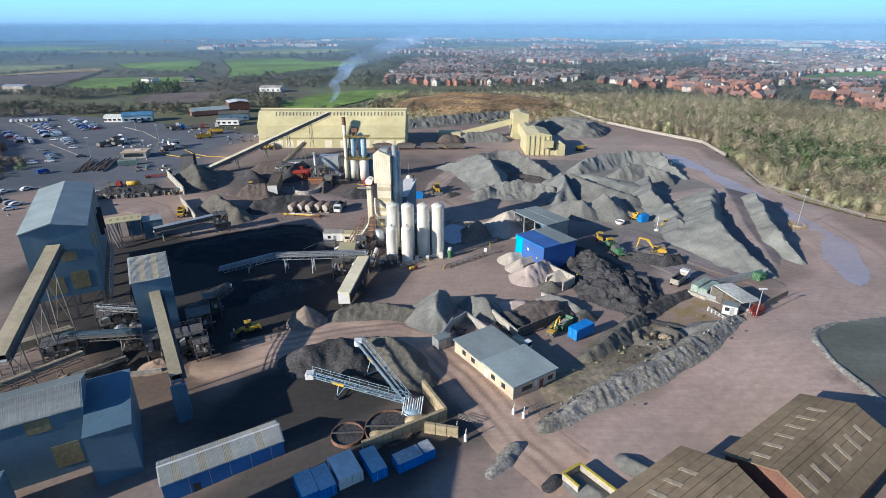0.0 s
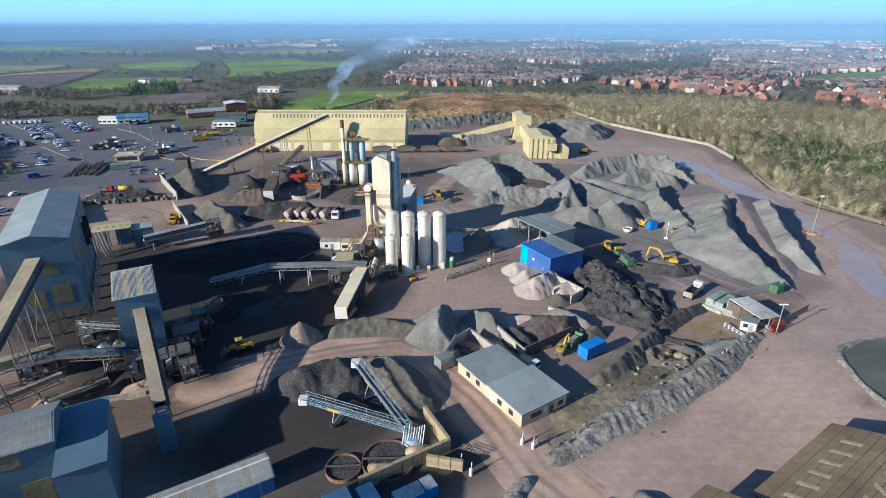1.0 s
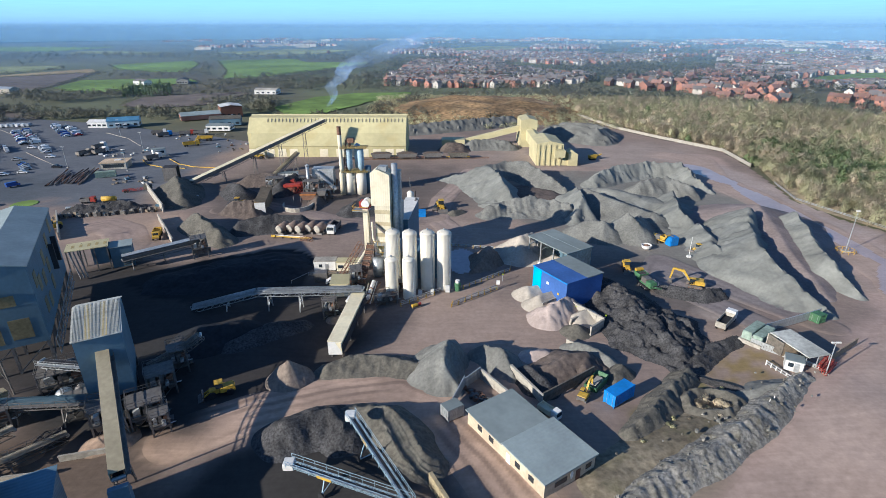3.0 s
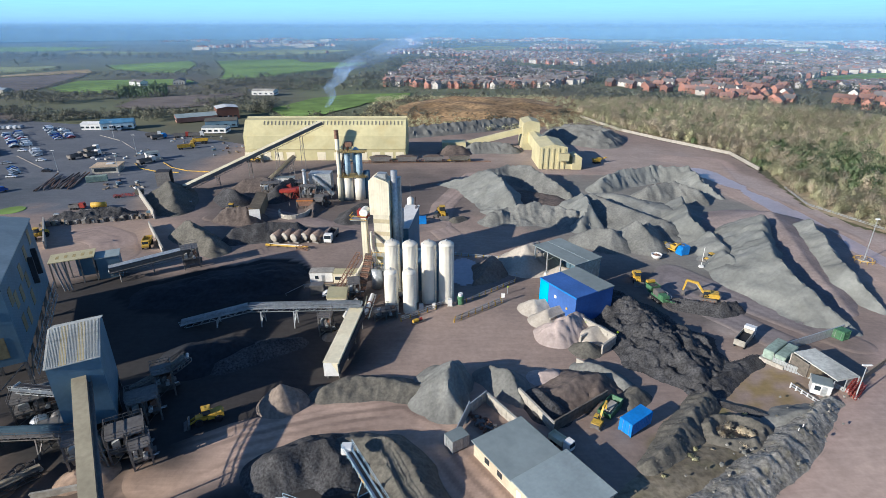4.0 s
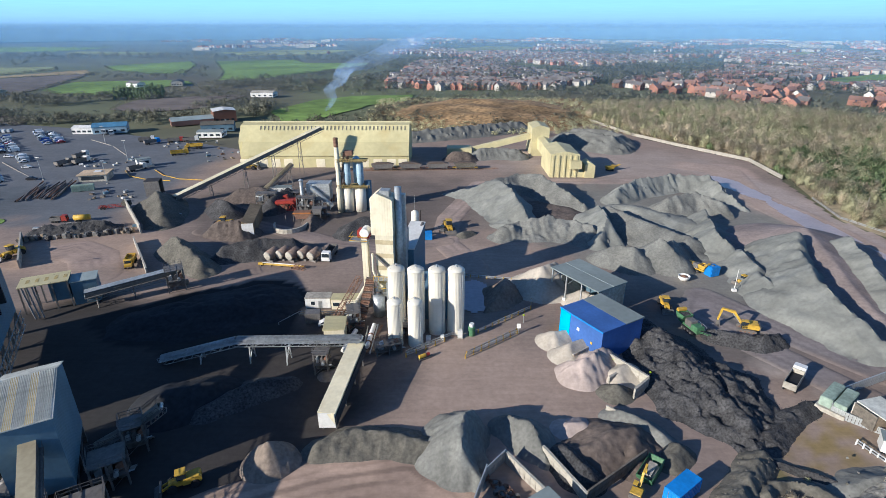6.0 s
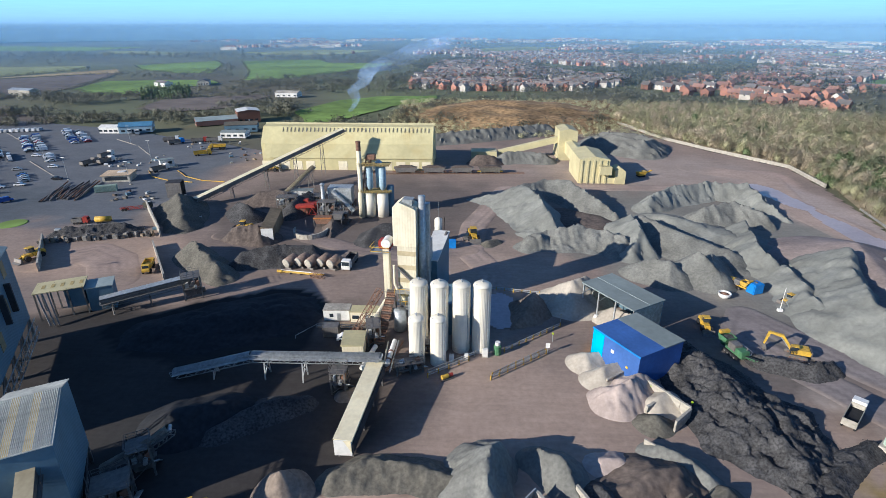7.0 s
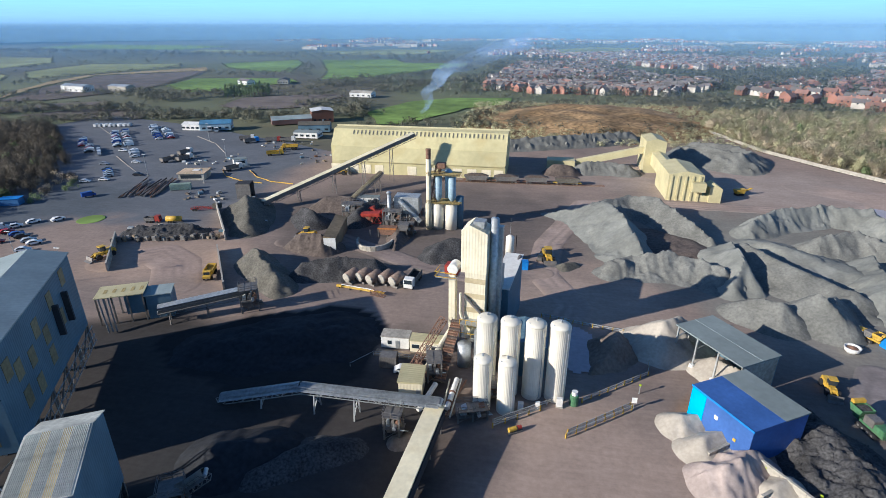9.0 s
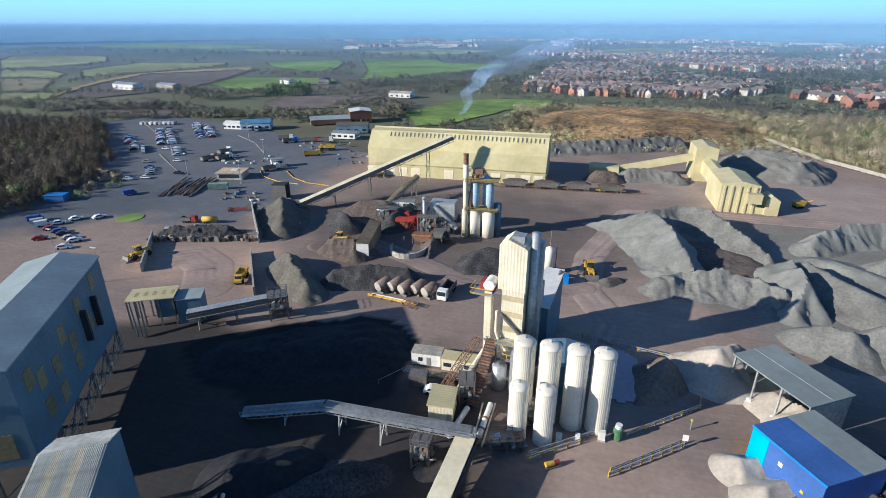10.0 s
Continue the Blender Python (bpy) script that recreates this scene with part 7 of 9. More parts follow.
def lamp_post(x, y, h, label, two=False):
    t = thing("lamp_post", label, "lamp post", x, y)
    part("pole", lathe([(0.13, 0), (0.07, h)], 10), galv, t)
    part("base", box(-0.35, 0.35, -0.35, 0.35, 0, 0.3), concrete, t)
    part("head", box(-0.2, 0.9, -0.18, 0.18, h - 0.05, h + 0.18, bevel=0.05), white, t)
    part("head", box(-0.9, -0.25, -0.18, 0.18, h - 0.05, h + 0.18, bevel=0.05), white, t)


lamp_post(70.4, 102.6, 7.0, "grey lamp post by the cabins")
lamp_post(-19.6, 205, 9, "slim grey lamp post beside the yard road")
for x, y in ((-165, 305), (-150, 262), (-200, 345), (-129.5, 168), (-217, 300), (-182, 268)):
    lamp_post(x, y, 10, "tall grey lamp post by the car park")
t = thing("mast", "tall white lamp mast on a yellow railed base", "mast", 119.8, 166.3)
part("pole", lathe([(0.15, 0.4), (0.08, 13.0)], 12), galv, t)
part("lamp_head", box(-0.6, 0.6, -0.25, 0.25, 12.9, 13.3, bevel=0.08), white, t)
for k in range(10):
    a0, a1 = k * math.pi / 5, (k + 1) * math.pi / 5
    part("barrier_rail", beam((2.6 * math.cos(a0), 2.6 * math.sin(a0), 0.9), (2.6 * math.cos(a1), 2.6 * math.sin(a1), 0.9), 0.1), yellow, t)
    part("barrier_post", box(-0.06, 0.06, -0.06, 0.06, 0, 0.95), yellow, t).location = (2.6 * math.cos(a0), 2.6 * math.sin(a0), 0)
part("plinth", box(-0.9, 0.9, -0.9, 0.9, 0, 0.6), concrete, t)
t = thing("sampling_mast", "slim white mast on a white trailer base", "mast", 70.6, 162.0)
part("pole", lathe([(0.09, 0.8), (0.05, 6.5)], 8), white, t)
part("trailer", box(-0.6, 0.6, -0.4, 0.4, 0.2, 0.9, bevel=0.1), white, t)
part("stay", beam((0.2, 0, 4), (3.0, 1.0, 0.2), 0.05), galv, t)


# ---- machines ----
def wheel(t, x, y, r, w, z=None):
    o = part("tyre", lathe([(r * 0.6, -w / 2), (r * 0.95, -w / 2), (r, -w * 0.35), (r, w * 0.35), (r * 0.95, w / 2), (r * 0.6, w / 2)], 18), black, t)
    o.matrix_basis = pose(x, y, z or r, 90, 0, 0)
    part("rim", lathe([(r * 0.58, -w * 0.42), (r * 0.58, w * 0.42)], 14), galv, o)
    return o


def wheel_loader(x, y, rz, label, s=1.0, colour=yellow):
    t = thing("wheel_loader", label, "loader", x, y, None, rz)
    part("rear_frame", prism([(-4.0, 1.0), (-0.6, 1.0), (-0.6, 2.2), (-3.6, 2.4), (-4.0, 2.0)], 1, -1.1, 1.1), colour, t)
    part("front_frame", box(-0.5, 1.8, -0.8, 0.8, 0.9, 1.9, bevel=0.1), colour, t)
    c = part("cab", prism([(-1.4, 2.2), (0.2, 2.2), (0.3, 3.4), (-1.3, 3.5)], 1, -0.8, 0.8), glass, t)
    part("cab_roof", box(-1.5, 0.4, -0.9, 0.9, 3.5, 3.7), colour, c)
    for k in (-1, 1):
        part("lift_arm", beam((0.8, k * 0.6, 1.9), (3.2, k * 0.6, 0.7), 0.25, 0.4), colour, t)
    part("bucket", prism([(3.0, 0.2), (4.4, 0.15), (3.6, 0.5), (3.3, 1.5), (3.0, 1.4)], 1, -1.6, 1.6), steel, t)
    for wx in (-2.8, 1.2):
        for wy in (-1.15, 1.15):
            wheel(t, wx, wy, 0.85, 0.65)
    t.scale = (s, s, s)
    return t


def dump_truck(x, y, rz, label, colour=yellow):
    t = thing("dump_truck", label, "dump truck", x, y, None, rz)
    part("chassis", box(-4.4, 4.6, -0.7, 0.7, 0.9, 1.4), steel, t)
    part("cab", prism([(2.6, 1.2), (4.8, 1.2), (4.9, 1.9), (3.9, 2.1), (3.7, 3.2), (2.6, 3.3)], 1, -1.2, 1.2), colour, t)
    part("windscreen", prism([(3.72, 2.1), (3.9, 2.2), (3.75, 3.1), (3.6, 3.1)], 1, -1.0, 1.0), glass, t)
    part("body", prism([(-4.8, 2.6), (-4.2, 1.5), (2.0, 1.5), (2.3, 3.2), (2.0, 3.2), (1.7, 1.9), (-4.0, 1.9), (-4.5, 2.8)], 1, -1.3, 1.3), colour, t)
    for k in (-1, 1):
        part("body_side", prism([(-4.6, 2.7), (-4.1, 1.6), (2.0, 1.6), (2.3, 3.1)], 1, k * 1.42 - 0.1, k * 1.42 + 0.1), colour, t)
    for wx in (-3.2, -1.4, 3.2):
        for wy in (-1.2, 1.2):
            wheel(t, wx, wy, 0.8, 0.6)
    return t


def excavator(x, y, rz, label, colour=yellow):
    t = thing("excavator", label, "excavator", x, y, None, rz)
    for k in (-1, 1):
        tr = part("track", prism([(-2.2, 0.4), (-1.8, 0.0), (1.8, 0.0), (2.2, 0.4), (2.2, 0.7), (1.8, 1.0), (-1.8, 1.0), (-2.2, 0.7)], 1, k * 1.3 - 0.35, k * 1.3 + 0.35), steel, t)
        for a in (-1.5, -0.5, 0.5, 1.5):
            part("roller", tube((a, k * 1.3 - 0.38, 0.4), (a, k * 1.3 + 0.38, 0.4), 0.25, n=10), rust, tr)
    part("house", prism([(-2.6, 1.2), (1.4, 1.2), (1.4, 1.9), (0.2, 2.5), (-2.4, 2.5), (-2.7, 2.0)], 1, -1.4, 1.4), colour, t)
    part("counterweight", box(-3.0, -2.55, -1.4, 1.4, 1.2, 2.4, bevel=0.12), steel, t)
    c = part("cab", box(0.0, 1.6, 0.3, 1.4, 1.2, 3.1, bevel=0.1), glass, t)
    part("cab_roof", box(-0.05, 1.65, 0.25, 1.45, 3.1, 3.2), colour, c)
    part("boom", prism([(1.0, 1.8), (1.5, 1.6), (3.6, 4.4), (6.4, 5.0), (6.5, 5.5), (3.4, 5.1)], 1, -0.45, 0.15), colour, t)
    part("dipper", prism([(6.1, 5.5), (6.7, 5.2), (7.2, 1.9), (6.9, 1.8)], 1, -0.4, 0.1), colour, t)
    part("bucket", prism([(6.7, 1.9), (7.4, 1.8), (7.2, 0.6), (6.3, 0.4), (6.4, 1.0)], 1, -0.8, 0.5), steel, t)
    part("ram", tube((1.8, -0.15, 1.9), (3.8, -0.15, 4.3), 0.12, n=8), galv, t)
    return t


def mobile_crusher(x, y, rz, label, colour, s=1.0):
    t = thing("mobile_crusher", label, "crusher", x, y, None, rz)
    for k in (-1, 1):
        tr = part("track", prism([(-2.6, 0.4), (-2.1, 0.0), (2.1, 0.0), (2.6, 0.4), (2.1, 1.0), (-2.1, 1.0)], 1, k * 1.2 - 0.3, k * 1.2 + 0.3), black, t)
        for a in (-1.7, -0.6, 0.6, 1.7):
            part("roller", tube((a, k * 1.2 - 0.34, 0.42), (a, k * 1.2 + 0.34, 0.42), 0.26, n=10), steel, tr)
    part("chassis", box(-4.2, 3.6, -0.9, 0.9, 1.0, 1.6), colour, t)
    h = part("hopper", prism([(-5.0, 3.8), (-4.8, 3.8), (-4.1, 2.3), (-2.3, 2.3), (-1.8, 3.8), (-1.6, 3.8), (-2.2, 2.1), (-4.2, 2.1)], 1, -1.5, 1.5), colour, t)
    for k in (-1, 1):
        part("side_plate", prism([(-5.0, 3.8), (-1.6, 3.8), (-2.2, 2.1), (-4.2, 2.1)], 1, k * 1.52 - 0.06, k * 1.52 + 0.06), colour, h)
    part("load", prism([(-4.6, 3.2), (-2.0, 3.2), (-2.6, 3.6), (-3.8, 3.7)], 1, -1.3, 1.3), dark_stone, h)
    part("crusher_box", box(-1.5, 1.0, -1.1, 1.1, 1.6, 3.4, bevel=0.1), steel, t, "dusty steel jaw box")
    part("engine_house", box(1.2, 3.6, -1.2, 1.2, 1.6, 3.0, bevel=0.1), colour, t)
    part("exhaust", tube((2.8, 0.8, 3.0), (2.8, 0.8, 3.8), 0.1, n=8), steel, t)
    part("walkway", box(-1.4, 3.4, 1.22, 1.9, 1.8, 1.88), galv, t)
    b = bmesh.new()
    for a in (-1.4, 0.2, 1.8, 3.4):
        beam((a, 1.85, 1.88), (a, 1.85, 2.9), 0.06, bm=b)
    beam((-1.4, 1.85, 2.9), (3.4, 1.85, 2.9), 0.06, bm=b)
    part("handrail", b, galv, t)
    d = part("discharge_boom", truss((0.5, 0, 0.7), (7.0, 0, 2.7), 0.9, 0.35, 8, 0.09), colour, t)
    part("belt", beam((0.5, 0, 1.1), (7.0, 0, 3.1), 0.7, 0.08), belt, d)
    part("head", box(-5.2, -4.2, -1.4, 1.4, 3.8, 4.6, bevel=0.1), yellow, t)
    t.scale = (s, s, s)
    return t


def lorry(x, y, rz, label, cab_mat, body_mat, L=7.5, load=None):
    t = thing("lorry", label, "lorry", x, y, None, rz)
    part("chassis", box(-L + 2, 2.6, -0.5, 0.5, 0.7, 1.0), steel, t)
    c = part("cab", prism([(1.0, 0.7), (3.0, 0.7), (3.05, 1.8), (2.8, 3.1), (1.0, 3.2)], 1, -1.2, 1.2), cab_mat, t)
    part("windscreen", prism([(2.86, 1.9), (3.1, 1.9), (2.9, 2.9), (2.7, 2.9)], 1, -1.05, 1.05), glass, c)
    b = part("body", box(-L + 1.8, 0.7, -1.25, 1.25, 1.0, 1.2), body_mat, t)
    for k in (-1, 1):
        part("side_board", box(-L + 1.8, 0.7, k * 1.2 - 0.05, k * 1.2 + 0.05, 1.2, 2.5), body_mat, b)
    part("tail_board", box(-L + 1.8, -L + 1.9, -1.2, 1.2, 1.2, 2.5), body_mat, b)
    part("head_board", box(0.6, 0.7, -1.2, 1.2, 1.2, 2.7), body_mat, b)
    part("load", box(-L + 1.9, 0.6, -1.15, 1.15, 1.2, 1.7), load or black_fines, b)
    for wx in (-L + 2.8, -L + 4.0, 2.0):
        for wy in (-1.05, 1.05):
            wheel(t, wx, wy, 0.5, 0.35)
    return t


wheel_loader(-43.4, 99.6, 205, "yellow wheel loader working in the shaded yard", 0.78)
wheel_loader(-132.6, 183.8, 250, "yellow wheel loader with raised cab", 1.0)
wheel_loader(-80.0, 210.5, 180, "dusty yellow wheel loader beside a heap", 0.9)
wheel_loader(-2.4, 205.0, 280, "bright yellow wheel loader at a gravel heap", 1.1)
wheel_loader(-96.0, 287.0, 0, "yellow wheel loader by the storage hall", 1.1)
wheel_loader(75.0, 166.5, 200, "small grey and yellow wheel loader", 0.7)
dump_truck(-94.0, 178.5, 290, "dusty yellow articulated dump truck").scale = (0.8, 0.8, 0.8)
wheel_loader(49.6, 153.5, 262, "yellow wheel loader facing the planings heap", 0.8)
dump_truck(-142.5, 331.5, 200, "yellow dump truck parked by the workshop")
excavator(64.0, 143.5, 160, "yellow tracked excavator with bent boom").scale = (0.86, 0.86, 0.86)
mobile_crusher(51.4, 143.4, 284, "green tracked crusher with yellow hopper", green, 0.82)
mobile_crusher(66.5, 175.0, 120, "yellow and red tracked screener by the stockpiles", yellow, 0.68)
t = thing("water_tank", "blue plastic-sheeted tank beside the screener", "tank", 69.5, 172.0, None, 20)
part("body", box(-1.6, 1.6, -1.3, 1.3, 0, 2.8, bevel=0.2), blue_plain, t); part("lid", lathe([(0.4, 2.8), (0.4, 3.0)], 12), steel, t)
t = thing("round_hopper", "white round hopper with brown load", "hopper", 60.6, 169.0)
part("shell", lathe([(0.9, 0), (1.4, 0.5), (1.6, 1.3), (1.4, 1.3), (1.1, 0.8)], 18), white, t); part("load", lathe([(1.3, 0.9), (0.2, 1.4)], 16), rust, t)
lorry(63.0, 124.2, 45, "white tipper lorry with dusty body and dark load", white, concrete).scale = (0.88, 0.88, 0.88)
lorry(16.6, 92.4, 310, "small white pick-up with flat body", white, pale, 5.5, pale).scale = (0.62, 0.62, 0.62)
excavator(23.6, 97.4, 55, "small yellow tracked excavator by the container").scale = (0.55, 0.55, 0.55)
t = thing("waste_skip", "dark green waste skip with scrap", "skip", 27.0, 101.6, None, 50)
part("tub", prism([(-2.2, 0), (2.2, 0), (2.8, 1.5), (2.6, 1.5), (2.0, 0.2), (-2.0, 0.2), (-2.6, 1.5), (-2.8, 1.5)], 1, -1.1, 1.1), green, t)
for k in (-1, 1):
    part("side_plate", prism([(-2.2, 0), (2.2, 0), (2.8, 1.5), (-2.8, 1.5)], 1, k * 1.15 - 0.06, k * 1.15 + 0.06), green, t)
part("scrap", box(-1.8, 1.8, -0.9, 0.9, 0.3, 1.2, bevel=0.3), concrete, t)
t = thing("tanker_trailer", "orange-yellow tank trailer beside the rubble", "trailer", -131.0, 215.0, None, 12)
part("tank", tube((-3, 0, 1.8), (3.2, 0, 1.8), 1.2, n=16), yellow, t, "", True); part("chassis", box(-3, 4, -0.5, 0.5, 0.5, 0.8), steel, t)
for wx in (-2, -1):
    for wy in (-0.9, 0.9):
        wheel(t, wx, wy, 0.45, 0.3)
t.scale = (0.8, 0.8, 0.8)
lorry(-138.0, 214.0, 10, "dark red tractor lorry", red, steel, 5.5).scale = (0.8, 0.8, 0.8)
for x, y, rz, c, n in ((-143, 318, 30, yellow, "yellow mobile mixer lorry"), (-148.5, 286, 60, white, "white articulated lorry on the weighbridge"), (-184, 300, 75, white, "white and black lorry parked in the yard"), (-190, 296, 75, steel, "dark lorry parked in the yard"), (-192, 312, 80, white, "pale lorry parked in the yard"), (-178, 352, 20, white, "white lorry beside the workshop"), (-172, 346, 50, blue_plain, "blue lorry beside the workshop"), (-160, 350, 20, red, "red lorry in the compound"), (-152, 352, 15, white, "white mixer lorry in the compound"), (-218, 374, 300, white, "white lorry beside the blue-roofed unit"), (-212, 372, 300, white, "white lorry beside the blue-roofed unit"), (-38.0, 182.5, 265, white, "white flatbed lorry beside the drums")):
    lorry(x, y, rz, n, c, steel if c != yellow else yellow)
t = thing("plant_trailer", "red lattice plant trailer", "trailer", -128.0, 229.0, None, 15)
part("deck", truss((-5, 0, 0.6), (4, 0.5, 0.7), 1.8, 0.5, 8, 0.14), red, t); part("box", box(3, 6, -1, 1, 0.8, 2.6, bevel=0.1), olive_stone, t)
for wx in (-4, -3):
    for wy in (-0.9, 0.9):
        wheel(t, wx, wy, 0.45, 0.3)
t = thing("generator", "blue generator on a dark pad", "generator", -9.5, 198.0, None, 5)
part("housing", box(-1.6, 1.6, -1.2, 1.2, 0.2, 2.6, bevel=0.1), blue_plain, t); part("skid", box(-1.8, 1.8, -1.3, 1.3, 0, 0.2), steel, t)
t = thing("filler_tank", "white vertical filler tank with black hoist frame", "tank", -13.6, 203.5)
part("shell", lathe([(1.2, 1.0), (1.2, 7.4), (0.4, 8.0)], 18), silo_mat, t, "", True); part("aerial", lathe([(0.05, 8), (0.03, 13)], 6), galv, t)
part("frame", truss((1.8, 1.5, 0), (1.8, 1.5, 7.5), 1.4, 1.4, 6, 0.16), belt, t)
part("base", box(-1.3, 2.8, -1.3, 2.4, 0, 1.0), steel, t)
t = thing("skip", "yellow maintenance gantry beside the tank", "gantry", -11.8, 200.8)
part("frame", truss((0, 0, 0.2), (3.2, 0, 0.2), 1.2, 1.4, 3, 0.12), yellow, t); part("deck_plate", box(0, 3.2, -0.7, 0.7, 1.5, 1.6), galv, t)
t = thing("buggy", "small dark site vehicle in the shade", "vehicle", -4.5, 205.0, None, 80)
part("body", box(-1.6, 1.6, -0.8, 0.8, 0.5, 1.3, bevel=0.15), steel, t); part("cab", box(-0.6, 0.8, -0.7, 0.7, 1.3, 2.0, bevel=0.1), glass, t)
for wx in (-1, 1):
    for wy in (-0.8, 0.8):
        wheel(t, wx, wy, 0.42, 0.3)
# pump skid, pipes and steelwork at the foot of the silos
t = thing("pump_skid", "yellow and red pump on a skid beside the rails", "pump", -8.2, 132.7, None, 32)
part("skid", box(-1.4, 1.4, -0.5, 0.5, 0, 0.25), steel, t)
part("motor", tube((-1.2, 0, 0.7), (0.2, 0, 0.7), 0.42, n=14), yellow, t)
part("coupling", tube((0.2, 0, 0.7), (0.5, 0, 0.7), 0.22, n=10), steel, t)
part("pump_body", tube((0.5, 0, 0.7), (1.2, 0, 0.7), 0.36, n=14), red, t, "red pump body")
t = thing("pipe_run", "dusty white pipe running down from the stair to the gallery", "pipework", -19.6, 142.3, None)
part("pipe", tube((0, 0, 2.2), (-0.8, -7.0, 0.9), 0.5, n=14), white, t)
part("flange", tube((-0.36, -3.2, 1.6), (-0.4, -3.5, 1.55), 0.62, n=14), rust, t)
part("flange", tube((-0.62, -5.4, 1.2), (-0.65, -5.7, 1.15), 0.62, n=14), rust, t)
for k in range(5):
    t = thing("pipe_run", "rusty brown pipe laid on sleepers by the silos", "pipework", -22.6 + k * 0.75, 133.6 + 0.3 * (k % 2), None, 8 * (k % 3))
    part("pipe", tube((0, 0, 0.45), (3.2 - 0.3 * k, 9.5, 0.6 + 0.25 * k), 0.16 + 0.03 * (k % 2), n=8), (rust, steel, pale, rust, galv)[k], t)
    part("sleeper", box(-0.5, 0.6, 1.0, 1.3, 0, 0.3), wood, t)
steel_frame("stair_tower", "rusty steel stair frame beside the cabins", -25.4, 143.0, 2.6, 4.2, 4.6, 2, 12)
steel_frame("pipe_bridge", "low railed pipe bridge between silos and gallery", -18.0, 133.0, 5.2, 2.2, 2.4, 3, 18)
steel_frame("pipe_bridge", "railed steel platform behind the short silos", -16.2, 139.8, 4.6, 1.8, 3.2, 3, 0)
heap("spoil_mound", [(-27.5, 126.6, 1.0), (-25.4, 127.4, 1.2)], 0.6, tan_soil, "brown spillage heap under the conveyor head", 80.0, 0.4, cell=0.35)
# crowded machinery round the drum plant
for x, y, w, d, h, n, rz, words in ((-74.0, 228.5, 7.0, 4.0, 5.6, 3, 5, "dusty red-brown screen frame by the drum plant"), (-66.0, 234.5, 8.0, 4.0, 4.4, 3, 3, "low steel frame with chutes by the drum plant"), (-57.0, 221.5, 6.0, 3.5, 6.4, 3, 0, "steel frame under the filter house"), (-50.0, 216.5, 4.5, 3.0, 4.0, 2, 10, "small railed platform beside the flue")):
    steel_frame("screening_plant", words, x, y, w, d, h, n, rz)
t = thing("red_screen", "red lattice screen frame on the plant skid", "machine", -66.5, 226.0, 0.0, 4)
part("frame", truss((0, 0, 0.4), (7.5, 0, 0.6), 2.6, 2.6, 6, 0.2), red, t)
part("deck", prism([(0.4, 3.0), (7.0, 3.4), (7.0, 4.2), (0.4, 3.9)], 1, -1.2, 1.2), red, t)
part("chute", prism([(2.0, 0.5), (4.4, 0.5), (5.0, 3.0), (1.4, 3.0)], 1, -1.0, 1.0), rust, t)
t = thing("yellow_screen", "small yellow tracked screen by the crusher house", "machine", 74.2, 284.4, None, 20)
part("track", box(-1.6, 1.6, -1.2, 1.2, 0, 0.8, bevel=0.15), black, t)
part("hopper", prism([(-1.6, 0.8), (1.6, 0.8), (2.4, 2.6), (-2.2, 2.4)], 1, -1.1, 1.1), yellow, t)
part("boom", beam((1.2, 0, 1.2), (5.4, 0, 2.6), 0.8, 0.3), yellow, t)
# railway wagons before the hall
t = thing("railway_line", "railway track before the hall", "railway", -40, 284.5, 0.0, 3)
for k in (-0.75, 0.75):
    part("rail", box(-10, 62, k - 0.05, k + 0.05, 0.12, 0.3), rust, t)
sl = part("sleeper", box(-0.15, 0.15, -1.3, 1.3, 0.0, 0.14), wood, t)
for k in range(-9, 60):
    twin(sl, k * 1.0)
for k in range(4):
    w = thing("hopper_wagon", "dark open hopper wagon on the railway", "wagon", -33 + k * 13.0, 284.9 + k * 0.68, 0.3, 3, "wagons in a row")
    part("body", prism([(-5.4, 2.8), (5.4, 2.8), (4.2, 0.9), (-4.2, 0.9)], 1, -1.4, 1.4), steel if k < 3 else olive_stone, w)
    part("load", prism([(-5, 2.8), (5, 2.8), (2.5, 3.5), (-2.5, 3.5)], 1, -1.2, 1.2), brown_soil, w)
    part("frame", box(-6, 6, -1.1, 1.1, 0.7, 0.95), yellow if k == 3 else rust, w)
    for wx in (-4.2, -2.6, 2.6, 4.2):
        part("wheel", tube((wx, -0.85, 0.42), (wx, 0.85, 0.42), 0.42, n=12), steel, w)


# ---- car park and low buildings ----
PARK = 132.0      # direction of the parking rows, degrees


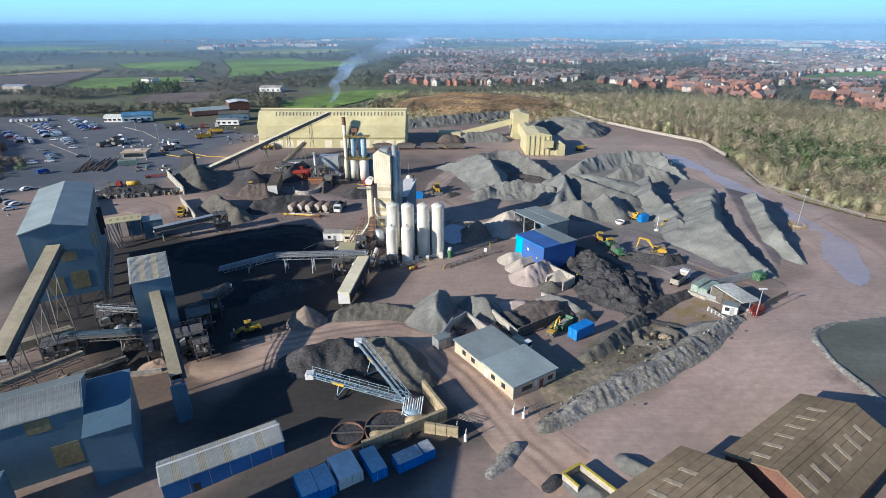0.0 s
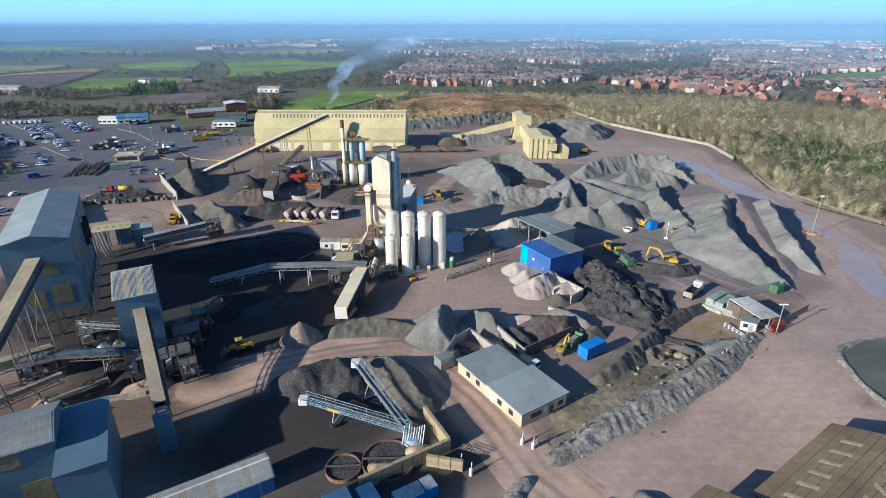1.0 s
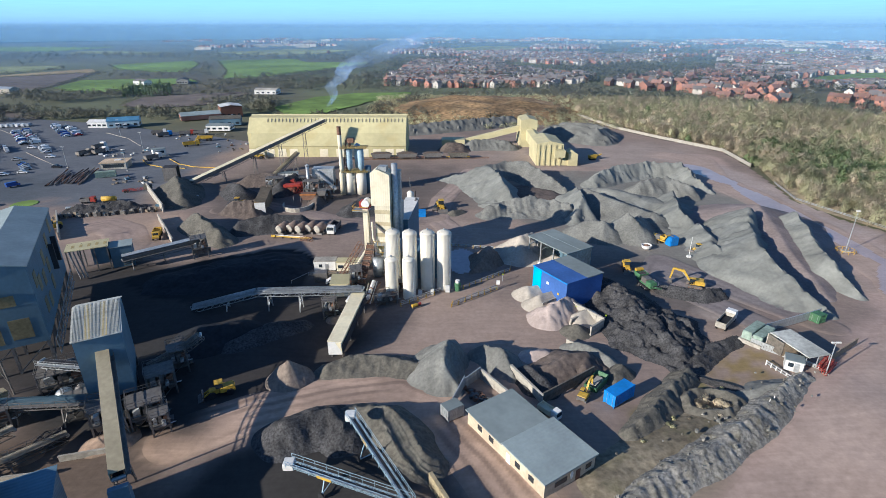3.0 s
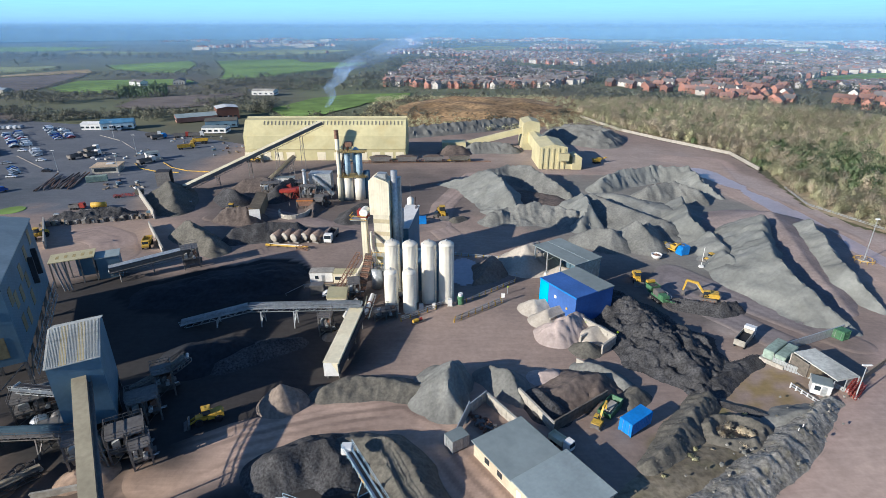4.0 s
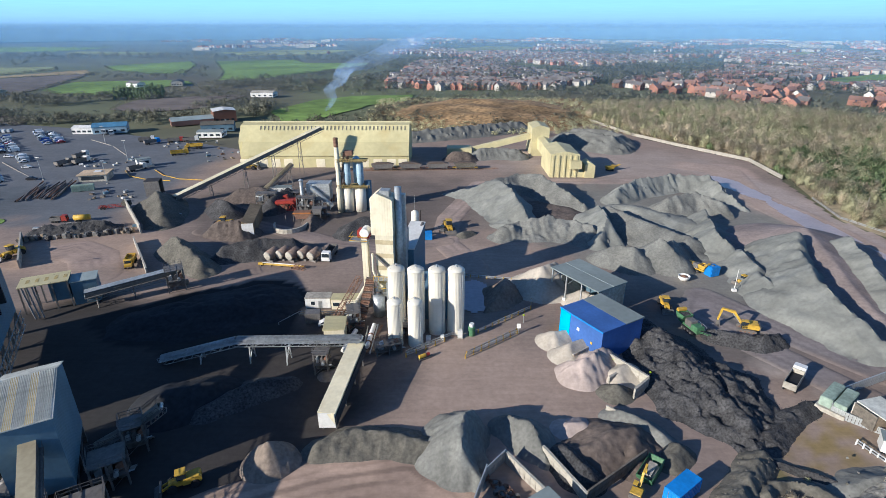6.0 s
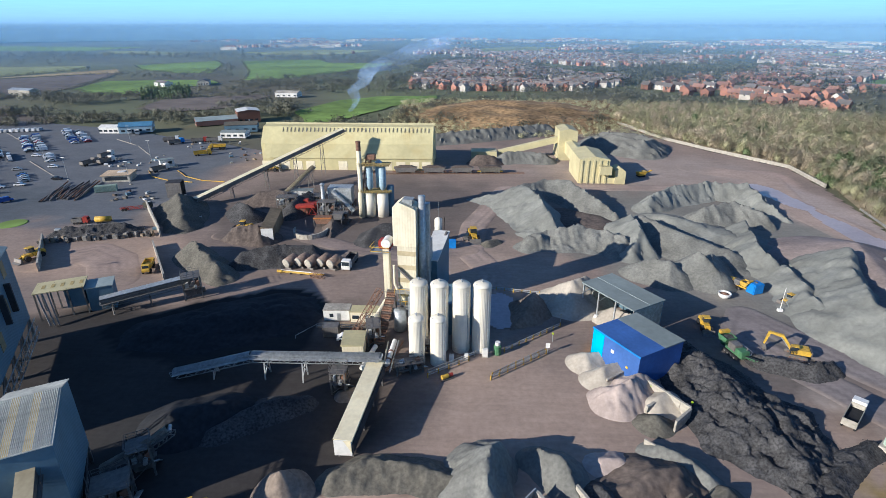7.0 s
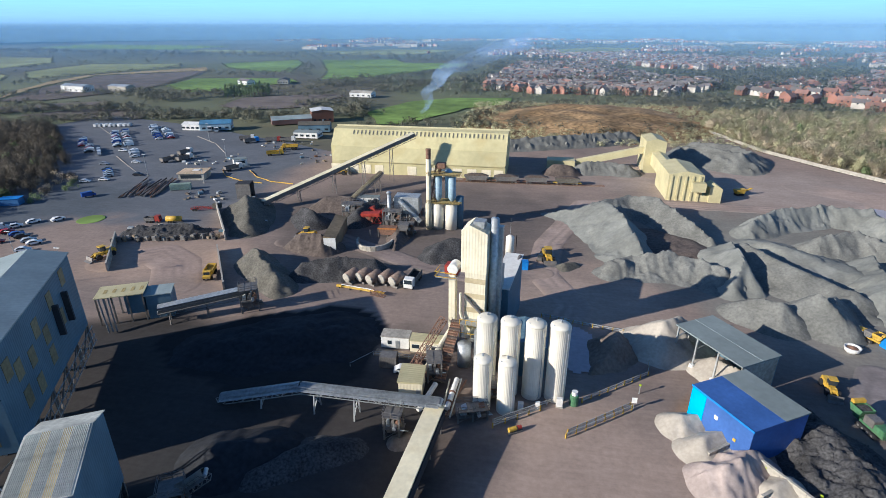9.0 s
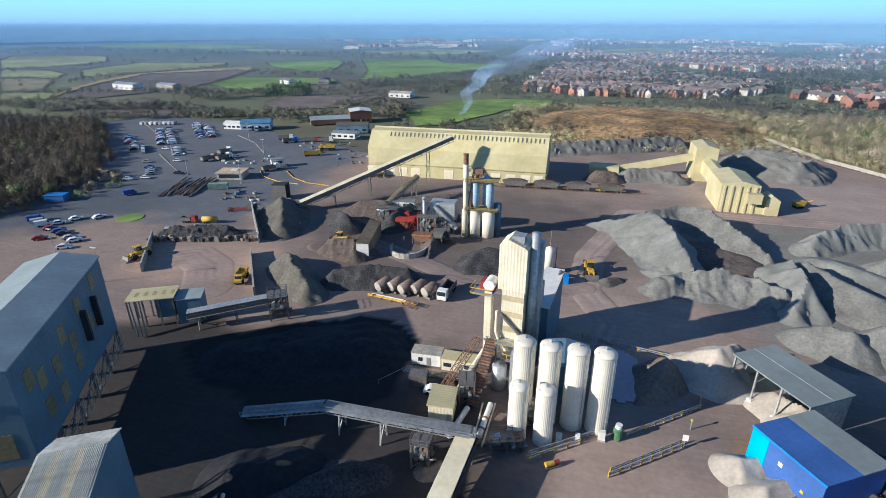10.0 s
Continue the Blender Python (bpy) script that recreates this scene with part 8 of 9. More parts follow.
def car_kinds():
    kinds = []
    for name, h, van in (("car", 1.45, False), ("van", 2.1, True)):
        for cname, col in (("white", (0.75, 0.75, 0.74)), ("silver", (0.40, 0.42, 0.44)), ("black", (0.025, 0.025, 0.03)), ("blue", (0.03, 0.08, 0.30)), ("red", (0.35, 0.02, 0.02))):
            if van and cname in ("red", "black"):
                continue
            m = mat(f"{cname}_{name}_paint", col, 0.25, var=0.03, stain=0.05, bump=0.0, spec=0.5)
            t = thing("parked_" + name, f"{cname} parked {name} on the asphalt", name, 0, -60, -30, 0, "parked cars")
            if van:
                prof = [(-2.5, 0.35), (2.4, 0.35), (2.5, 0.95), (1.8, 1.25), (1.3, h), (-2.5, h)]
                glz = [(1.32, 1.3), (1.85, 1.25), (1.45, 1.95), (1.1, 1.95)]
            else:
                prof = [(-2.15, 0.35), (2.1, 0.35), (2.15, 0.75), (1.0, 0.92), (0.35, h), (-1.1, h), (-1.75, 0.98), (-2.15, 0.9)]
                glz = [(0.95, 0.93), (0.32, h - 0.05), (-1.05, h - 0.05), (-1.65, 0.98)]
            part("body", prism(prof, 1, -0.85, 0.85), m, t)
            part("glazing", prism(glz, 1, -0.88, 0.88), glass, t)
            for wx in (-1.35, 1.35):
                for wy in (-0.78, 0.78):
                    part("tyre", tube((wx, wy - 0.1, 0.32), (wx, wy + 0.1, 0.32), 0.32, n=12), black, t)
            kinds.append(t)
    return kinds


KINDS = car_kinds()
used = set()


def park(x, y, rz, k):
    k %= len(KINDS)
    m = pose(x, y, G(x, y) + 0.05, 0, 0, rz)
    if k not in used:
        used.add(k)
        KINDS[k].matrix_basis = m
    else:
        copy_thing(KINDS[k], m)


rng = random.Random(21)
pick = lambda: rng.choice((0, 0, 0, 0, 1, 1, 2, 2, 3, 4, 5, 5, 6, 7))
dirx, diry = math.cos(radians(PARK)), math.sin(radians(PARK))
for k in range(8):
    park(-161 + rng.uniform(-1, 1) - 4.5 * k, 189 + 1.9 * k + rng.uniform(-1, 1), PARK - 80, k)
for row, (x0, y0, n, ang) in enumerate(((-241, 320, 19, PARK + 90), (-237, 324, 18, PARK + 90), (-232, 343, 15, PARK + 90), (-227, 347, 15, PARK + 90), (-302, 374, 8, 100), (-236, 301, 6, PARK), (-199, 264, 6, PARK + 90), (-262, 318, 9, PARK + 90), (-252, 366, 8, PARK + 90), (-214, 300, 7, PARK + 90), (-246, 305, 8, PARK + 90))):
    for k in range(n):
        if rng.random() < 0.9:
            s = 2.9 if row < 4 or row > 6 else (2.8 if row == 4 else 3.4)
            if row == 4:
                park(x0 + k * 2.9, y0 + 0.9 * k, ang + rng.uniform(-4, 4), rng.choice((5, 5, 0, 6)))
            else:
                park(x0 + dirx * k * s + rng.uniform(-0.3, 0.3), y0 + diry * k * s + rng.uniform(-0.3, 0.3), ang + rng.uniform(-5, 5), pick())
for x, y, a in ((-217.5, 283, 20), (-219, 306, 10), (-204.5, 289, 15), (-187, 268, 10), (-230, 311, 10), (-172.5, 209.5, 70), (-181, 201, 50), (-202, 254, 20), (-174, 188, 40), (-160, 184, 30), (-184, 236, 60), (-30.6, 145.5, 5), (-196, 258, 10), (-179, 206, 60)):
    park(x, y, a, pick() if x != -30.6 else 0)
for k, x0, y0, x1, y1 in ((0, -241, 326, -312, 384), (1, -225, 300, -186, 268), (2, -233, 350, -268, 380), (3, -215, 356, -192, 338.6), (4, -192, 338.6, -172, 316)):
    L = math.hypot(x1 - x0, y1 - y0)
    t = thing("parking_kerb", "pale concrete kerb line in the car park", "kerb", x0, y0, 0.02, math.degrees(math.atan2(y1 - y0, x1 - x0)), kind="structure")
    p = part("kerb_stone", box(0.02, 2.98, -0.2, 0.2, 0, 0.18), concrete, t)
    for i in range(1, int(L / 3)):
        twin(p, i * 3)


def low_unit(x, y, rz, L, W, h, rise, wall_mat, roof_mat, label, name="workshop_unit", wins=4):
    t = thing(name, label, "building", x, y, None, rz)
    walls, roof = gable(W, L, h, rise, 0.3, 0.15)
    part("wall", walls, wall_mat, t)
    part("roof", roof, roof_mat, t)
    for k in range(wins):
        part("window", box(-0.05, 0, 1.2 + k * L / wins, 1.2 + k * L / wins + min(2.2, L / wins - 0.8), 1.0, 2.2), glass, t)
        part("window", box(0.8 + k * (W - 1) / wins, 0.8 + (k + 0.55) * (W - 1) / wins, -0.05, 0, 1.0, 2.2), glass, t)
    part("door", box(W * 0.45, W * 0.45 + 1.0, -0.07, 0, 0, 2.1), galv, t)
    return t


low_unit(-165.2, 416.0, 28, 16, 15, 7.5, 1.0, house_wall, white, "red-brick two-storey block with white roof panels", "brick_block")
low_unit(-193.3, 409.2, -58, 27, 10, 3.2, 2.0, house_wall, roof_grey, "long brick office with grey pitched roof", "office_block", 6)
low_unit(-139.5, 363, 92, 15, 9, 3.4, 0.6, white, roof_flat, "white flat-roofed workshop by the hall")
low_unit(-140.0, 385, 105, 20, 10, 4.5, 1.5, slate_clad, olive_stone, "olive-roofed shed beside the hall")
low_unit(-206.8, 380.0, 112, 19, 12, 4.2, 1.8, steel_blue, mat("blue_roof_sheet", (0.10, 0.24, 0.38), 0.5, rib=0.5, ribaxis=1), "blue-roofed workshop with pale blue walls")
low_unit(-225.0, 374.5, 92, 13, 8, 3.6, 1.2, white, white, "long white workshop unit with pale roof")
low_unit(-118.0, 372, 100, 10, 7, 3.2, 0.4, white, white, "small white unit beside the hall")
low_unit(-468.0, 545, 78, 34, 12, 5.5, 1.6, white, galv, "large white farm shed", "farm_shed")
low_unit(-428.0, 556, 78, 26, 11, 5.0, 1.6, concrete, galv, "pale concrete farm shed with grey roof", "farm_shed")
low_unit(-166.0, 556, 85, 22, 12, 4.0, 1.5, white, concrete, "pale clubhouse by the sports field", "clubhouse")
low_unit(-340, 640, 60, 20, 10, 4.0, 2.0, white, roof_slate, "white farmhouse among the fields", "farm_house")
low_unit(-310, 655, 20, 24, 12, 4.0, 2.0, concrete, roof_slate, "grey farm building with slate roof", "farm_house")
t = thing("site_shop", "flat sandy-roofed site building with glazed front", "building", -163.2, 263.6, 0.0, 14)
part("wall", box(0, 11, 0, 9, 0, 3.0), concrete, t); part("roof", box(-0.5, 11.5, -0.5, 9.5, 3.0, 3.3), mat("sandy_roof", (0.55, 0.42, 0.28), 0.9), t)
part("roof_curb", box(5, 8, 4, 6.5, 3.3, 3.6), white, t); part("window", box(1, 10, -0.05, 0, 0.9, 2.4), glass, t)
container(-157.0, 249.0, 22, 8.0, "pale green shipping container", bpy.data.materials["pale_green_paint"], None, 2.6)
t = thing("weigh_office", "cream weighbridge office with steps", "building", -151.0, 289.0, 0.0, 40)
part("wall", box(0, 6, 0, 4, 0.6, 3.8), white, t); part("roof", box(-0.2, 6.2, -0.2, 4.2, 3.8, 4.0), roof_flat, t); part("window", box(1, 5, -0.05, 0, 1.8, 3.0), glass, t)
part("base", box(-1, 7, -1, 5, 0, 0.6), concrete, t)
t = thing("steel_stack", "stack of long rusty steel sections lying on the ground", "steel stock", -163.0, 237.0, 0.0, 106)
for k in range(28):
    part("section", beam((rng.uniform(0, 7), k * 0.5 - 6, 0.4), (22 + rng.uniform(-8, 8), k * 0.5 - 6 + rng.uniform(-1.5, 1.5), rng.uniform(0.4, 1.2)), 0.25, 0.5), (steel, steel, rust, belt)[k % 4], t)
t = thing("green_verge", "small mown grass verge by the entrance", "verge", -162.0, 212.5, 0.06, 40, kind="structure")
part("turf", lathe([(4.6, 0), (4.4, 0.12)], 18), grass, t)
# clutter of pallets, crates and machinery beside the roads
pile_mats = (rust, wood, white, steel, steel, galv, brown_soil, concrete, slate_clad)
for k in range(110):
    a = rng.random()
    x, y = ((rng.gauss(-152, 9), rng.gauss(345, 8)), (rng.gauss(-133, 9), rng.gauss(243, 5)), (rng.gauss(-128, 9), rng.gauss(207, 3)), (rng.gauss(-118, 8), rng.gauss(318, 9)), (rng.gauss(-170, 8), rng.gauss(300, 8)), (rng.gauss(-60, 10), rng.gauss(246, 4)))[k % 6]
    s = rng.uniform(0.4, 1.0)
    t = thing("crate", "weathered crate of machine parts on the ground", "crate", x, y, None, rng.uniform(0, 180), "clutter beside the yard roads")
    part("box", box(-s, s, -0.6 * s, 0.6 * s, 0.15, s, bevel=0.06), rng.choice(pile_mats), t)
    part("skid", box(-s, s, -0.5 * s, 0.5 * s, 0, 0.15), wood, t)
# boulders and debris along the banks
for k in range(60):
    u = rng.random()
    x, y = 17 + 46 * u + rng.gauss(0, 2.5), 68 + 33 * u + rng.gauss(0, 2.5)
    bm = bmesh.new()
    bmesh.ops.create_icosphere(bm, subdivisions=1, radius=rng.uniform(0.15, 0.4))
    for v in bm.verts:
        v.co *= rng.uniform(0.7, 1.2)
    ob = part("boulder", bm, (grey_stone, rough_bank, olive_stone)[k % 3])
    z = G(x, y) + 1.2
    ob.matrix_basis = pose(x, y, z, rng.uniform(0, 90), 0, rng.uniform(0, 90))
    tagged(ob, "grey boulder lying on the weedy rubble bank", "boulder", "boulders on the bank")
# pale boundary wall by the wood
for (x0, y0), (x1, y1) in zip(FENCE[1:5], FENCE[2:6]):
    wall_run(x0, y0, x1, y1, 1.5, "long low pale boundary wall before the wood", concrete, 3.5, 0.5, "boundary_wall")
rail_fence(141, 240, 136, 217, "low post and rail fence at the wood edge", wood, 1.1, 3)
rail_fence(136, 217, 150, 176, "low post and rail fence at the wood edge", wood, 1.1, 3)
for x, y in ((146, 225), (143, 235), (148.5, 222)):
    t = thing("wood_post", "pale bare pole at the wood edge", "pole", x, y)
    part("pole", lathe([(0.15, 0), (0.1, 7)], 8), concrete, t); part("cap", lathe([(0.18, 7), (0.05, 7.2)], 8), wood, t)

lamp_post(-156.1, 178.0, 9, "tall grey lamp post by the lower car park")
t = thing("blue_shed", "small blue-sheeted shed among the shrubs", "shed", -208.0, 219.0, 0.0, 20)
part("wall", box(0, 7, 0, 4, 0, 2.6), blue_sheet, t); part("roof", box(-0.2, 7.2, -0.2, 4.2, 2.6, 2.75), blue_plain, t)


# ---- trees, town and distance ----
def sprays(rs, n, radii, size, thin=0.28, centre=(0, 0, 0), up=0.4):
    """Twig sprays: n slim triangles scattered in an uneven crown, as an array of corner points."""
    lobes = rs.normal(size=(7, 3)) * np.array(radii) * 0.42
    p = lobes[rs.integers(0, 7, n)] + rs.normal(size=(n, 3)) * np.array(radii) * 0.30
    d = rs.normal(size=(n, 3)) + p / np.array(radii) * 0.7
    d[:, 2] += up
    d /= np.linalg.norm(d, axis=1)[:, None]
    s = np.cross(d, rs.normal(size=(n, 3)))
    s /= np.linalg.norm(s, axis=1)[:, None] + 1e-9
    L = size * rs.uniform(0.6, 1.4, (n, 1))
    q, p = p, p + np.array(centre)
    nn = q / np.array(radii) + 0.18 * rs.normal(size=(n, 3)) + np.array((0, 0, 0.55))
    nn /= np.linalg.norm(nn, axis=1)[:, None]
    flip = np.einsum("ij,ij->i", np.cross(s, d), nn) < 0
    s[flip] *= -1
    return np.stack([p - d * L * 0.5 - s * L * thin, p - d * L * 0.5 + s * L * thin, p + d * L * 0.6, nn, nn, nn], 1)


def tri_mesh(name, tris, material):
    v = tris[:, :3].reshape(-1, 3)
    me = bpy.data.meshes.new(name)
    me.vertices.add(len(v)); me.vertices.foreach_set("co", v.astype(np.float32).ravel())
    k = len(v) // 3
    me.loops.add(len(v)); me.loops.foreach_set("vertex_index", np.arange(len(v), dtype=np.int32))
    me.polygons.add(k); me.polygons.foreach_set("loop_start", np.arange(0, len(v), 3, dtype=np.int32))
    me.update(calc_edges=True)
    if tris.shape[1] == 6:
        # twigs take the light like the rounded crown that they make up
        me.shade_smooth()
        a = me.attributes.new("custom_normal", "FLOAT_VECTOR", "POINT")
        a.data.foreach_set("vector", tris[:, 3:].astype(np.float32).ravel())
    me.materials.append(material)
    return me


def tree_kind(seed, h, material, leafy):
    rs = np.random.default_rng(seed)
    bm = tube((0, 0, -0.5), (0.15, 0.1, h * 0.55), 0.22, 0.1, 7)
    for k in range(7):
        a, z = k * 2.4, h * (0.22 + 0.07 * k)
        tube((0.05, 0.05, z), (math.cos(a) * h * 0.27, math.sin(a) * h * 0.27, z + h * 0.26), 0.09, 0.03, 5, bm=bm)
    tr = bpy.data.meshes.new("trunk"); bm.to_mesh(tr); bm.free(); tr.materials.append(bark)
    cr = tri_mesh("crown", sprays(rs, 1000 if leafy else 1000, (h * 0.38, h * 0.38, h * 0.46), 0.5 if leafy else 0.6, 0.38 if leafy else 0.15, (0, 0, h * 0.52)), material)
    return tr, cr


TREES = [tree_kind(s, h, m, lf) for s, h, m, lf in ((1, 7.5, twig_brown, False), (2, 8.5, twig_brown, False), (3, 7.0, twig_olive, False), (4, 8.0, twig_olive, False), (5, 6.5, leaf_green, True), (6, 9.0, twig_brown, False), (7, 7.5, twig_shaded, False), (8, 8.5, twig_shaded, False))]
WORDS = ("bare brown winter tree with fine twigs", "bare brown winter tree with wide crown", "olive-tinged bare winter tree", "tall olive-tinged bare winter tree", "dense dark evergreen tree", "tall bare winter tree with spreading crown", "bare winter tree with dense twigs, shade in its dark colour", "tall bare winter tree, shade in its dark colour")


def tree(x, y, k, s, rz):
    t = thing("tree", WORDS[k], "tree", x, y, None, rz, "trees of the wood")
    t.scale = (s, s, s * 1.05)
    for n, me in zip(("trunk", "crown"), TREES[k]):
        o = new(n, me)
        o.parent = t


WOOD = [(101, 440), (115, 374), (130, 344), (152, 305), (149.5, 270), (143, 240), (138, 217), (142, 196), (152, 178), (177, 152), (222, 122), (360, 150), (345, 330), (310, 372), (270, 440), (235, 490), (170, 505), (125, 500)]
LEFT_WOOD = [(-206, 208), (-214, 250), (-240, 285), (-275, 318), (-326, 366), (-430, 372), (-440, 180), (-250, 150)]
field("wood_floor", WOOD, litter, "brown leaf litter and bracken under the trees", -0.04)
rs = np.random.default_rng(7)
spots = []
for poly, sp in ((WOOD, 3.9), (LEFT_WOOD, 4.6)):
    xs, ys = [p[0] for p in poly], [p[1] for p in poly]
    for gx in np.arange(min(xs), max(xs), sp):
        for gy in np.arange(min(ys), max(ys), sp):
            x, y = gx + rs.uniform(-1.8, 1.8), gy + rs.uniform(-1.8, 1.8)
            if in_poly(x, y, poly):
                edge = near_line(x, y, FENCE) if poly is WOOD else near_line(x, y, LEFT_WOOD[:5])
                spots.append((edge, x, y, poly is WOOD))
spots.sort()


def kind_at(x, y, right):
    g = zone(x, y, 190, 262, 34, 42, 20, 0.5) if right else 0
    if rs.random() < 0.42 * g + (0.02 if right else 0.04):
        return 4
    return int(rs.choice((0, 1, 2, 3, 5, 2, 3))) if right else int(rs.choice((6, 7)))


near_trees = [s for s in spots if (s[3] and s[1] < 185) or not s[3]][:290]
chosen = {id(s) for s in near_trees}
for s in near_trees:
    tree(s[1], s[2], kind_at(s[1], s[2], s[3]), rs.uniform(0.62, 1.05) * (0.8 if s[0] < 6 else 1.0), rs.uniform(0, 360))
bulk = {0: [], 2: [], 4: [], 6: []}
for s in spots:
    if id(s) in chosen:
        continue
    k = kind_at(s[1], s[2], s[3])
    k = 4 if k == 4 else 6 if k > 5 else 2 if k in (2, 3) else 0
    h = rs.uniform(4.8, 8.6) * (1.25 if s[1] > 240 else 1.0)
    bulk[k].append(sprays(rs, 380, (h * 0.36, h * 0.36, h * 0.44), 0.62, 0.19 if k != 4 else 0.4, (s[1], s[2], h * 0.5)))
for k, m, lb in ((0, twig_brown, "dense wood of bare brown winter trees"), (2, twig_olive, "dense wood of olive-tinged bare trees"), (4, leaf_green, "evergreen thicket within the wood"), (6, twig_shaded, "wood of bare trees beside the car park, shade in its colour")):
    ob = new("woodland", tri_mesh("woodland", np.concatenate(bulk[k]), m))
    tagged(ob, lb, "woodland", kind="stuff")


def shrub(x, y, h, material, label):
    t = thing("shrub", label, "shrub", x, y, None, x * 37 % 360)
    part("stem", tube((0, 0, -0.2), (0.05, 0.05, h * 0.4), 0.06, 0.03, 6), bark, t)
    o = new("foliage", tri_mesh("foliage", sprays(rs, 420, (h * 0.55, h * 0.55, h * 0.42), 0.4, 0.2, (0, 0, h * 0.5)), material))
    o.parent = t


for k in range(7):
    a = k * 0.9
    shrub(45.4 + 2.3 * math.cos(a), 94.1 + 1.9 * math.sin(a), rs.uniform(1.0, 1.7), twig_brown, "bare brown bramble bush round a hollow")
for k in range(22):
    shrub(-212 + rs.uniform(-9, 14), 236 + rs.uniform(-26, 26), rs.uniform(2.2, 4.2), (twig_shaded, twig_brown, leaf_green)[k % 3], "dark tangled shrub beside the car park")
for k in range(14):
    u = rs.uniform(0, 22)
    shrub(28 + u + rs.uniform(-2, 2), 83 + 0.68 * u + rs.uniform(-1, 4), rs.uniform(0.4, 0.8), (twig_olive, twig_brown)[k % 2], "low dry weed clump on rough ground")


def scatter(name, label, spots_xyh, material, n, size, thin=0.45):
    a = [sprays(rs, n, (h * 0.5, h * 0.5, h * 0.38), size * h / 7, thin, (x, y, h * 0.48)) for x, y, h in spots_xyh]
    tagged(new(name, tri_mesh(name, np.concatenate(a), material)), label, "trees", kind="stuff")


def along(line, step, spread, h0, h1):
    out = []
    for (ax, ay), (bx, by) in zip(line, line[1:]):
        L = math.hypot(bx - ax, by - ay)
        for k in range(int(L / step)):
            u = (k + rs.random()) * step / L
            out.append((ax + (bx - ax) * u + rs.normal() * spread, ay + (by - ay) * u + rs.normal() * spread, rs.uniform(h0, h1)))
    return out


# conifer row and hedges between the fields
for k in range(16):
    x, y = -307 + k * 2.6, 541 + k * 0.7
    t = thing("conifer", "tall dark conifer in a shelter row", "tree", x, y, -0.3, k * 40.0, "conifers in a row")
    h = rs.uniform(10.5, 13.5)
    part("trunk", tube((0, 0, 0), (0, 0, h * 0.5), 0.25, 0.1, 6), bark, t)
    o = new("crown", tri_mesh("crown", sprays(rs, 420, (1.9, 1.9, h * 0.42), 1.1, 0.4, (0, 0, h * 0.52)), leaf_green))
    o.parent = t
hedges = [f[0] + f[0][:1] for f in FIELDS[:13] if f[1] is not stubble]
hs = []
for hline in hedges:
    hs += along(hline, 2.6, 1.0, 1.2, 2.8)
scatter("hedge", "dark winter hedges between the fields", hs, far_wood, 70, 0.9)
belts = along([(-560, 500), (-420, 545), (-330, 560), (-230, 560), (-190, 590), (-150, 640), (-120, 690)], 2.2, 8, 3, 6.5)
belts += along([(-600, 420), (-450, 440), (-340, 440), (-250, 420), (-200, 440)], 2.6, 8, 4, 8)
belts += along([(-215, 410), (-190, 440), (-150, 465), (-140, 440)], 2.0, 6, 5, 9)
belts += along([(-120, 400), (-60, 420), (-20, 430), (30, 400), (90, 440)], 2.2, 8, 4, 7)
belts += along([(-60, 440), (-20, 520), (60, 560), (120, 540)], 2.4, 6, 4, 7)
belts += along([(-407, 541), (-352, 504), (-316, 531)], 1.5, 9, 5, 10)
belts += along([(-320, 548), (-281, 593), (-246, 630), (-197, 736), (-126, 945)], 1.7, 8, 3, 6)
belts += along([(-215, 504), (-161, 500), (-140, 465)], 1.5, 6, 4, 8)
belts += along([(-358, 380), (-298, 413), (-259, 420), (-222, 438)], 1.6, 5, 4, 8)
belts += along([(-500, 428), (-420, 411), (-328, 451)], 1.8, 5, 4, 8)
belts += along([(-280, 678), (-217, 662), (-137, 605)], 1.6, 8, 3, 6)
belts += along([(-260, 720), (-180, 700), (-140, 650)], 2.5, 10, 5, 9)
belts += along([(120, 510), (230, 505), (320, 400), (380, 330)], 2.0, 7, 5, 8)
belts += along([(-640, 1160), (-400, 1170), (-180, 1090), (-100, 1080), (50, 1150)], 5, 14, 5, 8)
belts += along([(-1500, 1300), (-900, 1220), (-500, 1250), (-200, 1180)], 7, 22, 8, 12)
scrub = [(rs.uniform(-62, 125), rs.uniform(368, 540), rs.uniform(2.0, 4.6)) for _ in range(1900)]
scrub = [q for q in scrub if math.hypot((q[0] - 25) / 62, (q[1] - 452) / 40) + 0.35 * nz(q[0], q[1], 0.03, 2.0) > 0.95 or rs.random() < 0.2]
scatter("scrub", "bare brown scrub round the heath", scrub, twig_olive, 90, 1.0, 0.2)
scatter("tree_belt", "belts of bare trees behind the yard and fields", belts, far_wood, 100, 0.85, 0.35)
far = []
for k in range(12500):
    r = 700 * (1 / (1 - 0.73 * rs.random()))
    a = math.radians(rs.uniform(32, 148))
    x, y = r * math.cos(a), r * math.sin(a)
    dens = 0.5 + nz(x, y, 0.0035, 3.0) + 0.4 * nz(x, y, 0.012, 5.0)
    if any(in_poly(x, y - 25, f[0]) or in_poly(x, y + 40, f[0]) for f in FIELDS):
        continue
    town = x > -120 + 0.1 * (y - 600) and r < 2300
    if dens > (0.34 if town else 0.40):
        far.append((x, y, rs.uniform(6, 11) if town else rs.uniform(3.5, 6.5)))
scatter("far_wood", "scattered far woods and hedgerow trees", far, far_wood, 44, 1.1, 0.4)


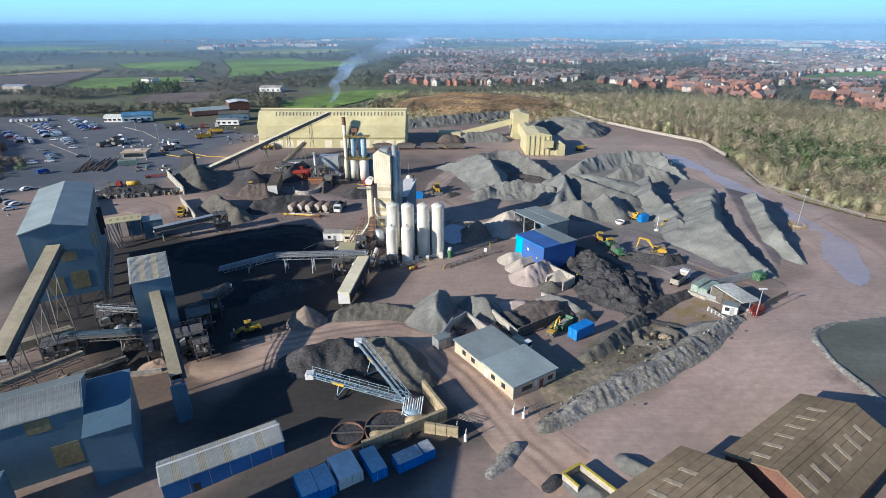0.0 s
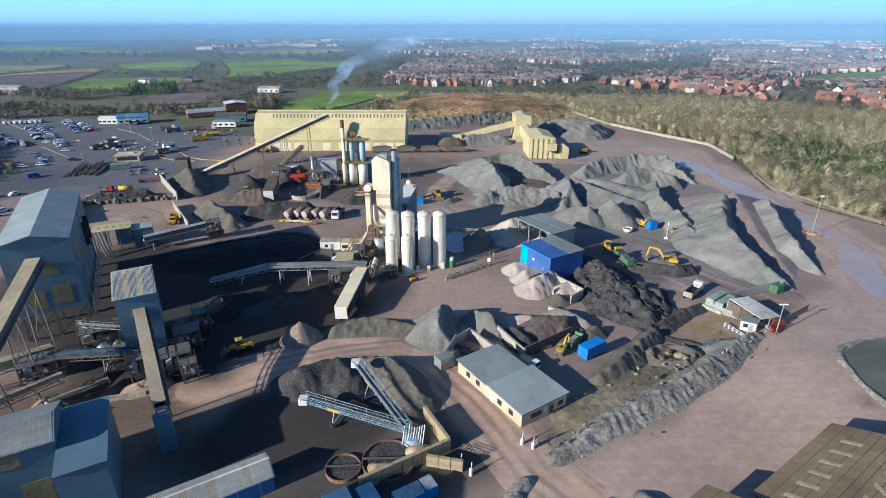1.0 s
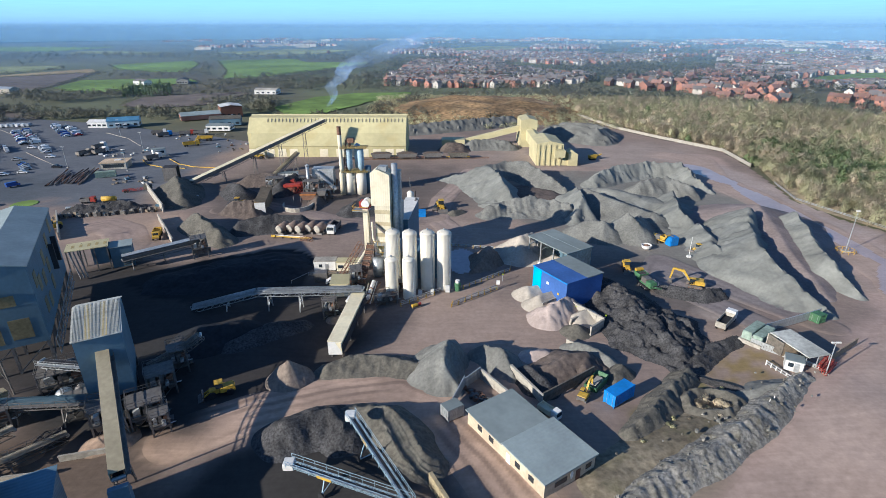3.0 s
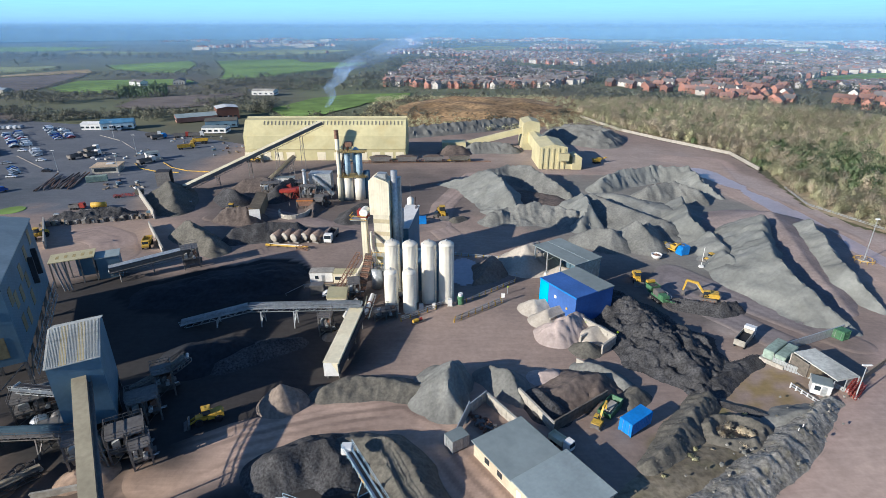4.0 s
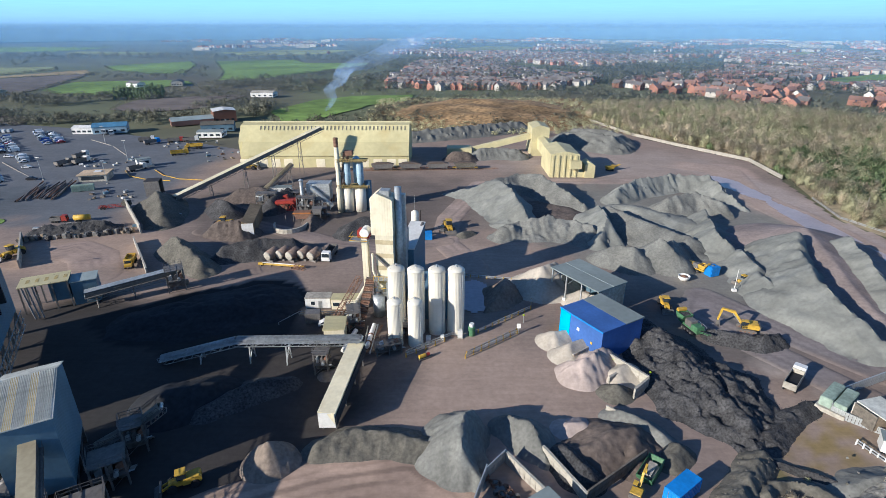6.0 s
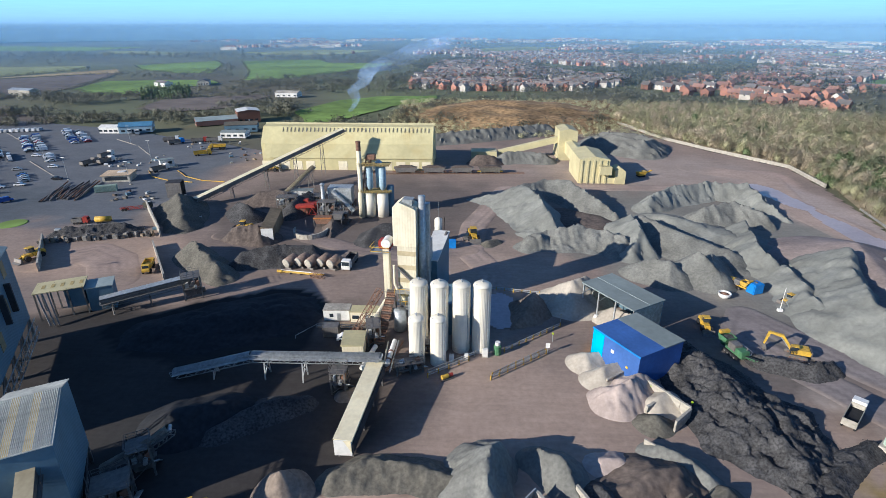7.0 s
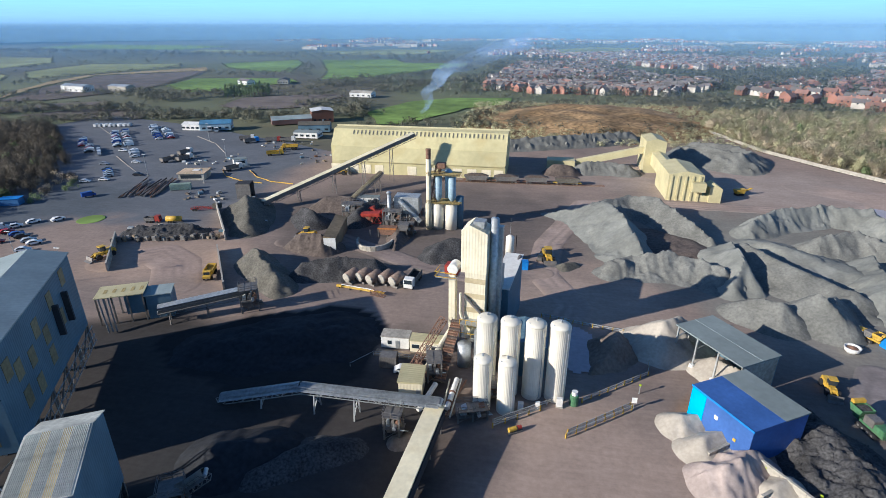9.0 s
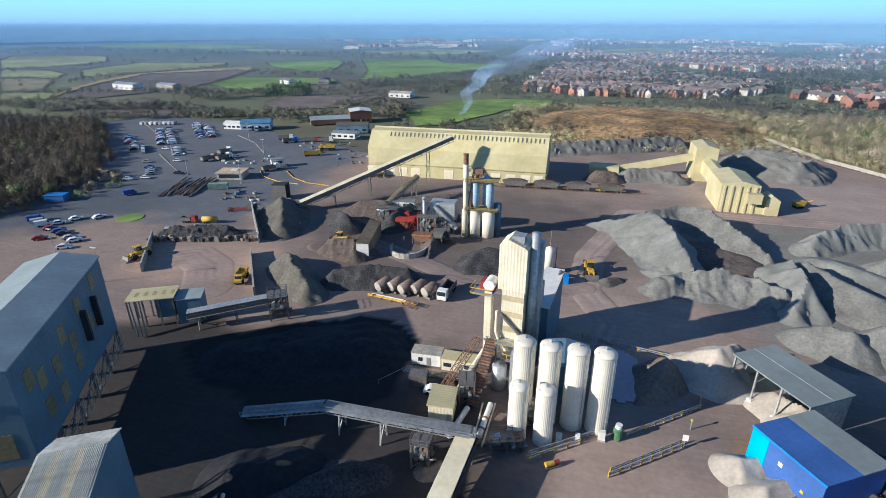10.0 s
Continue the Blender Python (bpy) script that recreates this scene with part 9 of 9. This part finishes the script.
def house_kind(w, d, h, rise, wall_m, roof_m, n):
    t = thing("house", "", "house", 0, -80, -40, 0, "houses of the town")
    walls, roof = gable(w, d, h, rise, 0.35, 0.25)
    part("wall", walls, wall_m, t)
    r = part("roof", roof, roof_m, t)
    part("chimney", box(w / 2 - 0.5, w / 2 + 0.4, d * 0.15, d * 0.15 + 0.9, h + rise * 0.6, h + rise + 1.2), wall_m, r)
    win = part("window", box(0, 1.3, -0.05, 0, 0, 1.2), glass, t)
    win.location = (w * 0.15, 0, 1.0)
    for x, z in ((w * 0.65, 1.0), (w * 0.15, 3.6), (w * 0.65, 3.6)):
        twin(win, x, 0, z)
    for y in (d * 0.2, d * 0.6):
        o = twin(win, -0.0, y + 1.3, 3.6, -90)
    return t


HOUSES = [house_kind(7.5, 11, 5.2, 2.9, house_wall, roof_tile, 0), house_kind(7.5, 9, 5.2, 3.0, house_wall, roof_slate, 1), house_kind(7, 12, 5.0, 2.8, house_render, roof_slate, 2), house_kind(7.5, 17, 5.0, 2.7, house_wall, roof_tile, 3)]
HLAB = ("red-brick house with red tiled roof", "red-brick house with dark tiled roof", "pale rendered house pair with red tiles", "terrace of red-brick houses with tiled roof")
ESTATES = [([(185, 640), (240, 560), (257, 490), (285, 468), (346, 549), (437, 766), (358, 784), (272, 766)], 17), ([(330, 400), (440, 385), (560, 470), (640, 600), (520, 605), (400, 560), (335, 480)], 21)]
first = set()
count = 0
for poly, sp in ESTATES:
    xs, ys = [p[0] for p in poly], [p[1] for p in poly]
    for gx in np.arange(min(xs), max(xs), sp):
        for gy in np.arange(min(ys), max(ys), sp * 1.25):
            x, y = gx + rs.uniform(-4, 4), gy + rs.uniform(-4, 4)
            if in_poly(x, y, poly) and count < 290 and rs.random() < 0.9:
                k = int(rs.choice((0, 0, 1, 2, 3)))
                a = 40 + 60 * nz(x, y, 0.008, 2.0) + (90 if rs.random() < 0.4 else 0)
                m = pose(x, y, -0.4, 0, 0, a)
                if k in first:
                    copy_thing(HOUSES[k], m)
                else:
                    first.add(k)
                    HOUSES[k].matrix_basis = m
                    tagged(HOUSES[k], HLAB[k])
                count += 1


def far_houses(spots_xya, name, label, wall_m, roof_m):
    wv, rv = [], []
    for x, y, a, w, d, h, r in spots_xya:
        c, s = math.cos(a), math.sin(a)
        q = lambda u, v, z: (x + u * c - v * s, y + u * s + v * c, z)
        b0, b1, b2, b3 = q(0, 0, -1), q(w, 0, -1), q(w, d, -1), q(0, d, -1)
        t0, t1, t2, t3 = q(0, 0, h), q(w, 0, h), q(w, d, h), q(0, d, h)
        r0, r1 = q(w / 2, 0, h + r), q(w / 2, d, h + r)
        for f in ((b0, b1, t1), (b0, t1, t0), (b1, b2, t2), (b1, t2, t1), (b2, b3, t3), (b2, t3, t2), (b3, b0, t0), (b3, t0, t3), (t0, t1, r0), (t2, t3, r1)):
            wv.append(f)
        for f in ((t0, r0, r1), (t0, r1, t3), (r0, t1, t2), (r0, t2, r1)):
            rv.append(f)
    e = thing(name, label, "houses", 0, 0, 0.0, kind="stuff")
    for n, v, m in (("walls", wv, wall_m), ("roofs", rv, roof_m)):
        o = new(n, tri_mesh(n, np.array(v), m))
        o.parent = e


groups = {0: [], 1: [], 2: []}
for k in range(34000):
    r = 560 + 2300 * rs.random() ** 1.35
    a = math.radians(rs.uniform(35, 116))
    x, y = r * math.cos(a), r * math.sin(a)
    if any(in_poly(x, y, p) for p, _ in ESTATES) or in_poly(x, y, WOOD) or in_poly(x, y, FIELDS[-1][0]):
        continue
    if y < 590 + 0.2 * abs(x) + 70 * nz(x, y, 0.01, 3.0) and x < 330 or x < -110 + 0.06 * y and y < 1350 or any(in_poly(x, y, f[0]) for f in FIELDS):
        continue
    d = nz(x, y, 0.004, 1.0) + 0.35 * nz(x, y, 0.012, 8.0) + (0.35 if 620 < y < 1500 else -0.05)
    if d < 0.14 + 0.12 * rs.random() or len(groups[0]) + len(groups[1]) + len(groups[2]) > 7600:
        continue
    st = 0.6 + 1.2 * nz(x, y, 0.005, 6.0) + (math.pi / 2 if rs.random() < 0.3 else 0)
    big = rs.random() < 0.0
    groups[int(rs.choice((0, 1, 1, 2, 2, 2)))].append((x, y, st, 6.5, rs.choice((6, 7, 8, 11)) * 1.0, 4.4, 2.5) if not big else (x, y, st, 30, 60, 7, 1.0))
far_houses(groups[0], "far_town", "spread of red-brick houses with red roofs", house_wall, roof_tile)
far_houses(groups[1], "far_town", "spread of brick houses with dark roofs", house_wall, roof_slate)
far_houses(groups[2], "far_town", "spread of pale rendered houses", house_render, roof_slate)
sheds = [(rs.uniform(200, 1900), rs.uniform(1700, 2400), rs.uniform(-0.3, 0.3), rs.uniform(40, 110), 26.0, 6.0, 1.0) for _ in range(22)]
sheds += [(rs.uniform(-700, 100), rs.uniform(1500, 2600), rs.uniform(-0.3, 0.3), rs.uniform(20, 50), 16.0, 6.0, 1.5) for _ in range(14)]
far_houses(sheds, "far_sheds", "pale warehouse sheds on the far side of town", concrete, house_render)

# trees in the gardens and streets of the town
gt = []
for k in range(3800):
    r = 560 + 2100 * rs.random() ** 1.3
    a = math.radians(rs.uniform(35, 100))
    x, y = r * math.cos(a), r * math.sin(a)
    if y < 560 + 0.15 * abs(x) and x < 340 or in_poly(x, y, FIELDS[-1][0]) or in_poly(x, y, WOOD):
        continue
    gt.append((x, y, rs.uniform(3.5, 7.5)))
gt += along([(-110, 625), (-20, 640), (90, 620), (140, 575), (230, 525), (300, 500), (340, 430)], 1.6, 9, 5, 9)
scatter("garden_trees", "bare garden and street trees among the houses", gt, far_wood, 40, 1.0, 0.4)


def smoke_plume():
    """Thin drifting smoke over the sports field."""
    m, t, b = node_mat("thin_smoke")
    n, l = t.nodes, t.links
    tr, df, mx, mr = n.new("ShaderNodeBsdfTransparent"), n.new("ShaderNodeBsdfDiffuse"), n.new("ShaderNodeMixShader"), n.new("ShaderNodeMapRange")
    ns, co = n.new("ShaderNodeTexNoise"), n.new("ShaderNodeTexCoord")
    ns.inputs["Scale"].default_value = 0.06
    l.new(co.outputs["Object"], ns.inputs["Vector"]); l.new(ns.outputs[0], mr.inputs[0])
    mr.inputs[1].default_value, mr.inputs[2].default_value, mr.inputs[3].default_value, mr.inputs[4].default_value = 0.3, 0.75, 0.03, 0.22
    df.inputs[0].default_value = (0.42, 0.62, 0.98, 1)
    l.new(mr.outputs[0], mx.inputs[0]); l.new(tr.outputs[0], mx.inputs[1]); l.new(df.outputs[0], mx.inputs[2])
    l.new(mx.outputs[0], n["Material Output"].inputs[0])
    bm = bmesh.new()
    rows, n_round = [], 14
    for k in range(25):
        u = k / 24
        c = Vector((-92 + 22 * u + 110 * max(0, u - 0.4) ** 1.3 + 3 * math.sin(k * 0.9), 448 + 20 * u + 60 * max(0, u - 0.4), 5 + 50 * u ** 0.85))
        r = 2.2 + 15.0 * u ** 1.2 * (1 - 0.5 * max(0, u - 0.8) / 0.2)
        ring = []
        for i in range(n_round):
            a = i * 2 * math.pi / n_round
            q = r * (1 + 0.45 * noise.noise(Vector((math.cos(a) * 1.5, math.sin(a) * 1.5, k * 0.35))))
            ring.append(bm.verts.new(c + Vector((q * math.cos(a), 0.5 * q * math.sin(a), 0.5 * q * math.sin(a) + 0.25 * q * math.cos(a)))))
        rows.append(ring)
    for a, b2 in zip(rows, rows[1:]):
        for i in range(n_round):
            bm.faces.new((a[i], a[(i + 1) % n_round], b2[(i + 1) % n_round], b2[i]))
    ob = part("smoke_plume", bm, m, None, "", True)
    tagged(ob, "thin bluish smoke drifting up from the field", "smoke", kind="stuff")
    ob.visible_shadow = False


smoke_plume()
